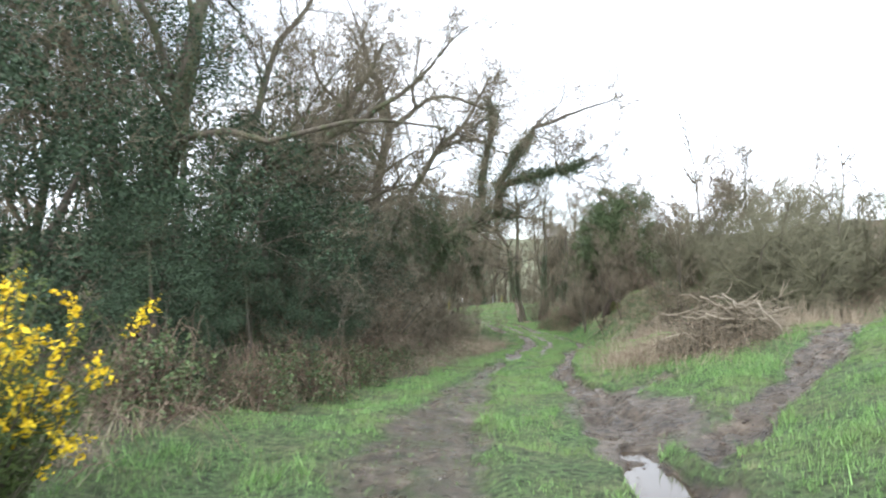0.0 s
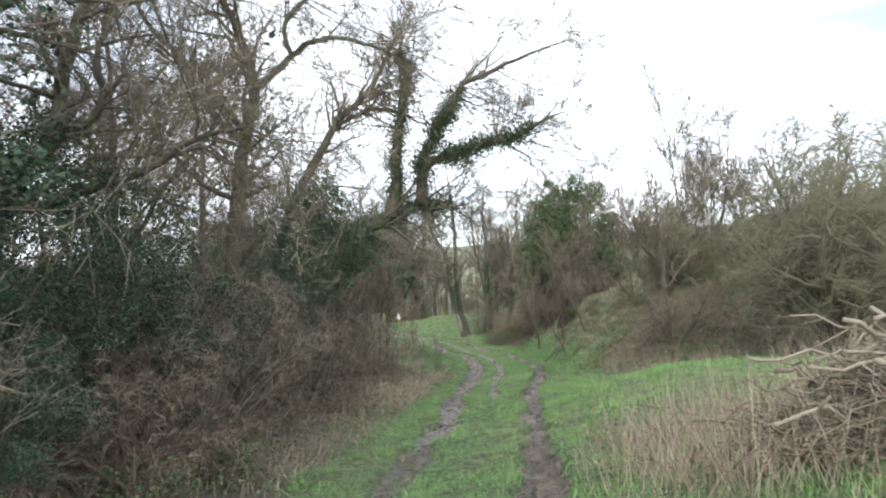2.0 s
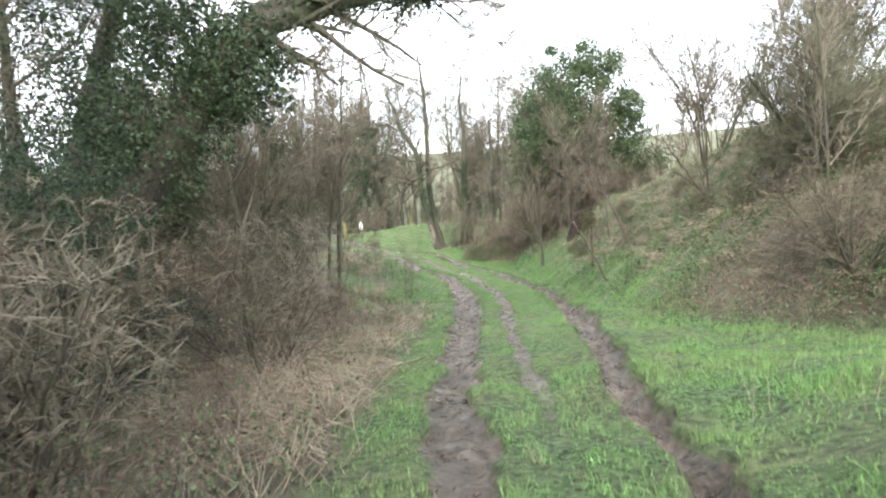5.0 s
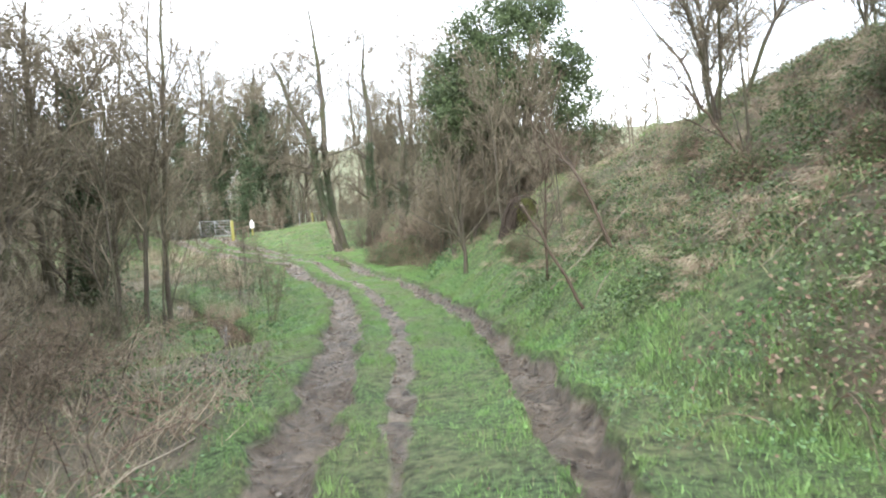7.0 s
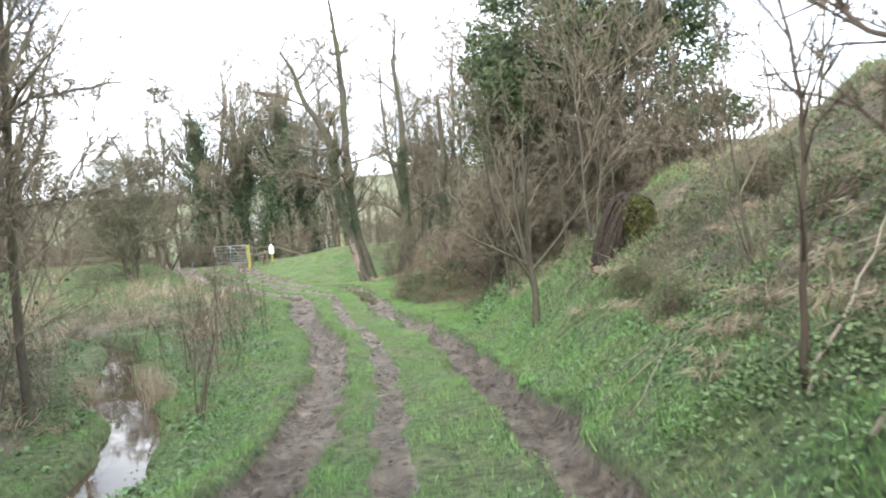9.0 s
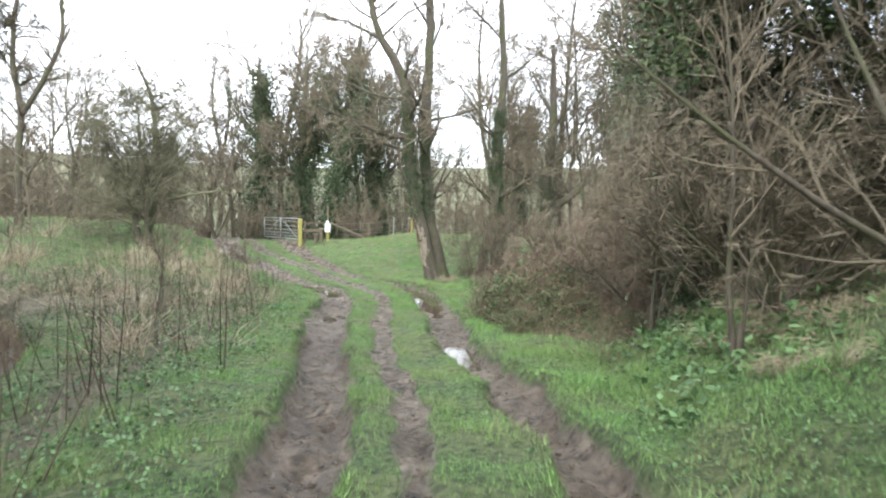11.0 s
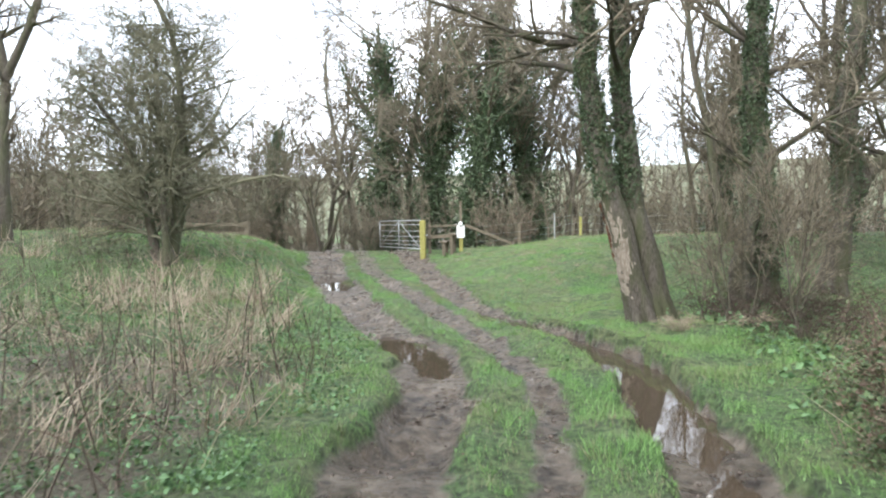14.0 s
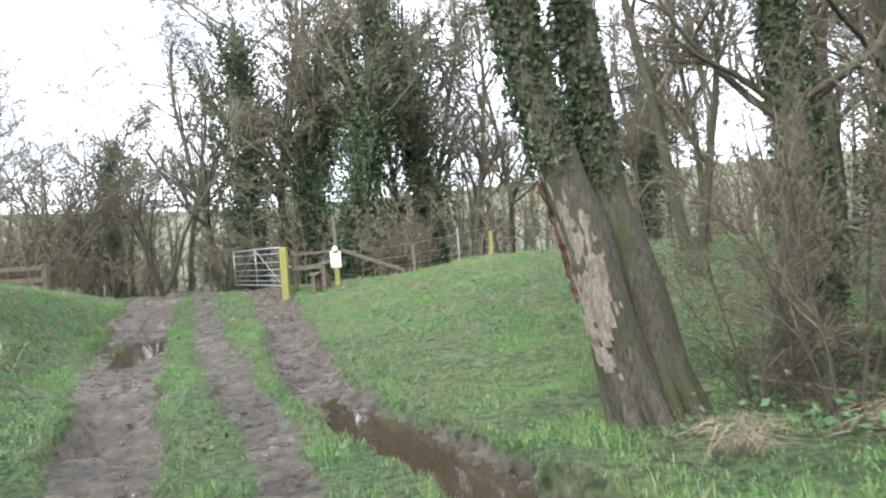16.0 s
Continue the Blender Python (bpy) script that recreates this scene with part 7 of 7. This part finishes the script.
    tussocks(90, -2, 3.5, 36, 52, lambda x, y: smoothstep(1.2, 0.6, along(STREAM, y) - x) * smoothstep(0.5, 0.6, along(STREAM, y) - x), 0.5)
    tussocks(160, -5, 4, 36, 62, lambda x, y: left_cover(x, y), 0.45)
    tussocks(55, 0.0, 2.3, 20.5, 27.5, lambda x, y: smoothstep(0.7, 1.1, along(LINE_L, y) - x), 0.62, 44)
    tussocks(120, -4, 3, 5, 34, lambda x, y: left_cover(x, y), 0.5)
    tussocks(70, 7.5, 13, 56, 64, lambda x, y: right_cover(x, y), 0.4)
    # leaf litter under the trees by the bend
    x, y = scatter(rng, 26000, 8, 17, 51, 78, lambda x, y: right_cover(x, y))
    leaves(br, np.stack([x, y, ground_z(x, y) + rng.gamma(1.5, 0.03, len(x))], -1), 0.026, rng, 0.5)
    x, y = scatter(rng, 16000, 7.8, 13, 50, 66, lambda x, y: (0.2 + right_cover(x, y)) * patch(x, y, 1.0, 31))
    leaves(lf, np.stack([x, y, ground_z(x, y) + rng.gamma(2.0, 0.07, len(x))], -1), 0.026, rng, 0.35)
    stuff("brambles", lf, BRAMBLE, "green bramble leaves over dead stalks", "undergrowth")
    stuff("bramble_stems", cn, CANE, "tangle of arching brown bramble canes", "undergrowth", True)
    stuff("dead_bracken", br, BRACKEN, "rust-brown dead bracken and fern litter", "undergrowth")
    stuff("dead_grass", st, STRAW, "straw-coloured dead grass stalks", "undergrowth", True)


undergrowth()


def weeds():
    """Broken pale stalk bundles, dark upright stems and broad leaves on the wet ground by the stream."""
    rng = np.random.default_rng(83)
    pale, dark, broad = Acc(), Acc(), Acc()

    def cover(x, y):
        off = along(LINE_L, y) - x
        wet = smoothstep(0.6, 1.1, np.abs(x - along(STREAM, y))) * np.where(x > along(STREAM, y), np.where(y < 47, 0.1, 1) * smoothstep(0.9, 1.5, x - along(STREAM, y)), 1)
        return smoothstep(0.9, 1.7, off) * np.interp(y, [16, 22, 40, 46, 62, 66, 70], [0.0, 0.7, 0.7, 1, 1, 0.4, 0]) * (1 - 0.8 * smoothstep(31.5, 33, y) * smoothstep(40, 38, y) * smoothstep(0.8, 1.6, x)) * np.where((y > 36) & (y < 54), wet, 1)

    x, y = scatter(rng, 2600, -8, 4, 24, 68, lambda x, y: cover(x, y) * np.interp(y, [40, 46, 54, 60], [0.5, 0.4, 0.3, 0.6]) * smoothstep(0.42, 0.62, value_noise(x, y, 1.2, 84)))
    for a, b in zip(x, y):
        m = int(rng.integers(9, 26))
        w = rng.normal(0, 1, 2) * 0.35
        px, py = a + rng.normal(0, 0.13, m), b + rng.normal(0, 0.13, m)
        base = np.stack([px, py, ground_z(px, py) - 0.03], -1)
        ln = rng.uniform(0.25, 0.8, m) * (1.3 if b > 46 else 1.0)
        tip = base + np.stack([(w[0] + rng.normal(0, 0.3, m)) * ln, (w[1] + rng.normal(0, 0.3, m)) * ln, ln * rng.uniform(0.35, 1.0, m)], -1)
        spikes(pale, base, tip, rng.uniform(0.004, 0.009, m), 0.12, rng)
    x, y = scatter(rng, 5600, -7, 4.4, 20, 66, lambda x, y: cover(x, y) * (0.25 + 0.75 * smoothstep(0.4, 0.6, value_noise(x, y, 1.2, 85))))
    m = len(x)
    base = np.stack([x, y, ground_z(x, y) - 0.03], -1)
    ln = rng.gamma(4.0, 0.14, m)
    tip = base + np.stack([rng.normal(0, 0.28, m) * ln, rng.normal(0, 0.28, m) * ln, ln], -1)
    spikes(dark, base, tip, rng.uniform(0.004, 0.008, m), 0.05, rng)
    k = rng.integers(0, m, m * 4)
    at = base[k] + (tip - base)[k] * rng.uniform(0.4, 1.0, (m * 4, 1))
    v = rng.normal(0, 1, (m * 4, 3)) * [1, 1, 0.5] + [0, 0, 0.6]
    spikes(dark, at, at + v * 0.09, np.full(m * 4, 0.003))
    # a few tall thin wands near the track
    x, y = scatter(rng, 60, 0.5, 3.6, 44, 60, lambda x, y: smoothstep(0.8, 1.2, along(LINE_L, y) - x))
    for a, c in zip(x, y):
        h = rng.uniform(0.8, 1.6)
        s = np.linspace(0, 1, 6)[:, None]
        tube(dark, np.array([a, c, float(ground_z(a, c)) - 0.05]) + s * [rng.normal(0, 0.2), rng.normal(0, 0.2), h] + np.cumsum(rng.normal(0, 0.02, (6, 3)), axis=0) * s, np.linspace(0.009, 0.003, 6), 3)
    # leaning dark wands on the bank of the stream, and a pale tuft at its edge
    for a, b, lx, ly, h in ((3.30, 40.1, 0.25, 0.5, 1.15), (3.25, 40.2, 0.32, 0.6, 1.3), (3.36, 40.0, 0.16, 0.4, 0.9), (3.15, 43.2, 0.0, 0.1, 0.95), (3.45, 43.1, 0.25, 0.4, 0.8), (3.72, 47.0, 0.05, 0.0, 1.6), (3.66, 47.1, -0.05, 0.1, 1.3), (3.0, 45.2, -0.1, 0.2, 1.3), (2.7, 45.6, 0.1, 0.0, 1.1)):
        s = np.linspace(0, 1, 7)[:, None]
        line = np.array([a, b, float(ground_z(a, b)) - 0.05]) + s * [lx, ly, h] + np.cumsum(rng.normal(0, 0.012, (7, 3)), axis=0) * s
        tube(dark, line, np.linspace(0.011, 0.003, 7), 4)
        at = line[rng.integers(2, 7, 14)]
        spikes(dark, at, at + rng.normal(0, 1, (14, 3)) * 0.07 + [0, 0, 0.08], np.full(14, 0.003))
    m = 150
    base = np.stack([rng.normal(2.32, 0.13, m), rng.normal(42.3, 0.15, m), np.zeros(m)], -1)
    base[:, 2] = ground_z(base[:, 0], base[:, 1]) - 0.03
    ln = rng.uniform(0.25, 0.7, m)
    spikes(pale, base, base + np.stack([rng.normal(-0.15, 0.2, m) * ln, rng.normal(0, 0.2, m) * ln, ln], -1), rng.uniform(0.003, 0.006, m), 0.1, rng)
    for a, b in ((1.75, 43.9), (1.45, 44.6), (0.55, 44.2), (1.0, 43.6)):
        px, py = rng.normal(a, 0.14, 90), rng.normal(b, 0.14, 90)
        base = np.stack([px, py, ground_z(px, py) - 0.03], -1)
        ln = rng.uniform(0.25, 0.65, 90)
        spikes(pale, base, base + np.stack([rng.normal(0, 0.3, 90) * ln, rng.normal(0, 0.3, 90) * ln, ln], -1), rng.uniform(0.003, 0.006, 90), 0.1, rng)
    # tangle of fine brown stems low down
    x, y = scatter(rng, 52000, -7, 4.4, 17, 66, lambda x, y: cover(x, y) * np.interp(y, [42, 48], [1.0, 0.75]) * smoothstep(0.4, 0.55, value_noise(x, y, 1.7, 86)))
    m = len(x)
    base = np.stack([x, y, ground_z(x, y) + rng.uniform(0, 0.2, m)], -1)
    v = rng.normal(0, 1, (m, 3)) * [1, 1, 0.55]
    spikes(dark, base, base + v * 0.16, np.full(m, 0.0028))
    # dark sticks and twigs round the trunks by the bend
    x, y = scatter(rng, 260, 7.7, 10.4, 58.6, 63.2, lambda x, y: smoothstep(7.7, 8.3, x + 0.35 * (y - 61.5) * (y < 61.5)) * 0.9)
    arcs(dark, rng, x, y, 0.95, 0.007, 0.25, 1.3)
    x, y = scatter(rng, 3200, 7.7, 10.8, 58.6, 63.6, lambda x, y: smoothstep(7.7, 8.4, x))
    m = len(x)
    base = np.stack([x, y, ground_z(x, y) + rng.gamma(1.5, 0.14, m)], -1)
    spikes(dark, base, base + rng.normal(0, 1, (m, 3)) * [1, 1, 0.7] * 0.17, np.full(m, 0.004))
    # broad leaves in rosettes
    def rosettes(n, x0, x1, y0, y1, keep, size):
        x, y = scatter(rng, n, x0, x1, y0, y1, keep)
        c = np.repeat(np.stack([x, y, ground_z(x, y)], -1), 11, axis=0)
        j = len(c)
        p = c + rng.normal(0, 1, (j, 3)) * [0.13, 0.13, 0.0] + np.stack([np.zeros(j), np.zeros(j), rng.gamma(2.0, 0.035, j)], -1)
        leaves(broad, p, size, rng, 0.45)

    rosettes(900, -4, 4.4, 16, 40, lambda x, y: cover(x, y) * smoothstep(0.4, 0.6, value_noise(x, y, 1.0, 92)), 0.035)
    rosettes(420, 7.4, 10.2, 44, 51.5, lambda x, y: smoothstep(-0.3, 0.3, x - along(TOE, y)) * 0.8, 0.05)
    rosettes(3400, -5, 4.6, 38, 67, lambda x, y: np.maximum(cover(x, y) * 0.8, 0.5 * smoothstep(0.75, 1.3, along(LINE_L, y) - x) * smoothstep(38, 46, y)) * smoothstep(0.3, 0.5, value_noise(x, y, 1.1, 87)), 0.032)
    rosettes(130, 7, 13, 26, 56, lambda x, y: (x > along(TOE, y) - 0.2) * smoothstep(0.45, 0.6, value_noise(x, y, 1.2, 88)), 0.032)
    rosettes(420, -2, 3.5, 36, 52, lambda x, y: smoothstep(1.3, 0.7, np.abs(x - along(STREAM, y))) * smoothstep(0.6, 0.75, np.abs(x - along(STREAM, y))), 0.045)
    rosettes(160, 7.6, 10.5, 56, 63, lambda x, y: smoothstep(7.7, 8.4, x) * 0.8, 0.05)
    rosettes(260, -6, 10, 58, 76, lambda x, y: (rut_depth(x, y)[1] < 0.05) * 0.8, 0.03)
    # low herbs at the foot of the bank and on the left verge
    x, y = scatter(rng, 120000, 4.5, 13, 13, 58, lambda x, y: (rut_depth(x, y)[1] < 0.1) * smoothstep(-1.5, 0.0, x - along(TOE, y)) * smoothstep(4.5, 1.5, x - along(TOE, y)) * (0.25 + 0.75 * smoothstep(0.4, 0.6, value_noise(x, y, 0.6, 89))))
    leaves(broad, np.stack([x, y, ground_z(x, y) + rng.gamma(2.0, 0.035, len(x))], -1), 0.019, rng, 0.4)
    x, y = scatter(rng, 40000, 0, 4.6, 26, 64, lambda x, y: smoothstep(0.6, 0.9, along(LINE_L, y) - x) * smoothstep(2.6, 1.6, along(LINE_L, y) - x) * smoothstep(0.35, 0.6, value_noise(x, y, 0.6, 90)))
    leaves(broad, np.stack([x, y, ground_z(x, y) + rng.gamma(2.0, 0.035, len(x))], -1), 0.024, rng, 0.4)
    stuff("dead_stalks", pale, PALE_STALK, "pale broken dead weed stalks in bundles", "undergrowth", True)
    stuff("dark_stems", dark, DARK_STEM, "thin dark dead stems standing among weeds", "undergrowth", True)
    stuff("broad_weeds", broad, DOCK, "green broad-leaved weeds beside the track", "undergrowth")


weeds()


def grass():
    rng = np.random.default_rng(91)

    def blades(acc, x, y, h, w):
        n = len(x)
        z = ground_z(x, y)
        a = rng.uniform(0, 6.283, n)
        hh = h * rng.uniform(0.4, 1.4, n) * (0.35 + 1.3 * value_noise(x, y, 0.45, 41) ** 1.5)
        bend = rng.normal(0, 0.45, (n, 2)) * hh[:, None]
        o = np.stack([np.cos(a), np.sin(a)], -1) * (w * rng.uniform(0.6, 1.3, n))[:, None]
        v = np.empty((n, 3, 3))
        v[:, 0] = np.stack([x - o[:, 0], y - o[:, 1], z - 0.01], -1)
        v[:, 1] = np.stack([x + o[:, 0], y + o[:, 1], z - 0.01], -1)
        v[:, 2] = np.stack([x + bend[:, 0], y + bend[:, 1], z + hh], -1)
        i = np.arange(n)[:, None] * 3
        acc.add(v.reshape(-1, 3), None, i + [[0, 1, 2]])

    def keep(x, y):
        return np.clip(1 - rut_depth(x, y)[1] * 1.6, 0, 1) * (1 - 0.85 * litter_at(x, y)) * (0.25 + 0.75 * smoothstep(0.25, 0.5, value_noise(x, y, 0.35, 44)))

    dry = lambda x, y: smoothstep(0.45, 0.62, value_noise(x, y, 0.9, 43)) * np.interp(y, [44, 60, 66], [0.12, 0.3, 0.6])
    near, rough = Acc(), Acc()
    for y0, y1, n in ((3, 14, 160000), (14, 30, 230000), (30, 46, 230000), (46, 60, 210000), (60, 76, 200000)):
        ym = (y0 + y1) / 2
        c = float(along(LINE_M, ym))
        x, y = scatter(rng, n, c - 5.5, c + 6.5, y0, y1, keep)
        d = rng.uniform(0, 1, len(x)) < dry(x, y)
        blades(near, x[~d], y[~d], 0.05, 0.004)
        blades(rough, x[d], y[d], 0.06, 0.004)
    x, y = scatter(rng, 110000, 3, 13, 5, 24, keep)
    blades(near, x, y, 0.065, 0.0042)
    x, y = scatter(rng, 26000, 7.2, 11.5, 45.5, 52, lambda x, y: keep(x, y) * 0.9)
    blades(near, x, y, 0.10, 0.006)
    x, y = scatter(rng, 60000, 5.5, 13, 53, 66, keep)
    blades(near, x, y, 0.06, 0.005)
    x, y = scatter(rng, 50000, 4.5, 15, 64, 78, keep)
    d = rng.uniform(0, 1, len(x)) < dry(x, y)
    blades(near, x[~d], y[~d], 0.06, 0.006)
    blades(rough, x[d], y[d], 0.08, 0.006)
    x, y = scatter(rng, 60000, -12, 0, 58, 76, keep)
    d = rng.uniform(0, 1, len(x)) < dry(x, y)
    blades(near, x[~d], y[~d], 0.075, 0.008)
    blades(rough, x[d], y[d], 0.10, 0.008)
    x, y = scatter(rng, 90000, 6.3, 16, 22, 50, lambda x, y: smoothstep(0.8, 1.8, x - along(TOE, y)) * smoothstep(0.35, 0.6, value_noise(x, y, 1.2, 65)))
    blades(rough, x, y, 0.16, 0.008)
    x, y = scatter(rng, 50000, -5, 5, 4, 62, lambda x, y: litter_at(x, y) * (x < along(LINE_M, y)) * 0.5)
    blades(rough, x, y, 0.2, 0.008)
    x, y = scatter(rng, 60000, 7, 17, 30, 50, lambda x, y: smoothstep(0.9, 0.3, along(CREST, y) - land(x, y)) * (0.3 + 0.7 * smoothstep(0.3, 0.55, value_noise(x, y, 0.9, 66))))
    blades(near, x, y, 0.13, 0.008)
    # longer tussocks on the verges
    x, y = scatter(rng, 90000, -3, 12, 4, 76, lambda x, y: keep(x, y) * smoothstep(0.55, 0.75, value_noise(x, y, 0.7, 61)) * (np.minimum(np.abs(x - along(LINE_L, y) + 1.0), np.abs(x - along(LINE_R, y) - 0.9)) < 0.55))
    blades(near, x, y, 0.11, 0.005)
    x, y = scatter(rng, 120000, 6, 11, 20, 50, lambda x, y: keep(x, y) * smoothstep(2.2, 0.4, np.abs(x - along(TOE, y) - 0.5)))
    blades(near, x, y, 0.08, 0.0055)
    # clumps of longer blades, some of them yellowing
    def clumps(acc, n, x0, x1, y0, y1, ok, h, count=20):
        x, y = scatter(rng, n, x0, x1, y0, y1, ok)
        r = np.repeat(rng.uniform(0.03, 0.11, len(x)), count)
        a = rng.uniform(0, 6.283, len(r))
        q = np.sqrt(rng.uniform(0, 1, len(r))) * r
        blades(acc, np.repeat(x, count) + np.cos(a) * q, np.repeat(y, count) + np.sin(a) * q, h, 0.005)

    for y0, y1, n in ((3, 14, 700), (14, 30, 900), (30, 46, 900), (46, 60, 900), (60, 76, 1300)):
        c = float(along(LINE_M, (y0 + y1) / 2))
        clumps(near, n, c - 5, c + 6, y0, y1, lambda x, y: keep(x, y) ** 2, 0.10)
        clumps(rough, n // 2, c - 5, c + 6, y0, y1, lambda x, y: keep(x, y) ** 2 * (0.2 + dry(x, y)), 0.11)
    stuff("grass", near, GRASS, "short green winter grass beside the ruts", "grass")
    stuff("rough_grass", rough, FIELD_BLADE, "rough yellowing grass on bank and verge", "grass")


grass()


def gorse():
    rng = np.random.default_rng(95)
    e = plant("gorse_bush", [], "gorse bush in yellow flower beside dead bracken", "bush", "", (-2.66, 3.95))
    nd, fl = Acc(), Acc()
    for i in range(52):
        a, t = rng.uniform(0, 6.283), rng.uniform(0.05, 0.75)
        d = np.array([math.cos(a) * math.sin(t), math.sin(a) * math.sin(t), math.cos(t)])
        ln = rng.uniform(0.9, 1.9)
        s = np.linspace(0, 1, 6)[:, None]
        pts = d * ln * s + rng.normal(0, 0.03, (6, 3)) * s
        wood = Acc()
        tube(wood, pts, np.linspace(0.018, 0.005, 6), 4)
        part("stem", wood.mesh("stem", BARK), e)
        n = 150
        f = rng.uniform(0.3, 1.0, n)
        b = d * ln * f[:, None] + rng.normal(0, 0.05, (n, 3))
        w = rng.normal(0, 1, (n, 3))
        w /= np.linalg.norm(w, axis=1)[:, None]
        spikes(nd, b, b + w * rng.uniform(0.04, 0.11, (n, 1)), np.full(n, 0.005))
        # flowers crowd along short side spikes
        for _ in range(rng.integers(2, 6)):
            m = rng.integers(14, 30)
            c = d * ln * rng.uniform(0.55, 1.0)
            w = unit(rng.normal(0, 1, 3) + d)
            leaves(fl, c + w * rng.uniform(0, 0.2, (m, 1)) + rng.normal(0, 0.02, (m, 3)), 0.020, rng)
    tagged(part("foliage", nd.mesh("foliage", GORSE, False), e, "dark green gorse needles"), kind="stuff")
    tagged(part("blossom", fl.mesh("blossom", GORSE_FLOWER, False), e, "bright yellow flowers"), kind="stuff")


gorse()


def clods():
    """Crumbs of churned mud and a few pale stones in the ruts."""
    rng = np.random.default_rng(97)
    octa = np.array([(1, 0, 0), (0, 1, 0), (-1, 0, 0), (0, -1, 0), (0, 0, 1), (0, 0, -1)], float)
    tri = np.array([(0, 1, 4), (1, 2, 4), (2, 3, 4), (3, 0, 4), (1, 0, 5), (2, 1, 5), (3, 2, 5), (0, 3, 5)])
    for name, n, size, mat, label in (("mud_clods", 60000, 0.017, CLOD, "crumbled clods of wet brown mud"), ("stones", 1500, 0.016, STONE, "small pale stones trodden into the mud")):
        x, y = scatter(rng, n, -2.5, 8.5, 3, 76, lambda x, y: rut_depth(x, y)[1] ** 2)
        m = len(x)
        s = np.minimum(size * rng.gamma(2.0, 0.5, m), 0.034)
        v = octa[None] * s[:, None, None] * rng.uniform(0.75, 1.2, (m, 6, 1)) * np.array([1, 1, 0.5])
        a = rng.uniform(0, 6.283, m)
        c, d = np.cos(a)[:, None], np.sin(a)[:, None]
        v = np.stack([v[..., 0] * c - v[..., 1] * d, v[..., 0] * d + v[..., 1] * c, v[..., 2]], -1)
        v += np.stack([x, y, ground_z(x, y)], -1)[:, None]
        acc = Acc()
        acc.add(v.reshape(-1, 3), None, (np.arange(m)[:, None, None] * 6 + tri[None]).reshape(-1, 3))
        stuff(name, acc, mat, label, "mud" if name == "mud_clods" else "stones", True)


clods()
